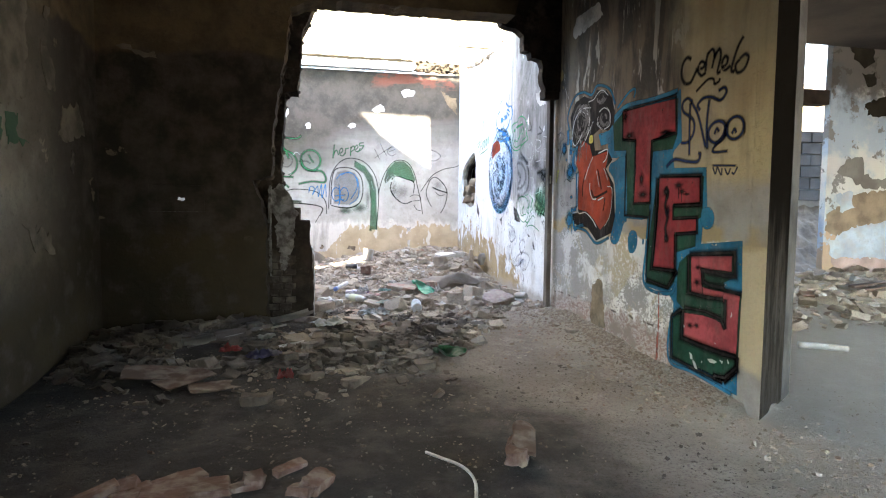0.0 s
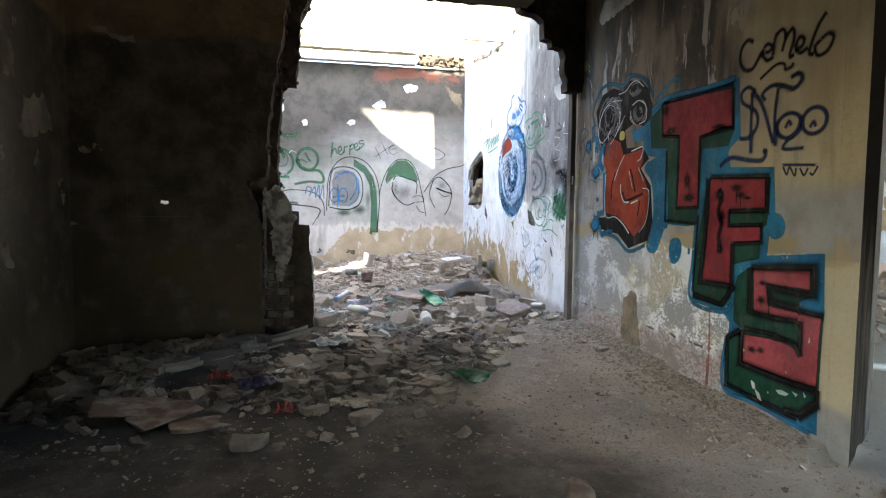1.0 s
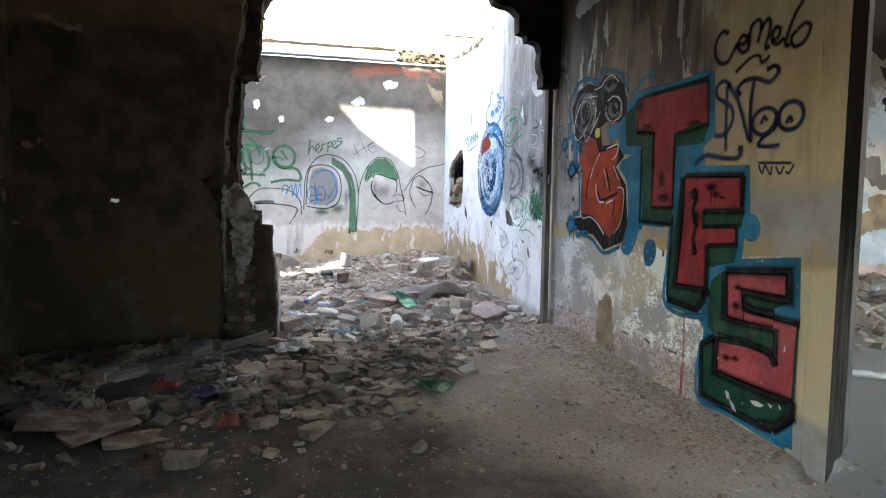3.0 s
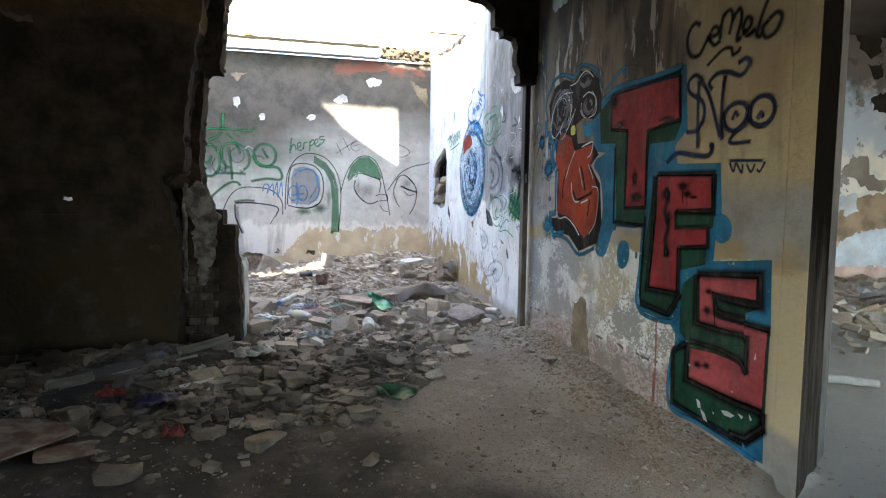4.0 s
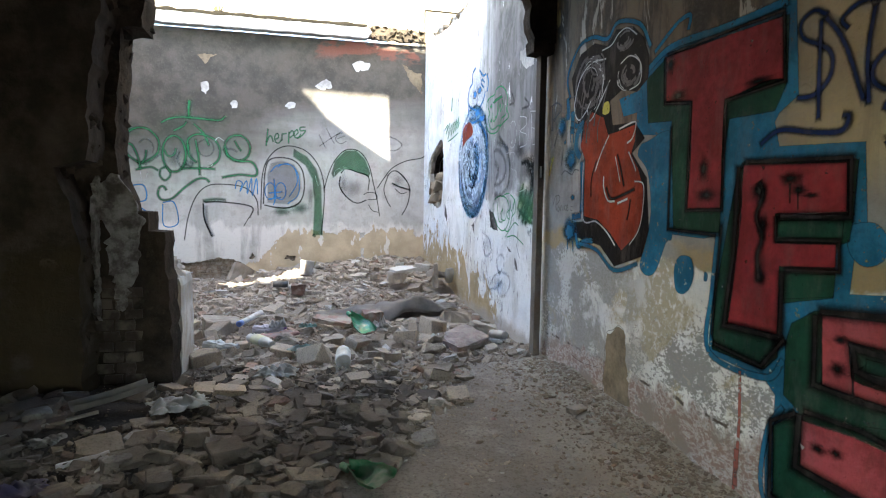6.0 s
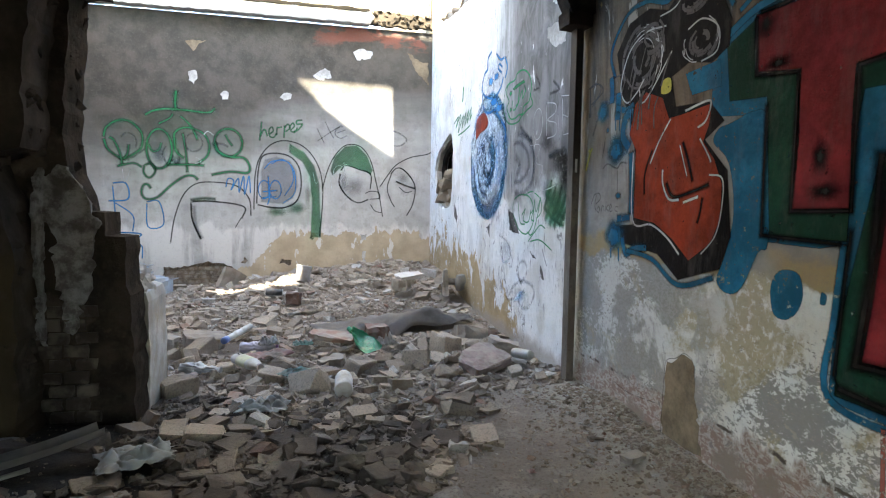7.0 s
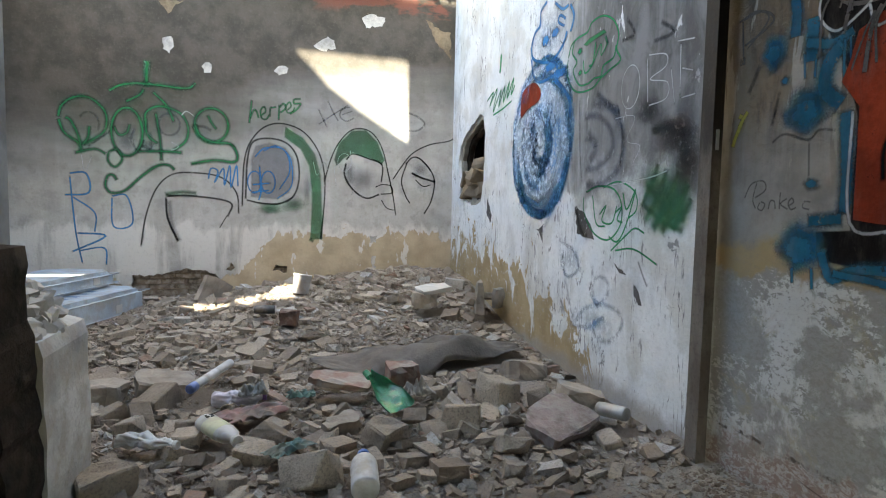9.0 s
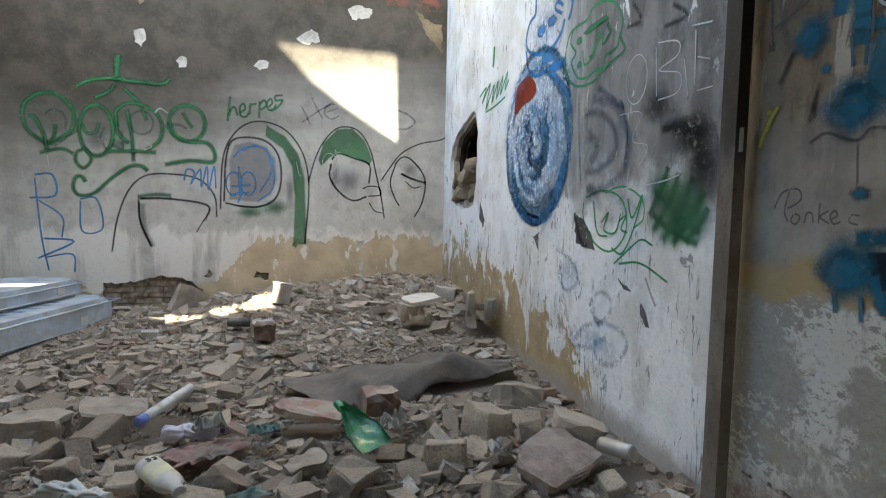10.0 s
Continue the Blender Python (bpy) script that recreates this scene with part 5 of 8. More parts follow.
art = Paint(wall_right, "graffiti_shape", "black and grey sprayed form with white lines", "R", P_BLACK, 2)
art.fill([(4.878, 1.696), (4.954, 1.943), (4.833, 2.074), (4.651, 2.097), (4.494, 2.039), (4.402, 2.106), (4.221, 2.072), (4.118, 1.989), (4.057, 1.876), (4.063, 1.76), (4.169, 1.713), (4.318, 1.75), (4.441, 1.714), (4.4, 1.579), (4.174, 1.568), (4.071, 1.467), (4.185, 1.401), (4.039, 1.268), (4.001, 0.997), (4.06, 0.856), (4.334, 0.777), (4.505, 0.883), (4.831, 0.919), (4.857, 1.018), (4.731, 1.029), (4.733, 1.377), (4.781, 1.534)])
art.done()

art = Paint(wall_right, "graffiti_shape", "grey sprayed loops and strokes", "R", P_GREY, 3)
rng = random.Random(31)
for u, v, ru, rv, count in ((4.70, 1.86, 0.19, 0.17, 20), (4.24, 1.83, 0.11, 0.085, 9), (4.30, 2.02, 0.11, 0.06, 7), (4.62, 1.95, 0.12, 0.09, 6)):
    for k in range(count):
        size = rng.uniform(0.3, 1.0)
        arc(art, rng, u, v, ru * size, rv * size, rng.uniform(0.012, 0.035))
for k in range(12):
    u, v = rng.uniform(4.45, 4.85), rng.uniform(1.62, 1.95)
    art.line(rng.uniform(0.008, 0.02), [(u, v), (u + 0.03, v - 0.06), (u + rng.uniform(0.02, 0.08), v - rng.uniform(0.1, 0.2))])
art.done()

art = Paint(wall_right, "graffiti_shape", "orange-red sprayed form", "R", P_ORANGE, 3)
art.fill([(4.747, 1.644), (4.771, 1.556), (4.796, 1.493), (4.729, 1.406), (4.723, 1.055), (4.541, 1.034), (4.393, 0.964), (4.263, 0.873), (4.121, 0.961), (4.066, 1.068), (4.067, 1.211), (4.121, 1.317), (4.195, 1.396), (4.164, 1.457), (4.15, 1.552), (4.339, 1.538), (4.45, 1.533), (4.507, 1.637), (4.649, 1.689)])
art.done()

art = Paint(wall_right, "graffiti_shape", "sky-blue spray blots round the figure", "R", P_SKY, 2)
art.fill([(4.346, 1.711), (4.115, 1.725), (4.1, 1.607), (4.293, 1.603)])
art.done()

art = Paint(wall_right, "graffiti_shape", "sky-blue spray dabs and runs beside the figure, painted dimmer", "R", P_DIMBLUE, 2)
art.blot(5.078, 1.656, 0.09, 0.093)
art.blot(5.082, 1.649, 0.071, 0.07)
art.blot(4.919, 1.434, 0.13, 0.112)
art.blot(4.927, 1.418, 0.106, 0.091)
art.blot(4.908, 0.964, 0.142, 0.123)
art.blot(4.917, 0.953, 0.111, 0.092)
art.blot(5.021, 1.542, 0.028, 0.026)
art.blot(4.883, 1.175, 0.046, 0.029)
art.line(0.075, [(4.772, 1.414), (4.752, 1.222), (4.752, 1.067)])
art.line(0.062, [(4.896, 1.05), (4.747, 1.062)])
art.line(0.056, [(4.831, 0.96), (4.786, 0.869), (4.71, 0.9), (4.587, 0.914)])
art.line(0.075, [(4.998, 1.835), (4.986, 1.753), (4.987, 1.679)])
art.line(0.088, [(4.914, 1.736), (4.914, 1.656), (4.917, 1.58)])
art.line(0.056, [(4.946, 1.655), (4.831, 1.624), (4.755, 1.648)])
art.line(0.088, [(4.789, 1.616), (4.844, 1.565), (4.852, 1.483), (4.783, 1.421)])
art.line(0.018, [(4.79, 1.634), (4.788, 1.553), (4.781, 1.497)])
art.line(0.015, [(4.771, 1.638), (4.762, 1.538)])
art.line(0.015, [(4.944, 1.625), (4.933, 1.526)])
art.line(0.015, [(4.895, 1.595), (4.894, 1.522)])
art.line(0.018, [(4.941, 0.89), (4.934, 0.83)])
art.line(0.018, [(4.86, 0.899), (4.851, 0.817)])
art.line(0.04, [(4.956, 1.81), (5.007, 1.965), (4.856, 2.119), (4.671, 2.132), (4.496, 2.077), (4.381, 2.136), (4.157, 2.059), (4.046, 1.907)])
art.line(0.04, [(4.799, 0.887), (4.547, 0.861), (4.333, 0.762), (4.078, 0.827)])
art.done()

art = Paint(wall_right, "graffiti_line", "white sprayed highlight lines", "R", P_WHITE, 4)
for k in range(9):
    arc(art, rng, 4.70, 1.84, 0.21 * rng.uniform(0.5, 1), 0.18 * rng.uniform(0.6, 1), 0.008, 1.2, 3.4, span=(0.6, 1.3))
for k in range(5):
    arc(art, rng, 4.24, 1.83, 0.12 * rng.uniform(0.8, 1.1), 0.10 * rng.uniform(0.8, 1.1), 0.008, span=(0.6, 1.3))
art.line(0.014, [(4.489, 1.964), (4.679, 1.979), (4.823, 1.911), (4.892, 1.751), (4.827, 1.661), (4.734, 1.697), (4.665, 1.758)])
art.line(0.014, [(4.717, 1.719), (4.658, 1.64), (4.433, 1.849)])
art.line(0.012, [(4.342, 1.898), (4.24, 1.92), (4.137, 1.858), (4.138, 1.762), (4.243, 1.738)])
art.line(0.012, [(4.56, 2.023), (4.444, 2.028), (4.369, 2.069), (4.279, 2.076), (4.174, 2.009)])
art.line(0.016, [(4.743, 1.421), (4.727, 1.049), (4.559, 1.029), (4.428, 0.974), (4.322, 0.895)])
art.line(0.016, [(4.34, 1.542), (4.181, 1.564), (4.16, 1.54), (4.188, 1.481), (4.243, 1.457)])
art.line(0.014, [(4.429, 1.529), (4.516, 1.434), (4.593, 1.318)])
art.line(0.018, [(4.481, 1.298), (4.475, 1.226), (4.424, 1.153), (4.341, 1.148)])
art.line(0.018, [(4.324, 1.134), (4.206, 1.162)])
art.line(0.014, [(4.225, 1.416), (4.163, 1.337), (4.141, 1.302)])
art.line(0.012, [(4.157, 1.252), (4.068, 1.231), (4.064, 1.109), (4.097, 0.994), (4.186, 0.908)])
art.line(0.01, [(4.361, 1.405), (4.292, 1.242)])
art.done()

art = Paint(wall_right, "graffiti_line", "black sprayed lines on the orange form", "R", P_BLACK, 4)
art.line(0.03, [(4.342, 1.414), (4.299, 1.331), (4.254, 1.218)])
art.line(0.035, [(4.455, 1.237), (4.391, 1.164), (4.251, 1.185), (4.14, 1.214)])
art.line(0.025, [(4.569, 1.403), (4.63, 1.282), (4.629, 1.168)])
art.line(0.025, [(4.186, 1.162), (4.2, 1.086), (4.217, 1.042)])
art.done()

art = Paint(wall_right, "graffiti_mark", "yellow and white dabs of paint", "R", P_YELLOW, 4)
art.fill([(4.513, 1.714), (4.45, 1.715), (4.445, 1.649), (4.522, 1.652)], True)
art.line(0.022, [(5.236, 1.45), (5.216, 1.431), (5.251, 1.363), (5.262, 1.33)])
art.line(0.02, [(5.19, 1.46), (5.215, 1.43), (5.235, 1.40)])
art.done()

art = Paint(wall_right, "graffiti_tag", "small grey and white scribble", "R", P_GREY, 2)
art.line(0.008, [(5.268, 1.813), (5.173, 1.83), (5.115, 1.782), (5.219, 1.697)])
art.line(0.008, [(4.989, 1.819), (4.848, 1.823)])
art.line(0.01, [(5.246, 1.816), (5.232, 1.659)])
art.line(0.01, [(5.246, 1.816), (5.155, 1.822), (5.094, 1.788), (5.108, 1.757), (5.231, 1.714)])
art.line(0.03, [(5.251, 1.657), (5.22, 1.657)])
art.done()

art = Paint(wall_right, "graffiti_tag", "thin dark pencil scribble and stalk", "R", P_CHAR, 2)
art.line(0.009, [(5.125, 1.19), (5.141, 1.125), (5.124, 1.088)])
art.line(0.009, [(5.186, 1.127), (5.153, 1.182), (5.095, 1.192), (5.082, 1.159), (5.135, 1.128)])
art.line(0.009, [(5.105, 1.114), (5.114, 1.092), (5.093, 1.084), (5.081, 1.107), (5.102, 1.117)])
art.line(0.009, [(5.063, 1.086), (5.055, 1.118), (5.036, 1.116), (5.03, 1.088)])
art.line(0.009, [(5.01, 1.151), (5.012, 1.12), (5.011, 1.087)])
art.line(0.009, [(4.978, 1.128), (5.007, 1.108), (4.972, 1.088)])
art.line(0.009, [(4.97, 1.102), (4.95, 1.114), (4.96, 1.128), (4.973, 1.109), (4.96, 1.089), (4.937, 1.097)])
art.line(0.009, [(4.878, 1.114), (4.905, 1.116), (4.91, 1.096), (4.881, 1.089)])
art.line(0.014, [(5.066, 1.327), (5.008, 1.354), (4.907, 1.324), (4.864, 1.352), (4.798, 1.343)])
art.line(0.012, [(4.902, 1.324), (4.893, 1.187)])
art.line(0.03, [(5.197, 1.521), (5.139, 1.628)])
art.line(0.02, [(5.071, 1.382), (5.04, 1.515)])
art.done()

art = Paint(wall_right, "graffiti_shape", "pale blue spray mist under the oval", "R", P_SOFTBLUE, 0)
art.fill([(7.288, 2.144), (6.907, 1.932), (6.738, 1.627), (6.773, 1.322), (7.045, 1.038), (7.391, 1.011), (7.734, 1.33), (7.834, 1.731), (7.655, 2.044)], soft=0.09)
art.done()


OVAL = (7.225, 1.558)
art = Paint(wall_right, "graffiti_shape", "large sky-blue sprayed oval with brushed rings", "R", P_OVAL, 1)
rng = random.Random(5)
art.ring(0.055, *OVAL, 0.525, 0.549)
art.ring(0.16, OVAL[0], OVAL[1] + 0.01, 0.17, 0.19)
for k in range(46):
    size = rng.choice((1.02, 0.98, 0.9, 0.84, 0.6, 0.5, 0.38, 0.30, 0.2))
    arc(art, rng, OVAL[0] + rng.uniform(-0.03, 0.03), OVAL[1] - 0.06 * (1 - size) + rng.uniform(-0.03, 0.03), 0.525 * size, 0.549 * size, rng.uniform(0.03, 0.085))
for k in range(9):
    arc(art, rng, OVAL[0] + rng.uniform(-0.02, 0.02), OVAL[1] - 0.02, 0.49, 0.51, rng.uniform(0.05, 0.10), 3.0, 5.0, span=(0.6, 1.5))
art.line(0.06, [(6.853, 1.782), (6.728, 1.524), (6.803, 1.219), (6.998, 1.021), (7.127, 0.902)])
art.line(0.08, [(7.05, 2.0), (6.82, 1.80), (6.72, 1.56)])
for k in range(22):
    a, r = rng.uniform(0, 6.28), rng.uniform(0.2, 0.95)
    u, v = OVAL[0] + 0.525 * r * math.cos(a), OVAL[1] + 0.549 * r * math.sin(a)
    art.line(rng.uniform(0.02, 0.05), [(u, v), (u + rng.uniform(-0.05, 0.05), v - 0.05), (u + rng.uniform(-0.07, 0.07), v - rng.uniform(0.09, 0.18))])
art.done()

art = Paint(wall_right, "graffiti_shape", "deep blue scribbled strokes in the oval", "R", P_INK, 2)
rng = random.Random(6)
for k in range(13):
    size = rng.choice((0.45, 0.3, 0.38, 0.2, 0.12))
    arc(art, rng, OVAL[0] + rng.uniform(-0.03, 0.03), OVAL[1] - 0.01 + rng.uniform(-0.03, 0.03), 0.525 * size, 0.549 * size, rng.uniform(0.02, 0.06), span=(0.6, 2.0))
for k in range(14):
    a, r = rng.uniform(0.2, 2.9), rng.uniform(0.1, 0.7)
    u, v = OVAL[0] + 0.525 * r * math.cos(a), OVAL[1] - 0.02 + 0.5 * r * math.sin(a)
    art.line(rng.uniform(0.01, 0.03), [(u, v), (u + rng.uniform(-0.05, 0.05), v - 0.05), (u + rng.uniform(-0.08, 0.08), v - rng.uniform(0.06, 0.12))])
art.done()

art = Paint(wall_right, "graffiti_shape", "white brushed strokes in the blue oval", "R", P_PALE, 3)
rng = random.Random(7)
for k in range(9):
    size = rng.choice((0.74, 0.68, 0.62, 0.80))
    arc(art, rng, OVAL[0] + rng.uniform(-0.02, 0.02), OVAL[1] - 0.02 + rng.uniform(-0.02, 0.02), 0.525 * size, 0.549 * size, rng.uniform(0.02, 0.05), 3.2, 4.9, span=(0.6, 1.5))
for k in range(9):
    a, r = rng.uniform(0, 6.28), rng.uniform(0.1, 0.7)
    u, v = OVAL[0] + 0.525 * r * math.cos(a), OVAL[1] + 0.5 * r * math.sin(a)
    art.line(rng.uniform(0.006, 0.014), [(u, v), (u + rng.uniform(-0.04, 0.04), v - 0.03), (u + rng.uniform(-0.05, 0.05), v - 0.08)])
art.done()

art = Paint(wall_right, "graffiti_shape", "orange spray patch", "R", P_ORANGE, 3)
art.fill([(7.606, 1.765), (7.588, 1.949), (7.375, 1.997), (7.238, 1.924), (7.25, 1.842), (7.464, 1.806)], True)
art.done()

art = Paint(wall_right, "graffiti_shape", "pale blue spray mist inside a cloud-like figure", "R", P_SOFTBLUE, 1)
art.blot(7.11, 2.266, 0.392, 0.262)
art.blot(7.135, 2.034, 0.341, 0.113)
art.blot(6.782, 1.872, 0.174, 0.156)
art.done()

art = Paint(wall_right, "graffiti_shape", "blue sprayed outline of a cloud-like figure", "R", P_BLUE, 2)
art.line(0.03, [(7.159, 2.507), (7.268, 2.468), (7.279, 2.374), (7.376, 2.34), (7.428, 2.237), (7.358, 2.149), (7.093, 2.076), (6.964, 2.099), (6.87, 2.152), (6.828, 2.215)])
art.line(0.03, [(6.796, 2.373), (6.735, 2.278), (6.78, 2.188)])
art.line(0.026, [(7.039, 2.46), (6.906, 2.375), (6.811, 2.372)])
art.line(0.03, [(7.423, 2.176), (7.38, 2.049), (7.262, 1.974), (7.083, 1.968), (6.955, 1.994), (7.03, 2.072)])
art.blot(7.171, 2.239, 0.086, 0.053)
art.blot(7.012, 2.253, 0.088, 0.044)
art.blot(7.063, 2.044, 0.146, 0.052)
art.blot(6.935, 1.965, 0.188, 0.05)
art.line(0.024, [(6.851, 2.296), (6.936, 2.343), (6.966, 2.31), (6.863, 2.252)])
art.line(0.05, [(7.02, 1.955), (6.86, 1.852), (6.749, 1.757), (6.747, 1.645)])
art.done()

art = Paint(wall_right, "graffiti_line", "deep blue strokes of a cloud-like figure", "R", P_INK, 3)
art.line(0.012, [(7.088, 2.318), (7.087, 2.115)])
art.line(0.014, [(7.203, 2.273), (7.216, 2.213), (7.15, 2.204)])
art.line(0.014, [(6.794, 2.346), (6.735, 2.366)])
art.line(0.014, [(7.376, 2.34), (7.45, 2.242), (7.419, 2.136)])
art.line(0.012, [(6.93, 2.181), (6.868, 2.123), (6.911, 2.065), (6.977, 2.052)])
art.done()

art = Paint(wall_right, "graffiti_shape", "green sprayed outline of a cloud-like figure", "R", P_VIVID, 2)
art.line(0.016, [(6.796, 2.027), (6.757, 2.101), (6.67, 2.125), (6.545, 2.128), (6.49, 2.168), (6.365, 2.169), (6.244, 2.112), (6.181, 2.022), (6.196, 1.944), (6.152, 1.874), (6.272, 1.844), (6.365, 1.819), (6.456, 1.782), (6.626, 1.789), (6.741, 1.844), (6.804, 1.944), (6.796, 2.027)])
art.line(0.016, [(6.713, 2.117), (6.737, 2.05), (6.672, 1.981), (6.719, 1.933), (6.63, 1.835), (6.518, 1.82), (6.441, 1.835), (6.36, 1.833), (6.334, 1.885), (6.226, 1.906), (6.204, 1.969)])
art.line(0.018, [(6.434, 2.048), (6.462, 1.932), (6.514, 1.919)])
art.line(0.014, [(6.587, 1.977), (6.559, 1.891), (6.468, 1.918), (6.376, 2.014), (6.364, 1.951), (6.286, 2.008)])
art.blot(6.634, 2.037, 0.043, 0.03)
art.blot(6.622, 1.905, 0.036, 0.026)
art.done()

art = Paint(wall_right, "graffiti_mark", "solid green dab of spray paint", "R", P_LEAF, 3)
art.fill([(6.594, 2.066), (6.515, 2.089), (6.34, 2.094), (6.308, 2.061), (6.447, 2.052), (6.544, 2.04)], soft=0.012)
art.line(0.03, [(6.324, 2.048), (6.297, 1.999)])
art.done()

art = Paint(wall_right, "graffiti_shape", "black-grey sprayed shield outline", "R", P_SLATE, 2)
art.line(0.03, [(6.614, 1.758), (6.592, 1.482), (6.546, 1.223)])
art.line(0.07, [(6.459, 1.691), (6.233, 1.629), (6.100, 1.479), (6.114, 1.315), (6.264, 1.230), (6.504, 1.211)])
art.line(0.06, [(6.550, 1.626), (6.372, 1.608), (6.223, 1.513), (6.204, 1.394), (6.348, 1.317), (6.524, 1.309)])
art.line(0.09, [(6.502, 1.526), (6.384, 1.435), (6.459, 1.350)])
art.line(0.05, [(6.409, 1.747), (6.249, 1.656), (6.127, 1.588)])
art.line(0.02, [(6.169, 1.654), (6.100, 1.479), (6.113, 1.303)])
art.done()

art = Paint(wall_right, "graffiti_letters", "thin white letters O B E on dark plaster", "R", P_WHITE, 3)
art.ring(0.011, 6.039, 1.711, 0.087, 0.111)
art.line(0.011, [(5.894, 1.838), (5.872, 1.588)])
art.line(0.011, [(5.894, 1.838), (5.742, 1.808), (5.737, 1.751), (5.861, 1.715), (5.718, 1.674), (5.724, 1.601), (5.872, 1.588)])
art.line(0.011, [(5.521, 1.825), (5.666, 1.846)])
art.line(0.011, [(5.629, 1.843), (5.618, 1.583)])
art.line(0.011, [(5.618, 1.717), (5.526, 1.687)])
art.line(0.011, [(5.618, 1.583), (5.5, 1.585)])
art.line(0.012, [(5.696, 1.742), (5.653, 1.553)])
art.line(0.007, [(6.197, 1.569), (5.986, 1.553), (6.051, 1.438), (5.925, 1.398), (5.99, 1.308)])
art.line(0.01, [(6.251, 1.205), (5.842, 1.234), (5.675, 1.264)])
art.done()

art = Paint(wall_right, "graffiti_tag", "green looping tag", "R", P_VIVID, 2)
art.line(0.014, [(6.490, 1.173), (6.339, 1.207), (6.163, 1.185), (6.078, 1.100), (6.087, 0.986), (6.212, 0.905), (6.381, 0.941), (6.503, 1.057), (6.511, 1.152)])
art.line(0.014, [(6.405, 1.164), (6.348, 0.995), (6.238, 0.979)])
art.line(0.014, [(6.315, 1.042), (6.243, 1.094), (6.281, 1.010), (6.172, 1.002), (6.124, 1.100)])
art.line(0.014, [(6.139, 1.059), (6.077, 1.086), (6.117, 1.023), (6.057, 1.006)])
art.line(0.014, [(6.071, 1.171), (6.024, 1.077), (5.948, 1.180), (6.026, 0.995), (6.108, 0.903), (6.204, 0.926)])
art.line(0.013, [(6.178, 0.843), (6.030, 0.936), (5.940, 0.981), (5.847, 0.959)])
art.line(0.013, [(6.136, 0.852), (5.940, 0.873), (5.721, 0.811)])
art.line(0.012, [(6.286, 1.195), (6.120, 1.225), (5.956, 1.169), (5.932, 1.079), (6.015, 1.026)])
art.done()

art = Paint(wall_right, "graffiti_mark", "green scribbled spray patch", "R", P_WASHGREEN, 2)
art.line(0.05, [(5.863, 1.013), (5.736, 1.165), (5.693, 1.278)])
art.line(0.06, [(5.792, 0.973), (5.649, 1.144), (5.595, 1.262)])
art.line(0.06, [(5.720, 0.966), (5.583, 1.113), (5.529, 1.201)])
art.line(0.05, [(5.896, 1.079), (5.794, 1.231), (5.764, 1.303)])
art.line(0.05, [(5.636, 0.981), (5.534, 1.084), (5.503, 1.133)])
art.line(0.04, [(5.868, 1.212), (5.696, 1.103), (5.530, 1.026)])
art.line(0.04, [(5.878, 1.102), (5.689, 1.020), (5.542, 0.986)])
art.blot(5.701, 1.165, 0.2, 0.14)
art.blot(5.727, 1.061, 0.22, 0.14)
art.blot(5.596, 1.083, 0.16, 0.16)
art.blot(5.811, 1.210, 0.12, 0.12)
art.done()

art = Paint(wall_right, "graffiti_mark", "black sprayed patches on grey plaster", "R", P_CHAR, 2)
art.blot(5.611, 1.416, 0.221, 0.149)
art.blot(5.539, 1.257, 0.152, 0.164)
art.blot(5.87, 1.562, 0.183, 0.095)
art.blot(5.63, 1.418, 0.147, 0.096)
art.blot(5.558, 1.317, 0.11, 0.129)
art.blot(5.712, 1.464, 0.123, 0.054)
art.blot(5.795, 1.462, 0.061, 0.036)
art.line(0.05, [(6.623, 1.097), (6.538, 0.95), (6.445, 0.906)])
art.line(0.02, [(5.899, 0.818), (5.845, 0.744), (5.805, 0.696)])
art.line(0.03, [(5.797, 1.976), (5.69, 1.896), (5.854, 1.892)])
art.line(0.03, [(6.107, 2.084), (6.023, 1.978), (6.15, 1.972)])
art.done()

art = Paint(wall_right, "graffiti_tag", "small slanted green scribble", "R", P_VIVID, 2)
art.line(0.05, [(8.110, 2.379), (8.124, 2.260), (8.144, 2.218)])
art.line(0.022, [(8.482, 2.035), (8.297, 2.084), (8.395, 1.979), (8.196, 2.097), (8.296, 1.915), (8.095, 2.070), (8.145, 1.939), (8.002, 2.082), (8.027, 1.958), (7.890, 2.097), (7.936, 1.973), (7.793, 2.107), (7.837, 1.992), (7.757, 2.049)])
art.line(0.02, [(8.306, 1.885), (8.057, 1.902), (7.811, 1.936)])
art.done()

art = Paint(wall_right, "graffiti_line", "pale blue sprayed loops low on the wall", "R", P_SOFTBLUE, 1)
art.line(0.045, [(6.848, 0.871), (6.736, 0.849), (6.589, 0.790), (6.558, 0.703), (6.692, 0.641), (6.793, 0.711), (6.773, 0.802)])
art.line(0.045, [(6.788, 0.816), (6.716, 0.603), (6.607, 0.389)])
art.line(0.045, [(6.399, 0.621), (6.307, 0.686), (6.204, 0.675), (6.188, 0.602), (6.284, 0.539), (6.372, 0.566), (6.399, 0.621)])
art.line(0.045, [(6.580, 0.366), (6.456, 0.475), (6.258, 0.534), (6.077, 0.528), (6.026, 0.461), (6.142, 0.347), (6.294, 0.335), (6.327, 0.407), (6.202, 0.473)])
art.line(0.045, [(6.551, 0.471), (6.617, 0.358), (6.407, 0.371), (6.301, 0.426)])
art.line(0.045, [(6.382, 0.756), (6.338, 0.551), (6.271, 0.510)])
art.blot(6.301, 0.426, 0.3, 0.1)
art.blot(6.650, 0.756, 0.16, 0.12)
art.done()

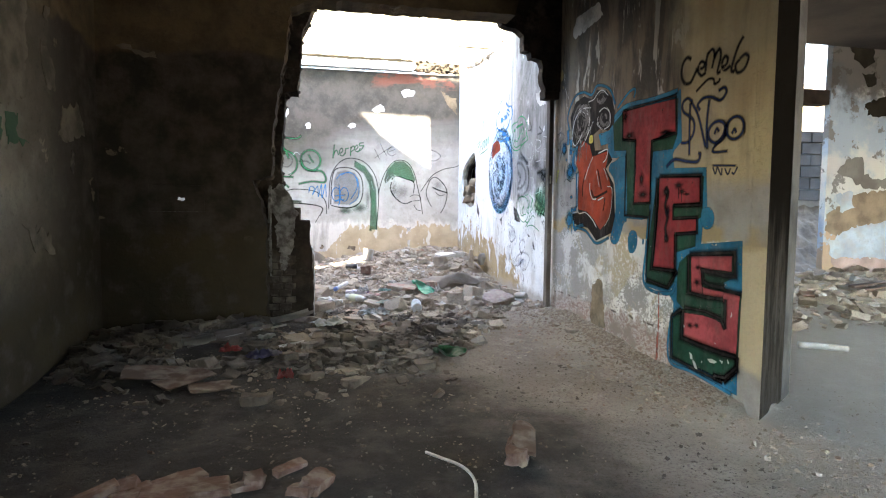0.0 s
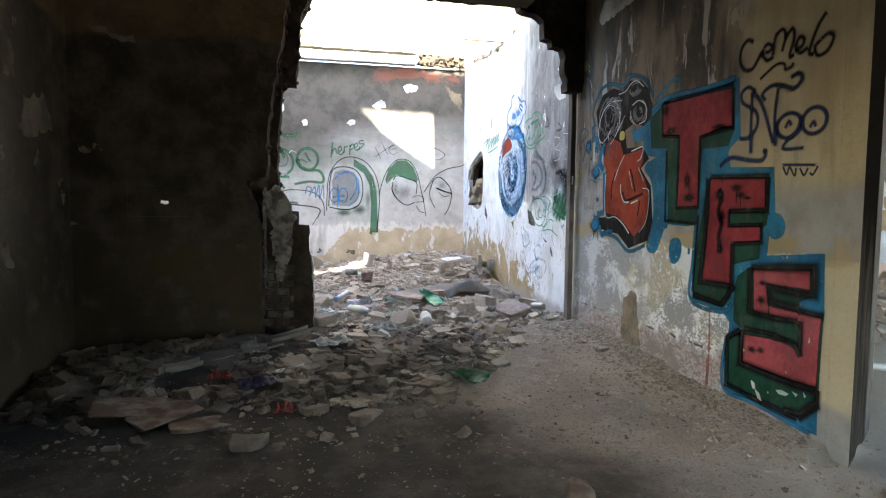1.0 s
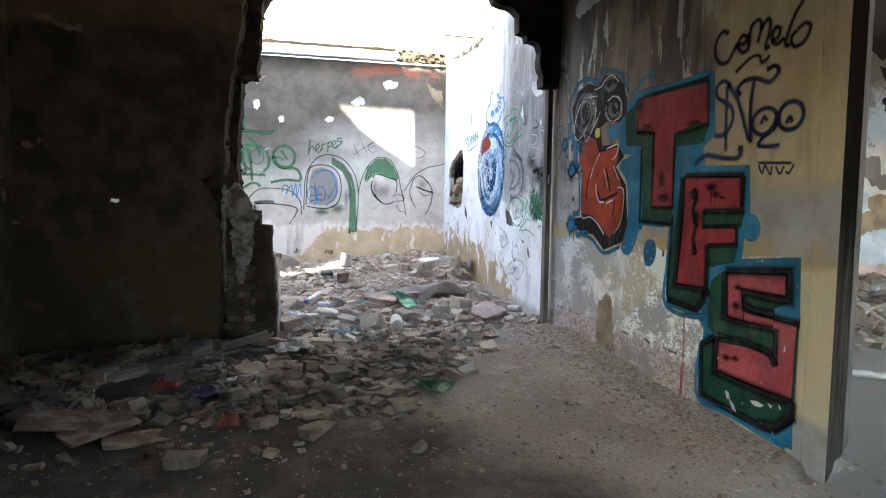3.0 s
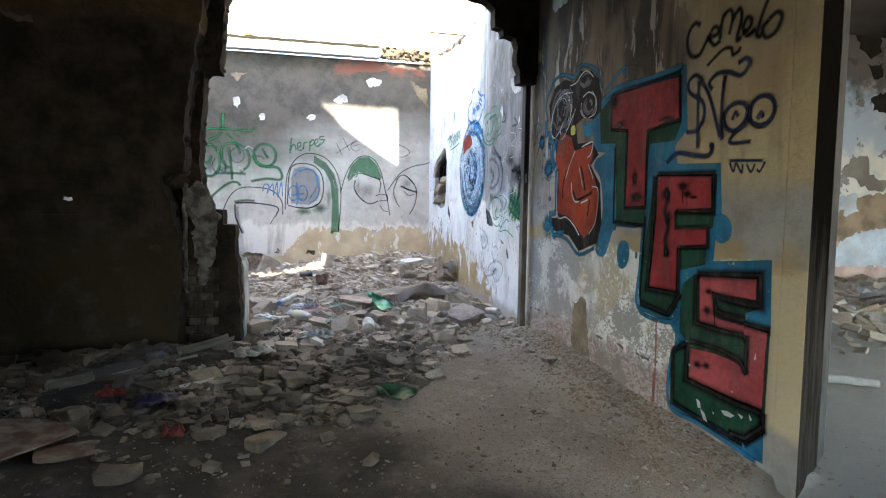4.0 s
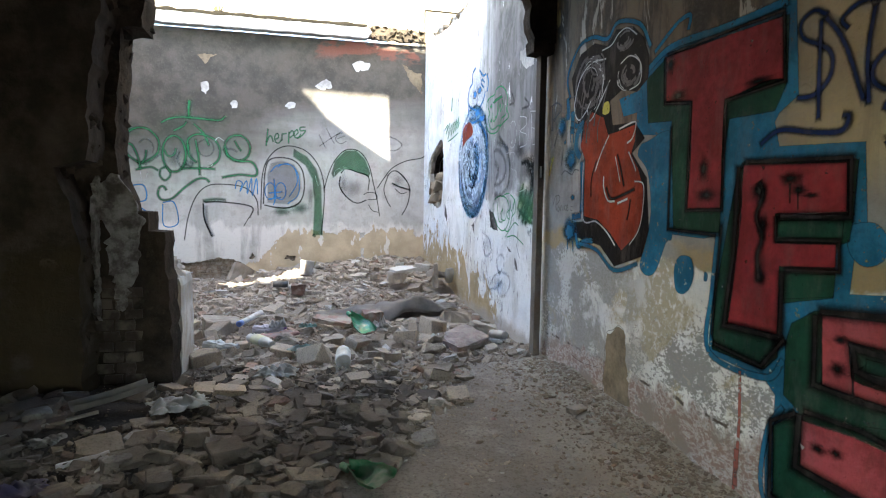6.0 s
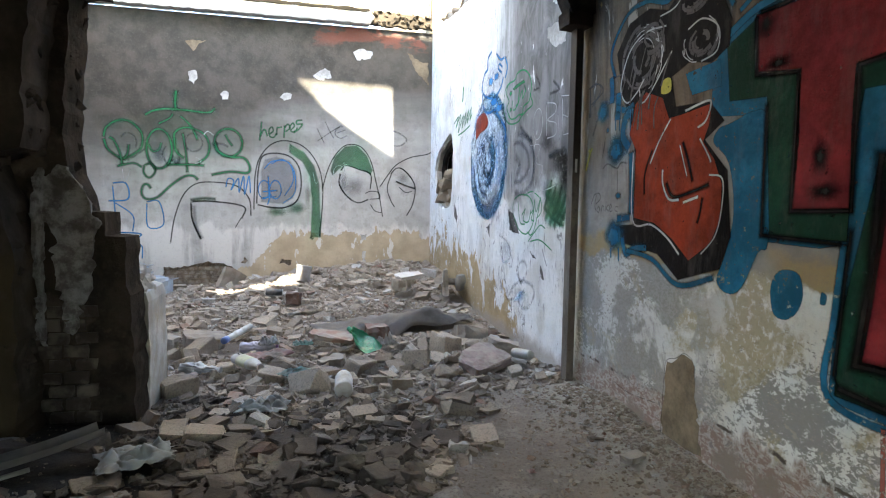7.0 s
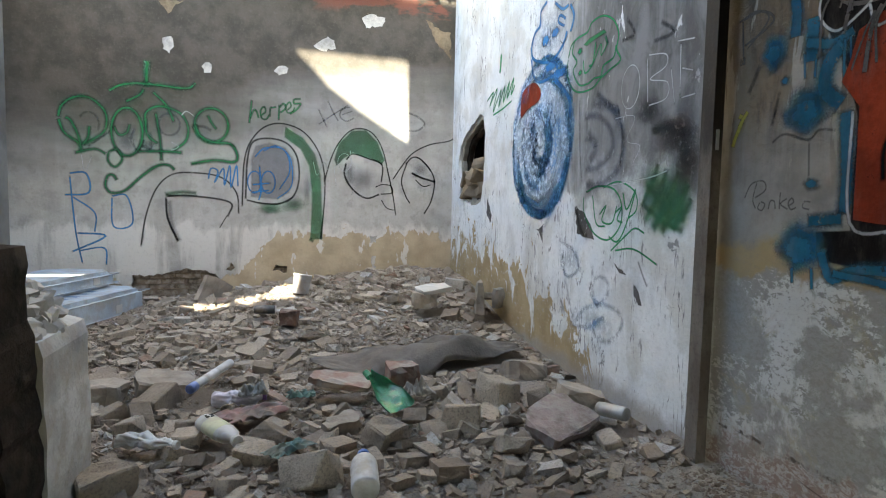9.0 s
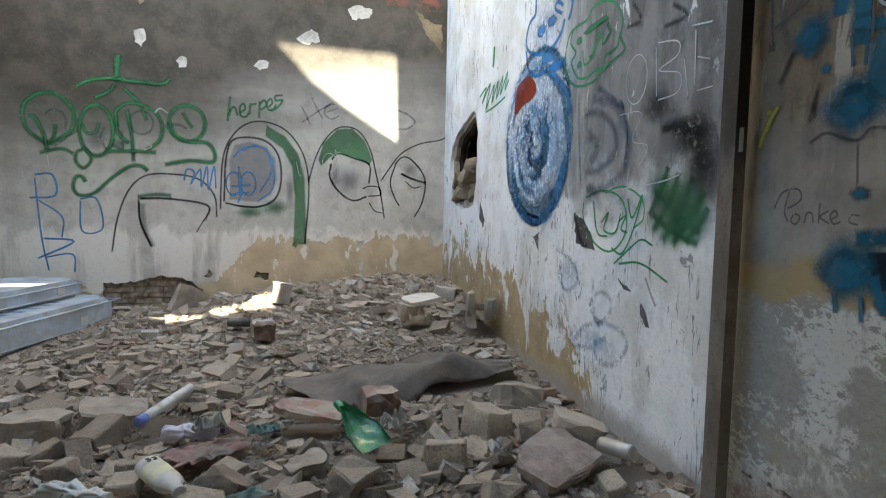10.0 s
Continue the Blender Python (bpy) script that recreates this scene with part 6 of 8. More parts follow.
art = Paint(wall_right, "plaster_patch", "beige bare patch where the whitewash fell off", "R", P_BEIGE, 1)
art.fill([(4.415, -0.022), (4.405, 0.307), (4.39, 0.391), (4.318, 0.421), (4.263, 0.456), (4.206, 0.444), (4.165, 0.25), (4.12, 0.043)], rough=0.013)
art.done()

art = Paint(wall_right, "crack", "dark crack along the edge of loose plaster", "R", P_CHAR, 2)
art.line(0.007, [(4.415, -0.022), (4.405, 0.307), (4.39, 0.396), (4.318, 0.426), (4.263, 0.46), (4.2, 0.446)])
art.line(0.006, [(4.861, 0.16), (4.697, 0.144), (4.437, 0.171)])
art.done()

art = Paint(wall_right, "paint_flake", "grey bare plaster where paint has flaked", "R", P_GREY, 1)
art.fill([(6.624, 1.091), (6.531, 1.067), (6.393, 0.958), (6.36, 0.893), (6.444, 0.898), (6.594, 0.924)], rough=0.013)
art.fill([(5.933, 0.697), (5.878, 0.661), (5.846, 0.593), (5.882, 0.592), (5.928, 0.638)], rough=0.013)
art.fill([(7.241, 0.921), (7.103, 0.967), (7.11, 0.826), (7.165, 0.883)], rough=0.013)
art.fill([(6.14, 0.79), (6.049, 0.759), (6.002, 0.734), (6.076, 0.734)], rough=0.013)
art.fill([(8.395, 1.157), (8.252, 1.004), (8.308, 0.925), (8.416, 1.026)], rough=0.013)
art.done()

art = Paint(wall_right, "plaster_chip", "white patch of filler on the dark plaster", "R", P_CHIP, 1)
art.fill([(5.919, 2.355), (5.758, 2.354), (5.603, 2.299), (5.609, 2.184), (5.774, 2.187), (5.915, 2.288)], rough=0.013)
art.fill([(5.846, 2.506), (5.722, 2.618), (5.752, 2.472)], rough=0.013)
art.fill([(4.943, 2.745), (4.872, 2.856), (4.408, 2.86), (4.315, 2.712), (4.564, 2.698), (4.887, 2.666)], rough=0.013)
art.done()

art = Paint(wall_back, "plaster_chip", "white chip of bared plaster", "B", P_CHIP, 1)
art.fill([(-0.291, 2.673), (-0.206, 2.696), (-0.183, 2.593), (-0.228, 2.52), (-0.287, 2.568)], rough=0.013)
art.fill([(0.766, 2.425), (0.82, 2.485), (0.918, 2.47), (0.902, 2.413), (0.821, 2.385)], rough=0.013)
art.fill([(1.166, 2.715), (1.316, 2.825), (1.384, 2.792), (1.402, 2.703), (1.261, 2.668)], rough=0.013)
art.fill([(1.668, 3.046), (1.743, 3.093), (1.919, 3.071), (1.891, 2.977), (1.716, 2.948)], rough=0.013)
art.fill([(0.068, 2.422), (0.109, 2.469), (0.17, 2.447), (0.16, 2.365), (0.093, 2.36)], rough=0.013)
art.fill([(1.775, 0.736), (1.866, 0.737), (1.855, 0.653), (1.789, 0.652)], rough=0.013)
art.fill([(1.809, 0.513), (1.857, 0.513), (1.841, 0.349), (1.799, 0.361)], rough=0.013)
art.done()

art = Paint(wall_back, "plaster_chip", "ochre patch of old plaster", "B", P_BEIGE, 1)
art.fill([(2.357, 3.099), (2.525, 2.998), (2.65, 2.981), (2.651, 2.684), (2.498, 2.848)], rough=0.013)
art.fill([(-0.324, 3.029), (-0.075, 3.055), (-0.18, 2.978), (-0.233, 2.908), (-0.273, 2.969)], rough=0.013)
art.done()

art = Paint(wall_back, "graffiti_tag", "green spray-can tag of loops under an arrow", "B", P_LEAF, 2)
art.line(0.085, [(-0.426, 2.45), (-0.437, 2.317), (-0.439, 2.18)])
art.line(0.06, [(-0.782, 2.123), (-0.686, 2.183), (-0.541, 2.214), (-0.321, 2.21), (-0.071, 2.196), (0.021, 2.257)])
art.line(0.055, [(-0.459, 2.168), (-0.509, 2.101), (-0.64, 2.028)])
art.line(0.05, [(-0.395, 2.151), (-0.263, 2.022), (-0.185, 1.844)])
art.line(0.06, [(-1.222, 1.845), (-1.192, 1.96), (-1.089, 2.044), (-0.958, 2.053), (-0.847, 1.972), (-0.801, 1.871), (-0.823, 1.738), (-0.919, 1.654), (-1.014, 1.596)])
art.line(0.06, [(-1.222, 1.845), (-1.179, 1.718), (-1.074, 1.63), (-1.014, 1.607), (-0.966, 1.678), (-0.954, 1.788)])
art.line(0.06, [(-1.167, 1.858), (-1.112, 1.82), (-1.05, 1.673), (-1.025, 1.522)])
art.line(0.05, [(-1.1, 1.514), (-0.911, 1.559), (-0.808, 1.512)])
art.ring(0.06, -0.621, 1.739, 0.141, 0.234)
art.line(0.045, [(-0.74, 1.795), (-0.694, 1.708), (-0.621, 1.733), (-0.595, 1.82)])
art.line(0.05, [(-0.711, 1.569), (-0.783, 1.534), (-0.794, 1.448), (-0.733, 1.392), (-0.669, 1.47), (-0.711, 1.569)])
art.line(0.055, [(-0.363, 1.962), (-0.322, 1.685), (-0.31, 1.448)])
art.line(0.055, [(-0.445, 1.775), (-0.453, 1.919), (-0.373, 1.993), (-0.264, 2.0), (-0.124, 1.939), (-0.059, 1.808), (-0.086, 1.67), (-0.203, 1.572)])
art.line(0.05, [(-0.453, 1.892), (-0.436, 1.722), (-0.338, 1.63)])
art.line(0.055, [(-0.551, 1.55), (-0.304, 1.562), (-0.102, 1.555)])
art.ring(0.06, 0.162, 1.842, 0.161, 0.17)
art.line(0.05, [(0.121, 1.949), (0.172, 1.854), (0.213, 1.801)])
art.line(0.06, [(0.002, 1.855), (0.053, 1.732), (0.181, 1.673), (0.338, 1.664), (0.407, 1.567), (0.38, 1.482), (0.18, 1.491), (-0.057, 1.442)])
art.line(0.055, [(-0.716, 1.259), (-0.754, 1.312), (-0.802, 1.299), (-0.823, 1.208), (-0.776, 1.14), (-0.654, 1.159), (-0.505, 1.299), (-0.355, 1.413), (-0.25, 1.428), (-0.185, 1.377)])
art.done()

art = Paint(wall_back, "graffiti_line", "grey-blue spray strokes under the green tag", "B", P_SLATE, 1)
art.line(0.035, [(-1.046, 1.855), (-0.98, 1.912), (-0.905, 1.89), (-0.869, 1.814), (-0.884, 1.729)])
art.ring(0.035, -0.236, 1.83, 0.1, 0.108)
art.line(0.045, [(-0.034, 1.809), (0.079, 1.827), (0.166, 1.788)])
art.line(0.035, [(-0.547, 1.78), (-0.583, 1.682), (-0.526, 1.557), (-0.466, 1.678)])
art.line(0.05, [(-0.516, 1.621), (-0.403, 1.584), (-0.415, 1.761)])
art.line(0.03, [(-0.982, 1.572), (-0.814, 1.701), (-0.765, 1.757)])
art.blot(-0.622, 1.669, 0.116, 0.17)
art.blot(-0.437, 1.625, 0.099, 0.065)
art.done()

art = Paint(wall_back, "graffiti_word", "green handwritten word herpes", "B", P_LEAF, 2)
art.line(0.035, [(0.553, 2.128), (0.54, 2.002), (0.526, 1.876)])
art.line(0.03, [(0.533, 1.932), (0.573, 2.018), (0.6, 2.005), (0.621, 1.936)])
art.line(0.028, [(0.641, 1.965), (0.689, 2.01), (0.675, 2.058), (0.641, 2.021), (0.648, 1.945), (0.695, 1.933), (0.73, 1.984)])
art.line(0.028, [(0.73, 1.956), (0.737, 2.047), (0.757, 2.055), (0.798, 2.064)])
art.line(0.03, [(0.826, 2.101), (0.819, 1.917)])
art.line(0.028, [(0.826, 2.058), (0.867, 2.103), (0.888, 2.055), (0.832, 2.003)])
art.line(0.026, [(0.901, 2.034), (0.943, 2.078), (0.929, 2.12), (0.894, 2.076), (0.908, 2.013), (0.957, 2.023), (0.984, 2.073)])
art.line(0.03, [(1.047, 2.161), (0.977, 2.151), (0.977, 2.108), (1.04, 2.112), (1.005, 2.053), (0.929, 1.993)])
art.done()

art = Paint(wall_back, "graffiti_word", "blue-black handwritten letters H E", "B", P_INK, 2)
art.line(0.022, [(1.222, 2.071), (1.265, 1.981), (1.315, 1.883)])
art.line(0.022, [(1.321, 2.162), (1.371, 2.057), (1.436, 1.945)])
art.line(0.02, [(1.216, 1.9), (1.371, 2.014), (1.542, 2.13)])
art.line(0.022, [(1.557, 2.109), (1.471, 2.076), (1.45, 2.004), (1.515, 1.956), (1.601, 1.996)])
art.line(0.018, [(1.464, 2.019), (1.586, 2.068)])
art.line(0.03, [(2.188, 2.082), (2.294, 2.043), (2.371, 1.973), (2.296, 1.896), (2.191, 1.891)])
art.done()

art = Paint(wall_back, "graffiti_shape", "thin green sprayed band and cap inside the arches", "B", P_WASHGREEN, 1)
art.fill([(0.881, 1.878), (1.075, 1.773), (1.203, 1.606), (1.267, 1.37), (1.284, 0.68), (1.134, 0.679), (1.147, 1.187), (1.118, 1.46), (1.034, 1.628), (0.867, 1.75)], soft=0.03)
art.fill([(1.381, 1.54), (1.43, 1.715), (1.573, 1.865), (1.732, 1.879), (1.865, 1.753), (1.941, 1.558), (1.905, 1.498), (1.794, 1.553), (1.589, 1.619), (1.503, 1.558), (1.417, 1.469)], soft=0.02)
art.blot(0.728, 1.006, 0.179, 0.086)
art.blot(0.972, 1.054, 0.168, 0.116)
art.line(0.06, [(-0.294, 1.132), (-0.131, 1.159), (0.022, 1.152)])
art.line(0.05, [(1.134, 0.693), (1.184, 0.664)])
art.done()

art = Paint(wall_back, "graffiti_line", "black sprayed arched outlines", "B", P_SOOTLINE, 2)
art.line(0.022, [(0.455, 1.016), (0.462, 1.242), (0.477, 1.489), (0.532, 1.681), (0.661, 1.84), (0.832, 1.897), (1.04, 1.842), (1.188, 1.691), (1.274, 1.479), (1.296, 1.19), (1.256, 0.665)])
art.line(0.026, [(0.489, 1.095), (0.496, 1.279), (0.511, 1.525), (0.566, 1.696), (0.729, 1.737), (0.901, 1.695), (1.006, 1.556), (1.027, 1.328), (0.971, 1.147), (0.832, 1.065), (0.66, 1.062), (0.489, 1.095)])
art.line(0.02, [(1.289, 1.306), (1.359, 1.554), (1.444, 1.73), (1.573, 1.865), (1.725, 1.879), (1.835, 1.803), (1.918, 1.646), (1.972, 1.427), (2.027, 1.191), (2.067, 0.946)])
art.line(0.022, [(1.517, 1.544), (1.589, 1.612), (1.757, 1.567), (1.905, 1.506), (1.899, 1.307)])
art.line(0.026, [(1.517, 1.515), (1.504, 1.377), (1.592, 1.233), (1.738, 1.141), (1.886, 1.188)])
art.line(0.016, [(1.833, 1.261), (1.907, 1.292), (2.004, 1.28), (2.019, 1.206), (1.886, 1.188)])
art.line(0.016, [(1.901, 1.129), (1.961, 1.041), (2.059, 1.013)])
art.line(0.02, [(2.018, 1.339), (2.128, 1.505), (2.239, 1.642), (2.427, 1.746), (2.657, 1.799), (2.74, 1.87)])
art.line(0.022, [(2.165, 1.521), (2.24, 1.598), (2.331, 1.586), (2.455, 1.455), (2.495, 1.322), (2.46, 1.125), (2.378, 0.973)])
art.line(0.02, [(2.18, 1.536), (2.123, 1.342), (2.17, 1.179), (2.224, 1.091)])
art.line(0.03, [(2.227, 1.434), (2.356, 1.378), (2.51, 1.337)])
art.line(0.016, [(2.273, 1.361), (2.365, 1.288), (2.457, 1.306)])
art.line(0.022, [(-0.515, 0.591), (-0.461, 0.92), (-0.358, 1.196), (-0.206, 1.337), (0.024, 1.357), (0.258, 1.316), (0.4, 1.163), (0.421, 0.938)])
art.line(0.028, [(-0.274, 1.116), (-0.029, 1.123), (0.336, 1.066), (0.309, 0.907)])
art.line(0.028, [(-0.274, 1.116), (-0.261, 0.897), (-0.162, 0.648)])
art.line(0.016, [(0.309, 0.936), (0.229, 0.793)])
art.done()

art = Paint(wall_back, "graffiti_shape", "thin blue-grey sprayed filling inside the arched outlines", "B", P_GREYWASH, 1)
art.fill([(0.53, 1.117), (0.531, 1.526), (0.579, 1.668), (0.729, 1.709), (0.895, 1.666), (0.985, 1.541), (0.999, 1.327), (0.936, 1.168), (0.811, 1.094)], soft=0.03)
art.blot(1.112, 1.222, 0.056, 0.217)
art.blot(1.686, 1.345, 0.19, 0.19)
art.line(0.07, [(-0.244, 1.09), (-0.226, 0.842), (-0.147, 0.649)])
art.blot(1.554, 1.415, 0.073, 0.19)
art.blot(2.332, 1.474, 0.136, 0.119)
art.done()

art = Paint(wall_back, "graffiti_line", "pale blue loops inside an arched outline", "B", P_BLUE, 3)
art.ring(0.016, 0.578, 1.281, 0.068, 0.113)
art.ring(0.016, 0.715, 1.284, 0.069, 0.114)
art.line(0.018, [(0.626, 1.459), (0.646, 1.211), (0.618, 1.09)])
art.line(0.018, [(0.537, 1.173), (0.729, 1.199)])
art.line(0.014, [(0.661, 1.601), (0.798, 1.662), (0.936, 1.54), (0.95, 1.254), (0.797, 1.108)])
art.done()

art = Paint(wall_back, "graffiti_line", "blue and white scribbles", "B", P_BLUE, 3)
art.line(0.016, [(0.578, 1.536), (0.686, 1.637), (0.877, 1.623), (0.933, 1.409), (0.823, 1.204)])
art.line(0.025, [(0.632, 1.397), (0.642, 1.17)])
art.line(0.02, [(0.55, 1.253), (0.741, 1.276)])
art.line(0.018, [(0.127, 1.294), (0.154, 1.406), (0.221, 1.381), (0.189, 1.269), (0.274, 1.411), (0.284, 1.244), (0.337, 1.442), (0.347, 1.218), (0.401, 1.444), (0.416, 1.22)])
art.line(0.022, [(-1.142, 1.318), (-0.992, 1.319), (-0.972, 1.134), (-1.193, 1.106)])
art.line(0.018, [(-1.137, 1.318), (-1.093, 0.748), (-1.038, 0.426)])
art.line(0.018, [(-1.119, 1.093), (-0.923, 0.938), (-0.927, 0.739)])
art.line(0.022, [(-1.093, 0.737), (-0.832, 0.708), (-1.145, 0.544)])
art.line(0.018, [(-1.073, 0.561), (-0.844, 0.589), (-0.827, 0.415)])
art.line(0.018, [(-0.776, 1.102), (-0.631, 1.106), (-0.586, 0.836), (-0.757, 0.806), (-0.767, 1.102)])
art.done()

art = Paint(wall_back, "graffiti_line", "thin white scratched scribbles", "B", P_WHITE, 3)
art.line(0.008, [(1.168, 1.533), (1.214, 1.373), (1.282, 1.509), (1.328, 1.424)])
art.ring(0.008, 1.5, 1.518, 0.07, 0.094)
art.line(0.008, [(1.416, 1.252), (1.397, 1.456), (1.454, 1.499)])
art.line(0.008, [(1.557, 1.667), (1.582, 1.493)])
art.line(0.008, [(-0.227, 1.663), (-0.152, 1.612), (-0.228, 1.571)])
art.line(0.008, [(-1.03, 1.517), (-1.001, 1.334), (-0.936, 1.495)])
art.line(0.01, [(1.678, 1.349), (1.574, 1.168)])
art.line(0.012, [(-0.124, 1.923), (-0.073, 1.97), (0.003, 1.92)])
art.done()


# ---- rubble ----
def chunk(kind, seed):
    """A broken piece about 1 long: 0 brick end, 1 flat slab of plaster, 2 stone, 3 splinter."""
    rnd = random.Random(seed)
    bm = bmesh.new()
    sx, sy, sz = ((1, 0.62, 0.28), (1, 0.8, 0.18), (1, 0.78, 0.40), (1, 0.4, 0.15))[kind]
    pts = []
    for i in (-1, 1):
        for j in (-1, 1):
            for k in (-1, 1):
                jit = 0.07 if kind in (0,) else 0.2
                w = 1 - rnd.uniform(0, 0.35 if (kind != 0 or i == 1) else 0.04)
                pts.append((i * sx / 2 * w + rnd.uniform(-jit, jit) * sx * 0.3, j * sy / 2 * (1 - rnd.uniform(0, 0.25 if kind else 0.04)), k * sz / 2 * (1 - rnd.uniform(0, 0.15))))
    for _ in range((3, 5, 9, 4)[kind]):
        a = rnd.uniform(0, 2 * math.pi)
        r = rnd.uniform(0.75, 1.0)
        pts.append((math.cos(a) * sx / 2 * r, math.sin(a) * sy / 2 * r, rnd.choice((-1, 1)) * sz / 2 * rnd.uniform(0.3, 0.9)))
    vs = [bm.verts.new(p) for p in pts]
    bmesh.ops.convex_hull(bm, input=vs)
    for v in [v for v in bm.verts if not v.link_faces]:
        bm.verts.remove(v)
    bmesh.ops.recalc_face_normals(bm, faces=bm.faces[:])
    return bm


KINDS = (0, 1, 1, 2, 1, 0, 3, 1, 2)
CHUNKS = []
for seed in range(36):
    kind = KINDS[seed % 9]
    CHUNKS.append((kind, mesh_of(chunk(kind, seed + 40), "stone", M_STONE)))


def worn(seed):
    """A chunk with chipped edges and uneven faces."""
    bm = chunk(KINDS[seed % 9], seed + 40)
    bmesh.ops.dissolve_limit(bm, angle_limit=0.3, verts=bm.verts[:], edges=bm.edges[:])
    bmesh.ops.bevel(bm, geom=bm.edges[:], offset=0.028, segments=1, affect="EDGES")
    bmesh.ops.triangulate(bm, faces=bm.faces[:])
    return roughen(bm, 1, 0.045, seed)


ROUGH, ROUGH_DIM = ([mesh_of(worn(seed), "stone", m) for seed in range(36)] for m in (M_STONE, M_STONE_DIM))


def in_heap(x, y, loose=False):
    """How thickly rubble lies here, 0 to 1."""
    if y > 5.3:
        if not -1.6 < x < 2.66:
            return 0.0
        if y < 5.75 and x < 0.29:
            return 0.0
        return 0.5 if loose and y < 5.75 + 0.3 * noise.noise((x * 2, y * 2, 3)) else 1.0
    if x < X_L + 0.05 or x > 2.6:
        return 0.0
    wob = 0.25 * noise.noise((x * 2.1, y * 2.1, 8))
    edge_r = 1.15 + (y - 3.4) * 0.62 + wob             # its edge towards the trodden path
    edge_f = 3.35 + 0.12 * abs(x - 0.4) + wob          # its edge towards the camera
    if 4.7 < y < 5.3 and x < 0.25:
        return 0.0
    d = min(edge_r - x, y - edge_f)
    return max(0.0, min(1.0, d / 0.22)) * (0.45 if loose and y > 4.55 else 1.0)


rnd = random.Random(11)
KEEP = []            # places held by larger things: x, y, radius


def clear_of(x, y, r):
    return all((x - a) ** 2 + (y - b) ** 2 > (r * 0.45 + c) ** 2 for a, b, c in KEEP)


def spread(count, low, high, y0, y1, spacing, x0=-1.6, x1=2.66, flat=0.25):
    """Pieces of a size, dropped with some room between them."""
    made, grid, tries = [], {}, 0
    cell = high
    while len(made) < count and tries < count * 14:
        tries += 1
        x, y = rnd.uniform(x0, x1), rnd.uniform(y0, y1)
        s = low + (high - low) * rnd.random() ** 1.9
        if rnd.random() > in_heap(x, y, low > 0.03) or not clear_of(x, y, s):
            continue
        key = (int(x / cell), int(y / cell))
        near = [q for i in (-1, 0, 1) for j in (-1, 0, 1) for q in grid.get((key[0] + i, key[1] + j), ())]
        if any((x - a) ** 2 + (y - b) ** 2 < (spacing * (s + c) / 2) ** 2 for a, b, c in near):
            continue
        if x + s * 0.5 > X_R or (y > 5.3 and y + s * 0.5 > Y_B):
            continue
        grid.setdefault(key, []).append((x, y, s))
        tilt = rnd.gauss(0, flat), rnd.gauss(0, flat)
        made.append((x, y, s, tilt, rnd.uniform(0, 2 * math.pi), rnd.randrange(len(CHUNKS)), rnd.uniform(0.8, 1.25)))
    return made


HEIGHT = {0: 0.28, 1: 0.18, 2: 0.40, 3: 0.15}


def chunk_matrix(q, lift):
    x, y, s, (ta, tb), turn, which, squash = q
    h = HEIGHT[CHUNKS[which][0]] * s * squash
    return Matrix.LocRotScale((x, y, ground_z(x, y) + h * lift), Euler((ta, tb, turn)), (s, s, s * squash))


def joined(name, pieces, lift, mat, shapes=None):
    """Many small pieces in one mesh."""
    vs, fs, base = [], [], 0
    cache = {}
    for q in pieces:
        if q[5] not in cache:
            m = shapes[q[5]] if shapes else CHUNKS[q[5]][1]
            cache[q[5]] = (np.array([v.co for v in m.vertices]), [tuple(p.vertices) for p in m.polygons])
        co, polys = cache[q[5]]
        mat4 = np.array(chunk_matrix(q, lift))
        vs.append(co @ mat4[:3, :3].T + mat4[:3, 3])
        fs += [tuple(i + base for i in p) for p in polys]
        base += len(co)
    m = bpy.data.meshes.new(name)
    m.from_pydata(np.concatenate(vs).tolist(), [], fs)
    m.materials.append(mat)
    return m


# ---- loose things ----
M_MATTRESS = plain("grey_blue_ticking", (0.42, 0.47, 0.51), 0.85, 0.35, 14, bump=0.6, dust=0.6)
M_MATMARK = plain("blue_print", (0.12, 0.22, 0.36), 0.85, 0.3, 12, dust=0.4)
M_WHITE_PL = plain("white_plastic", (0.56, 0.55, 0.53), 0.5, 0.35, 16, spec=0.35, dust=0.85)
M_BLUE_PL = plain("blue_plastic", (0.06, 0.14, 0.42), 0.4, 0.15, 10, spec=0.5, dust=0.2)
M_YELLOW_PL = plain("pale_yellow_label", (0.58, 0.58, 0.38), 0.55, 0.3, 16, dust=0.6)
M_INK = plain("black_ink", (0.03, 0.03, 0.03), 0.6, 0.1, 14)
M_LILAC = plain("lilac_plastic", (0.50, 0.46, 0.52), 0.45, 0.2, 14, spec=0.5, dust=0.5)
M_PURPLE = plain("purple_cap_plastic", (0.16, 0.07, 0.22), 0.45, 0.2, 14, spec=0.5, dust=0.2)
M_REDCLOTH = plain("dusty_red_plastic", (0.48, 0.29, 0.26), 0.6, 0.35, 14, dust=0.75)
M_REDBRICK = plain("red_brick", (0.29, 0.18, 0.14), 0.92, 0.3, 16, bump=0.8, dust=0.85)
M_REDSCRAP = plain("bright_red_plastic", (0.28, 0.03, 0.028), 0.5, 0.3, 14, dust=0.2)
M_TEAL = plain("faded_teal_plastic", (0.20, 0.33, 0.29), 0.6, 0.25, 14, dust=0.7)
M_CARPET = plain("dusty_brown_carpet", (0.29, 0.25, 0.215), 0.98, 0.3, 20, bump=1.0, dust=0.4)
M_SLAB = plain("broken_concrete", (0.36, 0.30, 0.24), 0.95, 0.5, 20, bump=1.0, dust=0.5)
M_PINKSLAB = plain("pink_grey_plaster", (0.36, 0.27, 0.235), 0.95, 0.5, 30, bump=1.0, dust=0.6)
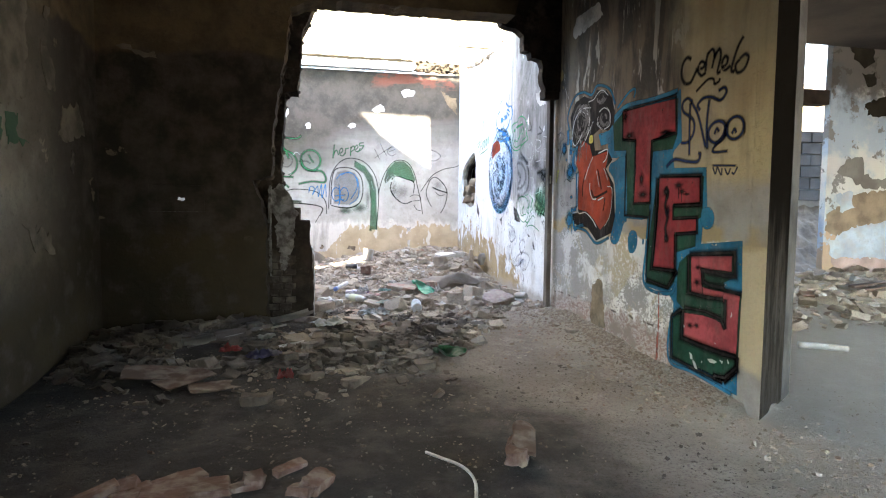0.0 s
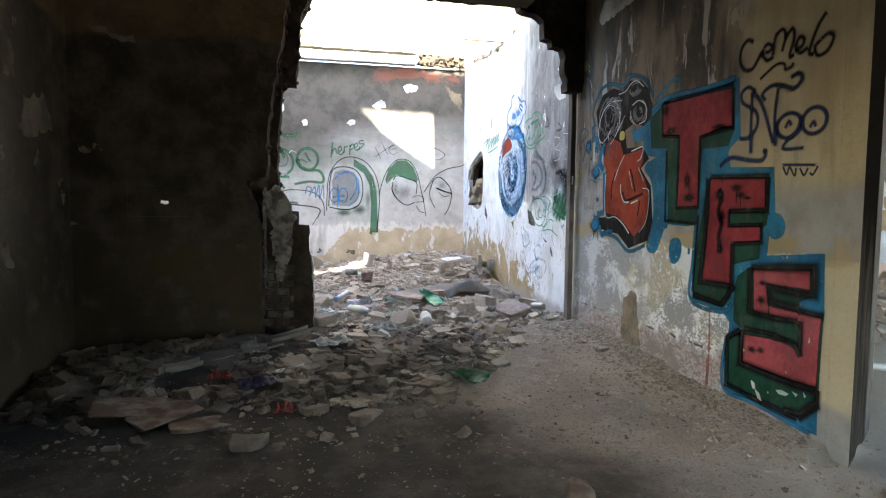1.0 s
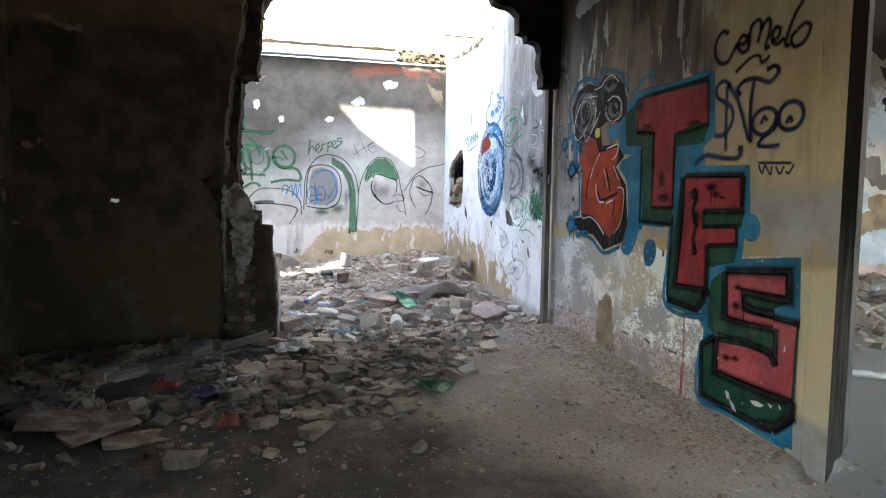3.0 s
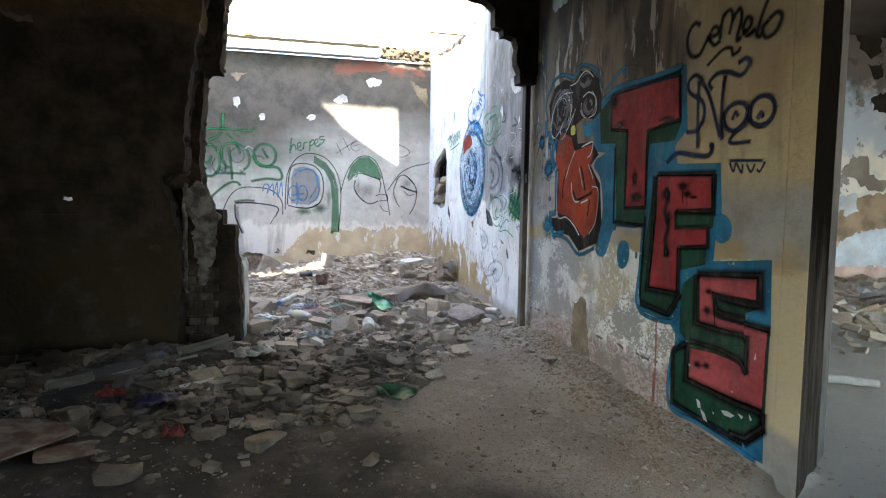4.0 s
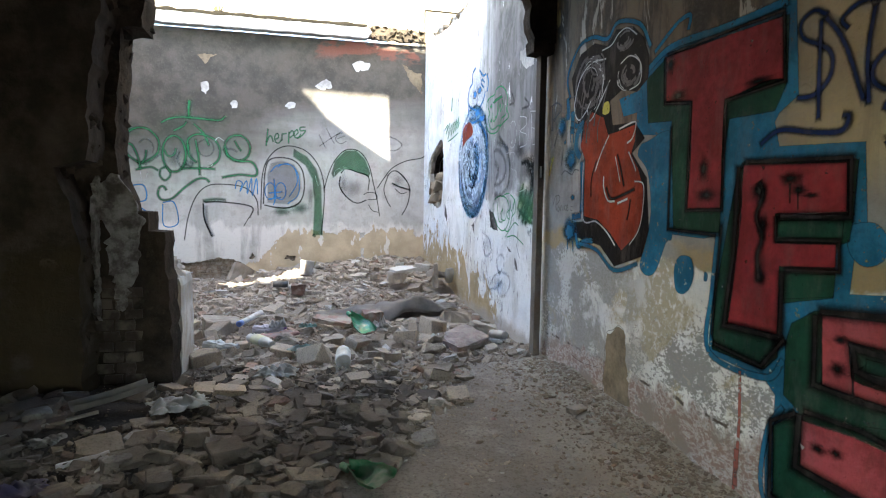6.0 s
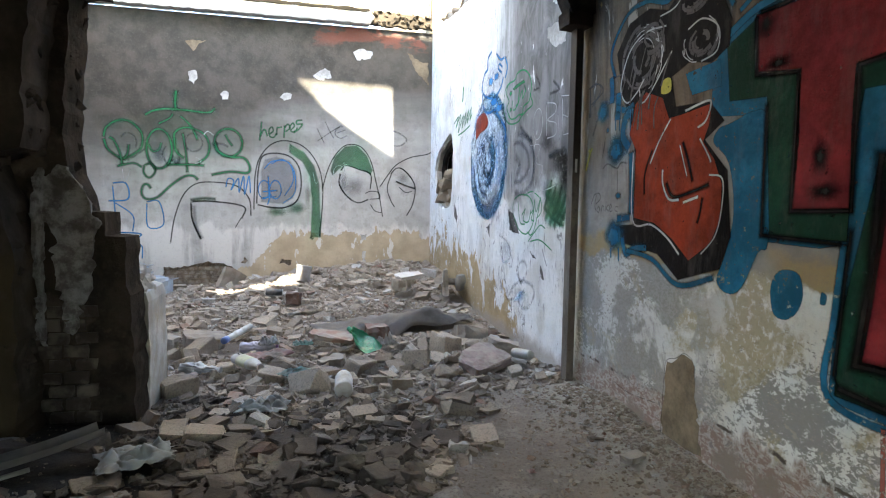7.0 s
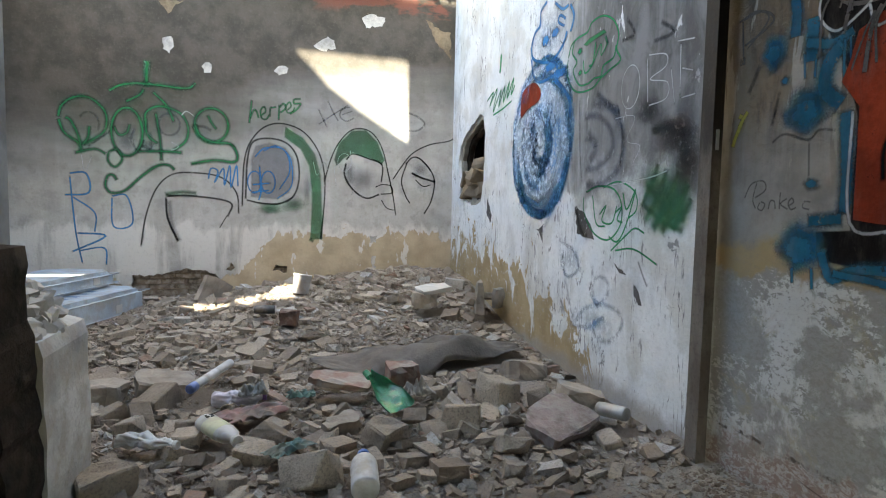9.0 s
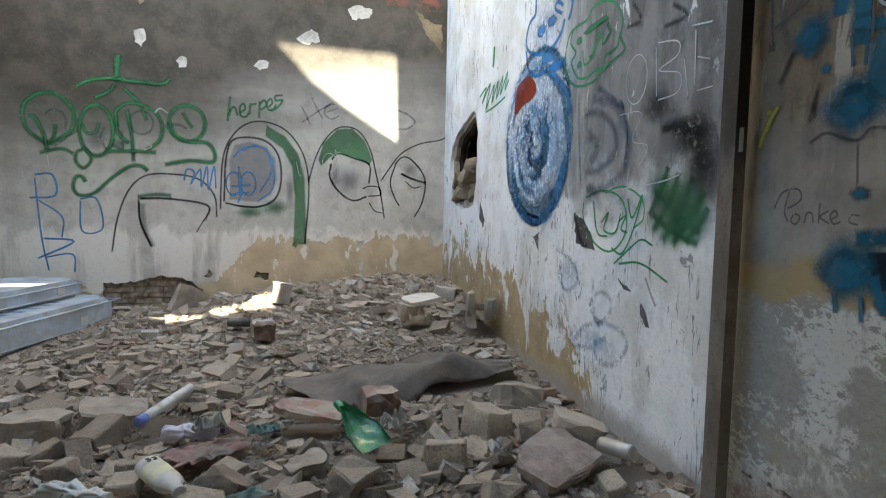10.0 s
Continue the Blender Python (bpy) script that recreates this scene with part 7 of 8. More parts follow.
M_PALESLAB = plain("pale_plaster_slab", (0.50, 0.46, 0.40), 0.92, 0.2, 9, bump=0.6)
M_TIN = plain("dull_tin", (0.42, 0.41, 0.39), 0.6, 0.35, 20, metal=0.5, dust=0.6)
M_DARKTIN = plain("dark_tin", (0.06, 0.06, 0.06), 0.5, 0.3, 20, metal=0.3, dust=0.3)
M_CARD = plain("brown_cardboard", (0.10, 0.06, 0.042), 0.9, 0.3, 14, dust=0.35)
M_TERRA = plain("terracotta", (0.13, 0.072, 0.052), 0.9, 0.35, 18, bump=0.8, dust=0.35)
M_VIOLET = plain("violet_cloth", (0.075, 0.065, 0.13), 0.9, 0.3, 14, dust=0.35)
M_BAG = plain("crumpled_pale_bag", (0.46, 0.47, 0.45), 0.4, 0.45, 22, spec=0.5, dust=0.6)
M_PIPE = plain("fibre_cement_gutter", (0.24, 0.225, 0.20), 0.85, 0.25, 14, dust=0.3)


def green_plastic():
    n = Nodes("green_bottle_plastic")
    c = n.mix(n.step(n.noise(20, 4), 0.4, 0.7), (0.02, 0.32, 0.13), (0.05, 0.22, 0.12))
    m = n.done(c, 0.3, n.bump(n.noise(14, 3), 0.5, 0.02), spec=0.6)
    n.bsdf.inputs["Transmission Weight"].default_value = 0.45
    return m


M_GREEN_PL = green_plastic()
M_GREEN_DUSTY = plain("dusty_green_plastic", (0.015, 0.13, 0.05), 0.5, 0.35, 16, spec=0.3, dust=0.35)


def empty(name, x, y, z, turn=0.0, tilt=0.0, lean=0.0):
    ob = new(name)
    ob.matrix_world = pose(x, y, z, tilt, lean, turn)
    return ob


def lathe(profile, n=18):
    """A turned body along x, from (place, radius) pairs."""
    bm = bmesh.new()
    rings = [[bm.verts.new((a, r * math.cos(2 * math.pi * k / n), r * math.sin(2 * math.pi * k / n))) for k in range(n)] for a, r in profile]
    for p, q in zip(rings, rings[1:]):
        for k in range(n):
            bm.faces.new((p[k], p[(k + 1) % n], q[(k + 1) % n], q[k]))
    bm.faces.new(rings[0][::-1])
    bm.faces.new(rings[-1])
    bmesh.ops.recalc_face_normals(bm, faces=bm.faces[:])
    return bm


def slab_bm(lx, ly, lz, seed):
    """A broken squarish piece with an uneven outline, its foot at 0."""
    r = random.Random(seed)
    bm = bmesh.new()
    pts = []
    for i in (-1, 1):
        for j in (-1, 1):
            cut = r.choice((0.05, 0.12, 0.35, 0.6))
            for k in (0, 1):
                w = r.uniform(0.9, 1.0)
                pts.append((i * lx / 2 * (1 - cut * 0.8) * w, j * ly / 2 * w, k * lz * r.uniform(0.86, 1)))
                pts.append((i * lx / 2 * w, j * ly / 2 * (1 - cut) * w, k * lz * r.uniform(0.86, 1)))
    for _ in range(6):
        a = r.uniform(0, 2 * math.pi)
        pts.append((math.cos(a) * lx * 0.5, math.sin(a) * ly * 0.5, lz * r.uniform(0.1, 0.8)))
    bmesh.ops.convex_hull(bm, input=[bm.verts.new(p) for p in pts])
    bmesh.ops.delete(bm, geom=[v for v in bm.verts if not v.link_faces], context="VERTS")
    bmesh.ops.recalc_face_normals(bm, faces=bm.faces[:])
    return roughen(bm, 2, min(0.028, lz * 0.28), seed)


def crumple_bm(lx, ly, h, seed, n=34):
    """A crumpled, folded sheet."""
    bm = bmesh.new()
    grid = []
    for j in range(n):
        row = []
        for i in range(n):
            u, v = i / (n - 1) * 2 - 1, j / (n - 1) * 2 - 1
            r = 1 - 0.45 * abs(noise.noise((u * 2.5 + seed, v * 2.5, 1)))
            z = h * (0.3 + abs(noise.noise((u * 2.3 + seed, v * 2.3, 4))) * 1.3 + 0.45 * abs(noise.noise((u * 4 + seed, v * 3, 7))) + 0.16 * abs(noise.noise((u * 11 + seed, v * 10, 9)))) * (1 - 0.7 * max(abs(u), abs(v)) ** 3)
            row.append(bm.verts.new((u * lx / 2 * r, v * ly / 2 * r, z)))
        grid.append(row)
    for a, b in zip(grid, grid[1:]):
        for i in range(n - 1):
            bm.faces.new((a[i], a[i + 1], b[i + 1], b[i]))
    bmesh.ops.solidify(bm, geom=bm.faces[:], thickness=0.0025)
    return bm


def bottle(name, x, y, z, turn, length, radius, mat, cap_mat, label, tilt=0.0, neck=0.35, flat=1.0, dent=0.0):
    ob = empty(name, x, y, z, turn, 0, tilt)
    tagged(ob, label, "bottle")
    L, R = length, radius
    bm = lathe([(0, R * 0.75), (0.015 * L, R * 0.96), (0.05 * L, R), (0.32 * L, R), (0.36 * L, R * 0.94), (0.42 * L, R), (0.62 * L, R), (0.74 * L, R * 0.9), (0.86 * L, R * neck * 1.3), (0.89 * L, R * neck), (0.93 * L, R * neck)])
    bmesh.ops.scale(bm, vec=(1, 1, flat), verts=bm.verts[:])
    if dent:
        bmesh.ops.subdivide_edges(bm, edges=bm.edges[:], cuts=2, use_grid_fill=True)
        for v in bm.verts:
            v.co += Vector((0, v.co.y, v.co.z)) * dent * (noise.noise(v.co * 22 + Vector((x, y, 0))) + 0.6 * noise.noise(v.co * 60) - 0.2)
    part("bottle_body", bm, mat, ob, smooth=True)
    part("cap", lathe([(0.925 * L, R * neck * 1.25), (0.935 * L, R * neck * 1.35), (0.995 * L, R * neck * 1.35), (L, R * neck * 1.2)], 14), cap_mat, ob, "screw cap")
    KEEP.append((x + 0.4 * L * math.cos(radians(turn)), y + 0.4 * L * math.sin(radians(turn)), R * 1.2))
    return ob


def keep(x, y, r):
    KEEP.append((x, y, r))


def mattress(x, y, z, turn, lx, ly, h, label, marked):
    ob = tagged(empty("mattress", x, y, z, turn), label, "mattress", "stacked mattresses")
    bm = box_bm(-lx / 2, lx / 2, -ly / 2, ly / 2, 0, h)
    bmesh.ops.bevel(bm, geom=[e for e in bm.edges if abs((e.verts[0].co - e.verts[1].co).z) > h * 0.5], offset=0.10, segments=5, affect="EDGES")
    bmesh.ops.bevel(bm, geom=[e for e in bm.edges if abs((e.verts[0].co - e.verts[1].co).z) < 1e-4 and len(e.link_faces) == 2 and abs(e.link_faces[0].normal.z - e.link_faces[1].normal.z) > 0.5], offset=0.035, segments=4, affect="EDGES")
    body = part("mattress_body", bm, M_MATTRESS, ob)
    for zz in (0.034, h - 0.034):
        bm = bmesh.new()
        line = glide([(-lx / 2 + 0.10, -ly / 2), (lx / 2 - 0.10, -ly / 2), (lx / 2, -ly / 2 + 0.10), (lx / 2, ly / 2 - 0.10), (lx / 2 - 0.10, ly / 2), (-lx / 2 + 0.10, ly / 2), (-lx / 2, ly / 2 - 0.10), (-lx / 2, -ly / 2 + 0.10)], True, 5)
        rings = []
        for i, p in enumerate(line):
            d = (line[(i + 1) % len(line)] - line[i - 1]).normalized()
            nrm = Vector((d.y, -d.x))
            rings.append([bm.verts.new((p.x + nrm.x * 0.004 * math.cos(a), p.y + nrm.y * 0.004 * math.cos(a), zz + 0.005 * math.sin(a))) for a in (0, math.pi / 2, math.pi, 3 * math.pi / 2)])
        for a, b in zip(rings, rings[1:] + rings[:1]):
            for k in range(4):
                bm.faces.new((a[k], a[(k + 1) % 4], b[(k + 1) % 4], b[k]))
        bmesh.ops.recalc_face_normals(bm, faces=bm.faces[:])
        part("piping", bm, M_MATTRESS, body)
    if marked:
        r = random.Random(4)
        for k in range(7):
            bm = bmesh.new()
            cx, cy = -lx * 0.28 + k * lx * 0.085, -0.02 + r.uniform(-0.03, 0.03) - ly * 0.1
            vs = [bm.verts.new((cx + dx, cy + dy, h + 0.004)) for dx, dy in ((-0.04, -0.11), (0.02, -0.12), (0.05, 0.1), (-0.01, 0.12))]
            bm.faces.new(vs)
            part("printed_bar", bm, M_MATMARK, body, "faded blue printed mark")
    part("side_tag", box_bm(lx * 0.2, lx * 0.2 + 0.09, -ly / 2 - 0.004, -ly / 2 + 0.002, 0.05, 0.12), M_PALESLAB, body, "small sewn label")
    return ob


G = ground_z
mattress(-1.0, 8.64, 0.03, 73, 1.7, 0.80, 0.225, "lower grey-blue mattress lying on the rubble", True)
mattress(-1.13, 8.87, 0.257, 73, 1.3, 0.65, 0.15, "upper grey-blue mattress on another mattress", False)
for k in range(5):
    keep(-0.68 - 0.11 * k, 9.15 - 0.35 * k, 0.30)

ob = bottle("detergent_bottle", 0.62, 6.01, 0.085, -58, 0.31, 0.052, M_WHITE_PL, M_WHITE_PL, "white squeeze bottle with a pale yellow label", flat=0.7)
bm = lathe([(0.070, 0.0522), (0.071, 0.053), (0.188, 0.053), (0.189, 0.0522)], 24)
bmesh.ops.scale(bm, vec=(1, 1, 0.7), verts=bm.verts[:])
paper = part("label", bm, M_YELLOW_PL, ob, "pale yellow label", smooth=True)
fc = bpy.data.curves.new("printed_number", "FONT")
fc.body, fc.size, fc.align_x, fc.align_y, fc.extrude = "53", 0.045, "CENTER", "CENTER", 0.001
num = new("printed_number", fc)
num.parent = paper
num.matrix_local = pose(0.045, 0, 0.0375, 0, 0, 90)
fc.materials.append(M_INK)
bottle("plastic_bottle", 1.26, 5.27, 0.06, 86, 0.24, 0.052, M_WHITE_PL, M_BLUE_PL, "white plastic bottle with a blue cap", tilt=-8)
bottle("plastic_bottle", 0.30, 5.92, 0.07, -28, 0.28, 0.04, M_BAG, M_WHITE_PL, "dusty clear bottle with a white cap, dented", flat=0.75, dent=0.9)
bottle("plastic_bottle", 0.60, 6.36, 0.075, -3, 0.27, 0.036, M_LILAC, M_PURPLE, "lilac plastic bottle with a purple cap", dent=0.6)
# white tube with a blue end
ob = tagged(empty("plastic_tube", 0.485, 6.42, 0.11, 71, 0, -2), "white plastic tube with a blue end", "tube")
part("tube_body", lathe([(0.05, 0.022), (0.06, 0.024), (0.46, 0.024), (0.47, 0.02), (0.475, 0.012)]), M_WHITE_PL, ob, smooth=True)
part("tube_end", lathe([(0.0, 0.022), (0.005, 0.0255), (0.055, 0.0255)]), M_BLUE_PL, ob, "blue plastic end", smooth=True)
keep(0.56, 6.63, 0.10)
keep(0.5, 6.43, 0.06)
# cut and flattened green bottles


def green_bottle(x, y, z, turn, length, tilt, lean, label, mat=M_GREEN_PL):
    ob = tagged(empty("green_bottle", x, y, z, turn, tilt, lean), label, "bottle", "crushed green bottles")
    bm = bmesh.new()
    rows = []
    for i in range(26):
        t = i / 25
        w = 0.075 * min(1, 0.16 + 1.3 * t) * (1 - 0.25 * max(0, t - 0.7))
        rows.append([bm.verts.new(((t - 0.5) * length, w * math.sin(a), 0.035 - 0.055 * math.cos(a) * (0.55 + 0.3 * math.sin(5 * t + a)) + 0.012 * noise.noise((t * 6, a * 2, x)))) for a in np.linspace(-1.75, 1.75, 15)])
    for a, b in zip(rows, rows[1:]):
        for k in range(14):
            bm.faces.new((a[k], a[k + 1], b[k + 1], b[k]))
    bmesh.ops.solidify(bm, geom=bm.faces[:], thickness=0.003)
    part("bottle_shell", bm, mat, ob, smooth=True)
    bm = lathe([(-0.5 * length - 0.035, 0.016), (-0.5 * length - 0.03, 0.018), (-0.5 * length + 0.01, 0.018)], 12)
    part("neck", bm, mat, ob)
    keep(x, y, length * 0.3)


green_bottle(1.44, 6.06, 0.15, -62, 0.30, 14, 22, "shiny green plastic bottle, cut and crushed")
green_bottle(1.25, 3.72, -0.02, -50, 0.22, 10, 4, "dusty green plastic bottle, crushed flat", M_GREEN_DUSTY)

# carpet sheet, folded over the rubble
bm = bmesh.new()
grid = []
CARPET_FRONT = ((0.0, 7.0), (0.12, 6.72), (0.20, 6.47), (0.27, 6.52), (0.36, 6.60), (0.5, 6.66), (0.65, 6.78), (0.8, 6.84), (1.0, 6.90))
CARPET_BACK = ((0.0, 7.06), (0.15, 7.10), (0.45, 7.30), (0.7, 7.22), (1.0, 7.06))
for j in range(34):
    row = []
    for i in range(80):
        u, v = i / 79, j / 33
        x = 1.10 + 1.40 * u + 0.03 * noise.noise((u * 4, v * 3, 8))
        y0, y1 = np.interp(u, *zip(*CARPET_FRONT)), np.interp(u, *zip(*CARPET_BACK))
        y = y0 + (y1 - y0) * v
        raised = max(0.0, min(1.0, (u - 0.22) / 0.08)) * max(0.0, min(1.0, (0.9 - u) / 0.2))
        ridge = 0.115 * raised * math.exp(-((v - 0.30) / 0.30) ** 2) * (0.8 + 0.5 * math.sin(9 * u + 1.0))
        hang = 0.075 * raised * max(0.0, 1 - v / 0.10)
        fold = 0.035 * math.sin(13 * u + 5 * v) * raised + 0.03 * noise.noise((u * 6, v * 3, 2)) + 0.012 * noise.noise((u * 17, v * 9, 5))
        curl = 0.05 * math.exp(-((u - 0.27) / 0.035) ** 2) * (1 - v)
        row.append(bm.verts.new((x, y - 0.02 * raised * max(0.0, 1 - v / 0.1), G(x, y) + 0.065 + ridge - hang + fold * min(1.0, 0.3 + u * 2) + curl)))
    grid.append(row)
for a, b in zip(grid, grid[1:]):
    for i in range(79):
        bm.faces.new((a[i], a[i + 1], b[i + 1], b[i]))
bmesh.ops.solidify(bm, geom=bm.faces[:], thickness=0.010)
thing("carpet", bm, M_CARPET, "dusty brown carpet, folded over the rubble", "carpet", smooth=True)
for k in range(5):
    keep(1.28 + 0.26 * k, 6.92, 0.2)


def block(name, x, y, z, turn, size, mat, label, category, seed, tilt=0, lean=0, group=""):
    ob = thing(name, slab_bm(*size, seed), mat, label, category, group)
    ob.matrix_world = pose(x, y, z, tilt, lean, turn)
    keep(x, y, max(size[0], size[1]) * 0.36)
    return ob


block("concrete_slab", 2.24, 5.80, 0.02, 25, (0.36, 0.26, 0.09), M_PINKSLAB, "large broken piece of pale concrete", "rubble", 3, 16, -8)
block("concrete_slab", 2.47, 6.06, 0.04, 70, (0.34, 0.22, 0.09), M_SLAB, "large broken concrete lump by the wall", "rubble", 4, 10, 12)
block("concrete_slab", 2.38, 6.62, 0.005, 10, (0.30, 0.24, 0.12), M_SLAB, "broken concrete lump by the wall", "rubble", 5, -8, 10)
block("plaster_slab", 2.12, 8.03, 0.365, 20, (0.30, 0.20, 0.035), M_PALESLAB, "pale plaster slab on top of the heap", "rubble", 6, 6, -5)
block("plaster_slab", 2.04, 7.98, 0.24, 50, (0.20, 0.17, 0.13), M_SLAB, "rough mortar lump under a slab", "rubble", 12, 0, 0)
block("plaster_slab", 2.55, 7.95, 0.30, 40, (0.34, 0.22, 0.05), M_SLAB, "flat brown slab on the heap", "rubble", 7, -8, 8)
block("standing_brick", 2.46, 7.78, 0.22, 80, (0.13, 0.07, 0.26), M_SLAB, "broken brick standing on end", "brick", 8)
block("standing_stone", 2.62, 7.80, 0.26, 20, (0.09, 0.06, 0.15), M_PIPE, "grey stone standing against the wall", "rubble", 9)
block("red_brick", 1.60, 6.48, 0.07, 5, (0.19, 0.10, 0.11), M_REDBRICK, "broken red brick among the rubble", "brick", 10)
block("red_tile", 1.25, 6.41, 0.11, -18, (0.34, 0.16, 0.035), M_REDBRICK, "flat dusty red tile fragment", "tile", 11, 10, 4)
block("mortar_lump", 1.22, 5.99, -0.03, 30, (0.20, 0.15, 0.11), M_SLAB, "rough lump of mortar and brick", "rubble", 43)
block("plaster_slab", 0.20, 9.20, 0.08, 35, (0.30, 0.05, 0.26), M_SLAB, "broken slab leaning at the foot of the wall", "rubble", 14, 0, 24)
block("stone_slab", 0.31, 6.70, 0.02, 10, (0.30, 0.24, 0.10), M_SLAB, "pale stone block with a flat top", "rubble", 15, 4, 3)
block("stone_slab", 0.00, 6.57, 0.01, -12, (0.28, 0.22, 0.11), M_SLAB, "pale stone block with a flat top", "rubble", 16, -3, 4)
block("stone_slab", -0.24, 6.36, 0.01, 20, (0.34, 0.24, 0.11), M_SLAB, "pale stone block with a flat top", "rubble", 17, 3, -4)
block("hollow_brick", 0.95, 8.0, 0.12, -20, (0.14, 0.11, 0.11), M_TERRA, "small broken hollow brick", "brick", 18)
block("loose_stone", 2.46, 4.26, -0.012, 20, (0.11, 0.07, 0.028), M_SLAB, "single stone on the trodden path", "stone", 19)
block("loose_brick", 0.53, 3.28, -0.09, 60, (0.24, 0.13, 0.05), M_STONE_DIM, "broken brick at the edge of the heap", "brick", 20, 0, 8)
block("loose_brick", 1.02, 3.50, -0.08, 5, (0.15, 0.10, 0.07), M_STONE_DIM, "broken brick at the edge of the heap", "brick", 21)
block("loose_brick", -0.05, 3.02, -0.10, -10, (0.16, 0.10, 0.06), M_STONE_DIM, "broken brick lying alone", "brick", 22)
block("stone_slab", -0.42, 4.22, -0.01, 10, (0.46, 0.26, 0.08), M_STONE_DIM, "broad broken slab at the foot of the dark wall", "rubble", 23, 6, -4)
block("stone_slab", 0.12, 4.10, -0.04, 20, (0.18, 0.14, 0.10), M_STONE_DIM, "squared broken block", "rubble", 24, 6, 3)
block("floor_tile", -0.30, 3.33, -0.08, 15, (0.34, 0.16, 0.022), M_CARD, "brown tile fragment lying on the dust", "tile", 30, 2, 3)
# cardboard and clothes near the dark wall
for k, (x, y, s, turn, lean) in enumerate(((-0.70, 3.52, 0.42, 12, 7), (-0.52, 3.42, 0.34, 40, -5))):
    ob = thing("cardboard_sheet", slab_bm(s, s * 0.7, 0.008, 31 + k), M_CARD, "torn brown cardboard sheet on the floor", "cardboard", "cardboard scraps")
    ob.matrix_world = pose(x, y, G(x, y) + 0.035, 3, lean, turn)
    keep(x, y, 0.16)


def crumple(name, x, y, lx, ly, h, turn, mat, label, category, seed, up=0.0):
    ob = thing(name, crumple_bm(lx, ly, h, seed), mat, label, category, smooth=True)
    ob.matrix_world = pose(x, y, G(x, y) + up, 0, 0, turn)
    keep(x, y, min(lx, ly) * 0.35)


crumple("plastic_bag", 0.40, 4.46, 0.30, 0.24, 0.05, 20, M_BAG, "crumpled pale plastic bag among the rubble", "bag", 3, 0.03)
crumple("plastic_bag", 0.84, 5.10, 0.26, 0.20, 0.05, -10, M_BAG, "crumpled clear plastic bag", "bag", 5, 0.03)
crumple("violet_cloth", -0.06, 3.78, 0.26, 0.16, 0.05, 25, M_VIOLET, "crumpled violet cloth among the rubble", "cloth", 7, 0.02)
crumple("red_cloth", 0.82, 6.14, 0.36, 0.20, 0.03, 25, M_REDCLOTH, "dusty red plastic wrapper", "wrapper", 9, 0.06)
crumple("teal_wrapper", 0.99, 5.69, 0.22, 0.11, 0.025, 40, M_TEAL, "faded teal plastic wrapper", "wrapper", 11, 0.06)
crumple("teal_wrapper", 1.04, 6.22, 0.15, 0.10, 0.03, 0, M_TEAL, "faded teal plastic wrapper", "wrapper", 12, 0.10)
crumple("white_wrapper", 0.80, 6.36, 0.16, 0.10, 0.06, 10, M_WHITE_PL, "crumpled white wrapper among the rubble", "wrapper", 13, 0.08)
crumple("pale_wrapper", 1.64, 6.22, 0.16, 0.14, 0.07, 10, M_PALESLAB, "crumpled pale wrapper among the rubble", "wrapper", 14, 0.08)
crumple("red_scrap", -0.30, 3.84, 0.16, 0.11, 0.05, 0, M_REDSCRAP, "small red plastic scrap", "scrap", 15, 0.03)
crumple("red_scrap", 0.10, 3.40, 0.11, 0.10, 0.06, 0, M_REDSCRAP, "small red plastic scrap", "scrap", 16, 0.0)
crumple("red_scrap", 1.98, 4.26, 0.04, 0.04, 0.012, 0, M_REDCLOTH, "tiny red scrap on the path", "scrap", 17, 0.0)
# a shiny broken cup, a rod, cans, a pail
ob = thing("metal_scrap", crumple_bm(0.16, 0.10, 0.05, 21), M_TIN, "shiny bent sheet of metal scrap", "scrap", smooth=True)
ob.matrix_world = pose(-0.08, 4.17, 0.03, 50, 0, 30)
keep(-0.07, 4.19, 0.08)
for x, y, turn, lean, mat, label in ((2.55, 5.70, 112, 6, M_TIN, "dusty crushed tin can by the wall"), (0.68, 8.22, -8, 0, M_DARKTIN, "dark tin can lying on rubble")):
    ob = tagged(empty("tin_can", x, y, G(x, y) + 0.10, turn, 0, lean), label, "can")
    part("can_body", lathe([(0.0, 0.030), (0.004, 0.033), (0.02, 0.035), (0.04, 0.034), (0.07, 0.035), (0.15, 0.035), (0.165, 0.033)], 18), mat, ob, smooth=True)
    part("can_lid", lathe([(0.165, 0.031), (0.168, 0.031)], 18), M_TIN, ob, "bare metal lid")
    keep(x, y, 0.08)
ob = tagged(empty("white_pail", 1.04, 8.86, G(1.04, 8.86) + 0.005, 35, 0, -80), "small white plastic pail standing among the rubble", "pail")
part("pail_body", lathe([(0, 0.07), (0.01, 0.074), (0.17, 0.085), (0.18, 0.09), (0.183, 0.08), (0.03, 0.066)], 24), M_WHITE_PL, ob, smooth=True)
keep(1.04, 8.86, 0.10)
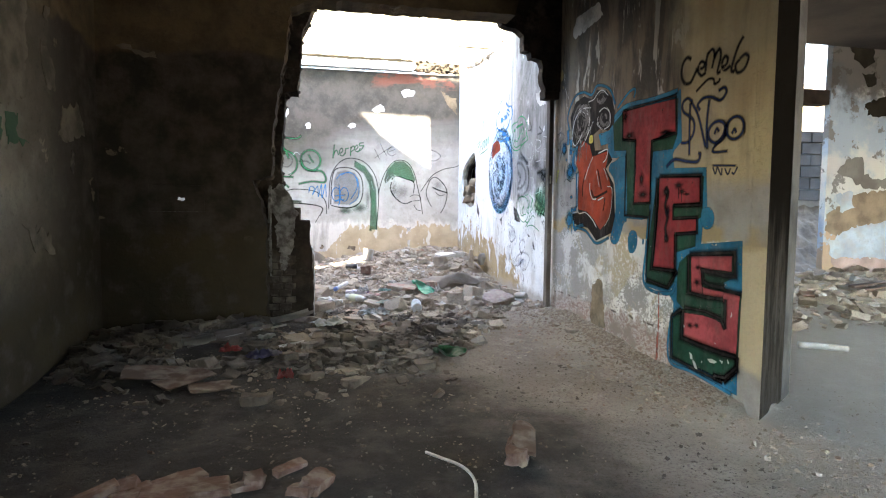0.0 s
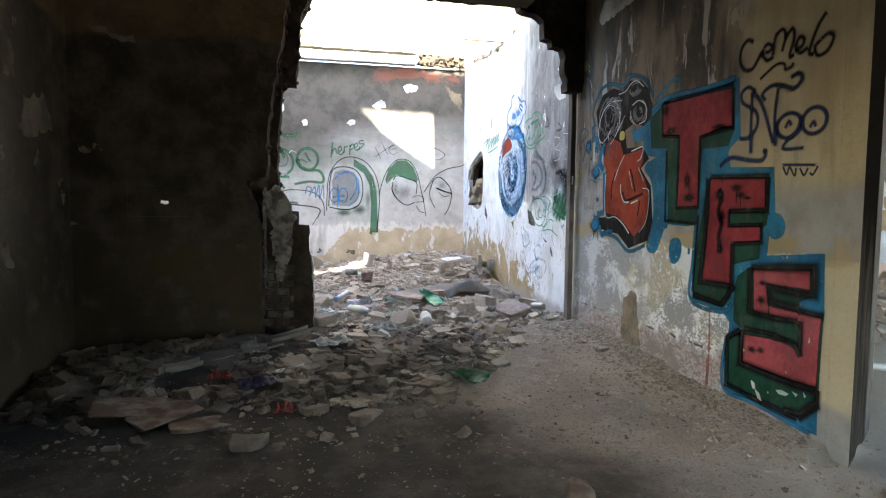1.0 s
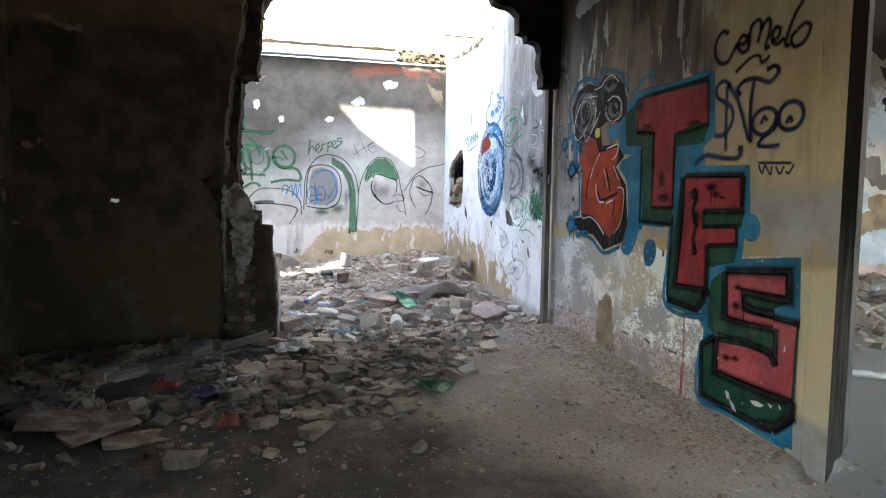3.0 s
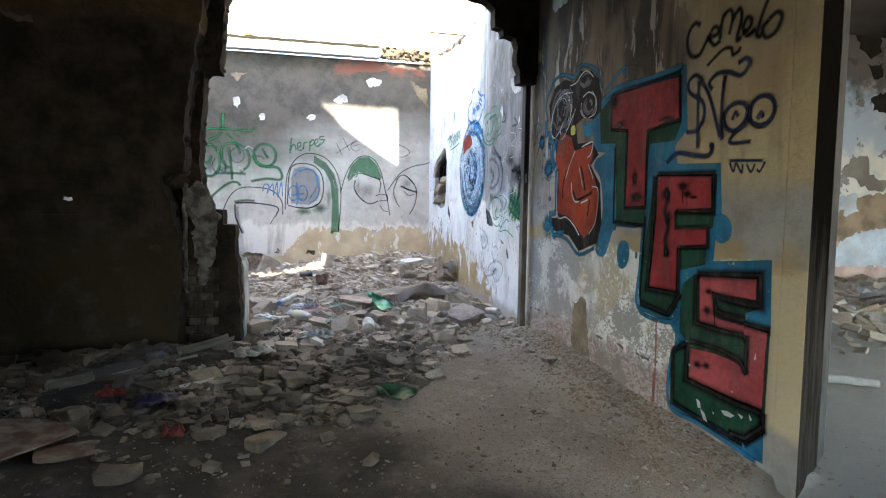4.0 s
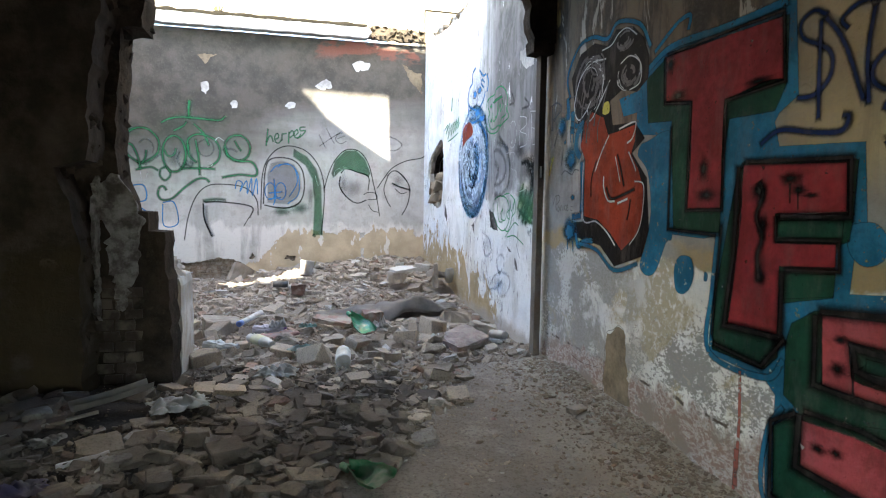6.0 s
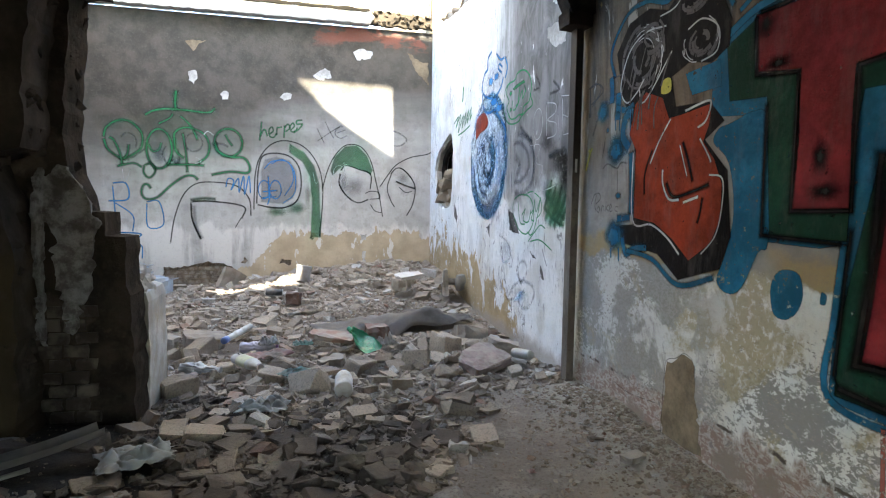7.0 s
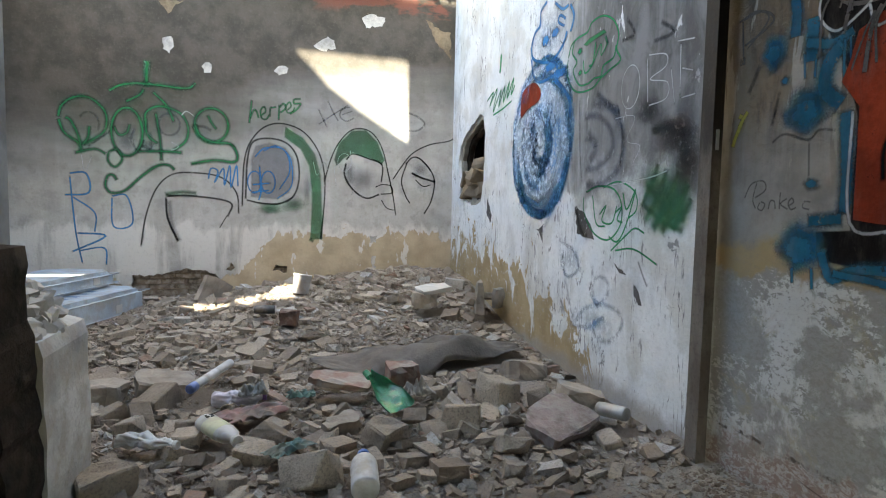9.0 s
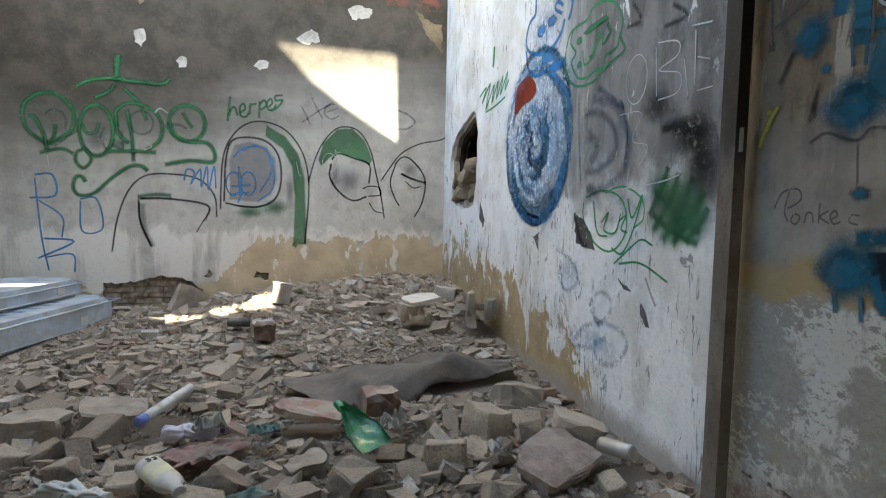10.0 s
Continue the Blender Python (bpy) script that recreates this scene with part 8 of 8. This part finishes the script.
# gutter pieces and rods by the broken jamb
for (x, y, turn, lean, L), label in (((0.10, 4.46, 35, -6, 0.36), "curved grey gutter piece on the rubble"), ((-0.52, 3.92, 24, -4, 0.22), "grey gutter piece on the rubble")):
    bm = bmesh.new()
    rows = [[bm.verts.new(((i / 10 - 0.5) * L, 0.045 * math.sin(a), 0.045 - 0.045 * math.cos(a) + 0.03 * (i / 10 - 0.5) ** 2)) for a in np.linspace(-1.5, 1.5, 12)] for i in range(11)]
    for a, b in zip(rows, rows[1:]):
        for k in range(11):
            bm.faces.new((a[k], a[k + 1], b[k + 1], b[k]))
    bmesh.ops.solidify(bm, geom=bm.faces[:], thickness=0.012)
    ob = thing("gutter_piece", bm, M_PIPE, label, "gutter", smooth=True)
    ob.matrix_world = pose(x, y, G(x, y) + 0.06, 0, lean, turn)
    keep(x, y, 0.16)


def rod(name, points, r, mat, label, category):
    bm = bmesh.new()
    line = glide(points, False, 6)
    rings = []
    for i, p in enumerate(line):
        d = (line[min(i + 1, len(line) - 1)] - line[max(0, i - 1)]).normalized()
        s = d.cross(Vector((0, 0, 1))).normalized()
        w = s.cross(d)
        rings.append([bm.verts.new(p + (s * math.cos(a) + w * math.sin(a)) * r) for a in np.linspace(0, 2 * math.pi, 7)[:-1]])
    for a, b in zip(rings, rings[1:]):
        for k in range(6):
            bm.faces.new((a[k], a[(k + 1) % 6], b[(k + 1) % 6], b[k]))
    bm.faces.new(rings[0][::-1])
    bm.faces.new(rings[-1])
    return thing(name, bm, mat, label, category, smooth=True)


rod("thin_rod", [(-0.62, 4.02, 0.03), (-0.3, 4.2, 0.07), (0.05, 4.4, 0.10)], 0.009, M_PIPE, "thin grey rod lying over the rubble", "rod")
rod("white_stick", [(0.17, 3.88, 0.0), (0.20, 3.98, 0.02), (0.22, 4.1, 0.04)], 0.007, M_WHITE_PL, "short white plastic stick", "stick")
rod("white_pipe", [(0.02, 3.98, 0.01), (0.10, 4.0, 0.02), (0.20, 4.04, 0.03)], 0.02, M_WHITE_PL, "short white pipe on the rubble", "pipe")
rod("loose_cable", [(0.80, 2.16, -0.085), (0.85, 2.08, -0.08), (0.93, 1.98, -0.085), (0.95, 1.84, -0.085), (0.91, 1.66, -0.085)], 0.007, M_WHITE_PL, "white cord lying in the dust", "cord")
rod("pale_stick", [(1.74, 4.36, -0.005), (1.76, 4.44, 0.0), (1.77, 4.54, 0.0)], 0.006, M_PALESLAB, "thin pale stick in the dust", "stick")
# debris close to the start of the walk
r = random.Random(9)
for k in range(11):
    x, y = -0.55 + 0.08 * k + r.uniform(-0.05, 0.05), 2.02 + r.uniform(-0.14, 0.10)
    block("terracotta_shard", x, y, G(x, y) - 0.004, r.uniform(0, 180), (r.uniform(0.09, 0.24), r.uniform(0.06, 0.14), r.uniform(0.02, 0.05)), M_TERRA, "dusty terracotta shard on the floor", "tile", 60 + k, r.uniform(-12, 12), r.uniform(-14, 14), "terracotta shards")
block("terracotta_slab", -0.20, 1.96, -0.09, 12, (0.34, 0.18, 0.022), M_TERRA, "broken terracotta slab on the dusty floor", "tile", 34, -4, 4)
block("terracotta_shard", 0.30, 1.92, -0.09, 60, (0.16, 0.10, 0.05), M_TERRA, "terracotta shard on the dusty floor", "tile", 35, 20, 3)
ob = tagged(empty("hollow_tile", 1.20, 2.02, -0.085, 65), "broken hollow clay tile with a flap of plaster", "tile")
part("tile_body", slab_bm(0.22, 0.10, 0.07, 36), M_TERRA, ob)
bm = slab_bm(0.24, 0.11, 0.018, 37)
bmesh.ops.transform(bm, matrix=pose(0.06, -0.02, 0.068, 6, -14, 6), verts=bm.verts[:])
part("plaster_flap", bm, M_CARD, ob, "brown broken flap")


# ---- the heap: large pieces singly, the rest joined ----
def dimmed(q):
    """Whether a piece by the blackened wall takes the painted-in shade."""
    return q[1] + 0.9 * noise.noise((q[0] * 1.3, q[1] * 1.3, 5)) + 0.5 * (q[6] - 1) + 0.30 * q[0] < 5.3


heap = tagged(new("rubble_heap"), "heap of broken bricks, stones and plaster", "rubble")
BROKEN = [mesh_of(roughen(chunk(KINDS[seed % 9], seed + 40), 1, 0.05, seed), "piece", M_STONE) for seed in range(36)]
big = spread(360, 0.105, 0.215, 3.3, 9.6, 0.82, flat=0.24)
front = spread(170, 0.10, 0.20, 3.3, 4.9, 0.72, flat=0.2)
front += spread(46, 0.10, 0.26, 3.75, 4.74, 0.68, x0=-1.38, x1=-0.05, flat=0.25)
mid_p = spread(260, 0.04, 0.12, 3.6, 4.74, 0.55, x0=-1.38, x1=0.0, flat=0.35) + spread(850, 0.055, 0.13, 3.2, 6.0, 0.9, flat=0.34) + spread(1900, 0.05, 0.13, 6.0, 9.65, 0.6, flat=0.3)
small = spread(34000, 0.008, 0.046, 2.9, 9.66, 0.25, flat=0.6)
fore = [(*q[:6], q[6] * 1.35) for q in spread(64, 0.12, 0.235, 5.4, 6.75, 0.7, x0=-0.3, flat=0.3)]
big += front
near = sorted(big, key=lambda q: q[1])[:250] + fore
for q in near:
    ob = new("stone", (ROUGH_DIM if dimmed(q) else ROUGH)[q[5]])
    ob.parent = heap
    ob.matrix_world = chunk_matrix(q, 0.28)
ob = new("stones_rest", joined("stones_rest", [q for q in big if q not in near], 0.28, M_RUBBLE))
ob.parent = heap
tagged(ob, kind="stuff")
for name, pieces, mat in (("middling_rubble", [q for q in mid_p if not dimmed(q)], M_RUBBLE), ("fine_rubble", [q for q in small if not dimmed(q)], M_RUBBLE),
                          ("burnt_middling_rubble", [q for q in mid_p if dimmed(q)], M_RUBBLE_DIM), ("burnt_fine_rubble", [q for q in small if dimmed(q)], M_RUBBLE_DIM)):
    ob = new(name, joined(name, pieces, 0.30, mat, BROKEN if "middling" in name else None))
    ob.parent = heap
    tagged(ob, kind="stuff")
# grit on the trodden floor
grit = []
for _ in range(26000):
    x, y = rnd.uniform(-1.3, 3.6), rnd.uniform(0.4, 5.6)
    by_wall = max(0.0, 1 - abs(x - 2.5) / 0.6)
    if rnd.random() < 0.25 + 0.75 * by_wall and not (2.68 < x < 2.9 and y > 2.2):
        s = rnd.uniform(0.004, 0.011) * (1 + (1.4 + 2.8 * by_wall) * rnd.random() ** 4)
        grit.append((x, y, s, (rnd.gauss(0, 0.5), rnd.gauss(0, 0.5)), rnd.uniform(0, 6.28), rnd.randrange(len(CHUNKS)), 1.0))
for x0, x1, y0, y1, count, low, high in ((-1.25, 1.2, 2.95, 3.6, 150, 0.02, 0.09), (-1.3, 1.7, 1.3, 3.3, 360, 0.008, 0.035), (2.3, 2.67, 2.5, 5.2, 520, 0.010, 0.042), (2.5, 2.695, 2.5, 5.25, 4200, 0.006, 0.026), (2.25, 2.6, 2.5, 5.2, 1500, 0.005, 0.02), (2.05, 2.4, 2.4, 5.2, 260, 0.008, 0.035), (1.0, 2.6, 3.4, 5.5, 220, 0.010, 0.04)):
    for _ in range(count):
        x, y = rnd.uniform(x0, x1), rnd.uniform(y0, y1)
        if clear_of(x, y, 0.1):
            grit.append((x, y, low + (high - low) * rnd.random() ** 2.2, (rnd.gauss(0, 0.3), rnd.gauss(0, 0.3)), rnd.uniform(0, 6.28), rnd.randrange(len(CHUNKS)), 1.0))
# Grit over the darkened floor takes the same shade-coloured copy.
shady = lambda q: q[0] + 0.7 * noise.noise((q[0] * 2, q[1] * 2, 4)) < (2.1 if q[1] < 3.6 else 1.2) and q[1] < 4.8
on_dim = [q for q in grit if shady(q)]
tagged(new("burnt_grit", joined("burnt_grit", on_dim, 0.3, M_RUBBLE_DIM, BROKEN)), "grit and small stones in a darker copy for soot and shade", "grit", kind="stuff")
grit = [q for q in grit if not shady(q)]
tagged(new("grit", joined("grit", grit, 0.3, M_GRIT, BROKEN)), "loose grit and small stones on the floor", "grit", kind="stuff")


# ---- rubble and litter in the next room ----
pieces = []
for _ in range(3200):
    x, y = rnd.uniform(4.2, 9.5), rnd.uniform(4.0, 6.55)
    if rnd.random() < (y - 4.0) / 2:
        pieces.append((x, y, 0.03 + 0.22 * rnd.random() ** 2.4, (rnd.gauss(0, 0.3), rnd.gauss(0, 0.3)), rnd.uniform(0, 6.28), rnd.randrange(len(CHUNKS)), 1.0))
tagged(new("rubble_next_room", joined("rubble_next_room", pieces, 0.4, M_RUBBLE)), "spread of broken plaster and stones", "rubble", kind="stuff")
rod("white_pipe", [(4.14, 3.60, -0.03), (4.28, 3.50, -0.025), (4.42, 3.40, -0.03)], 0.028, M_WHITE_PL, "white plastic pipe lying on the dusty floor", "pipe")
for k in range(2):
    bm = box_bm(-0.6, 0.6, -0.045, 0.045, -0.012, 0.012)
    bmesh.ops.bevel(bm, geom=bm.edges[:], offset=0.004, segments=1, affect="EDGES")
    ob = thing("plank", bm, M_CARD, "loose brown plank on the rubble", "plank", "loose planks")
    ob.matrix_world = pose(6.9 + 0.1 * k, 5.2 + 0.14 * k, ground_z(6.9, 5.2) + 0.10 + 0.02 * k, 0, -4, 12 - 6 * k)
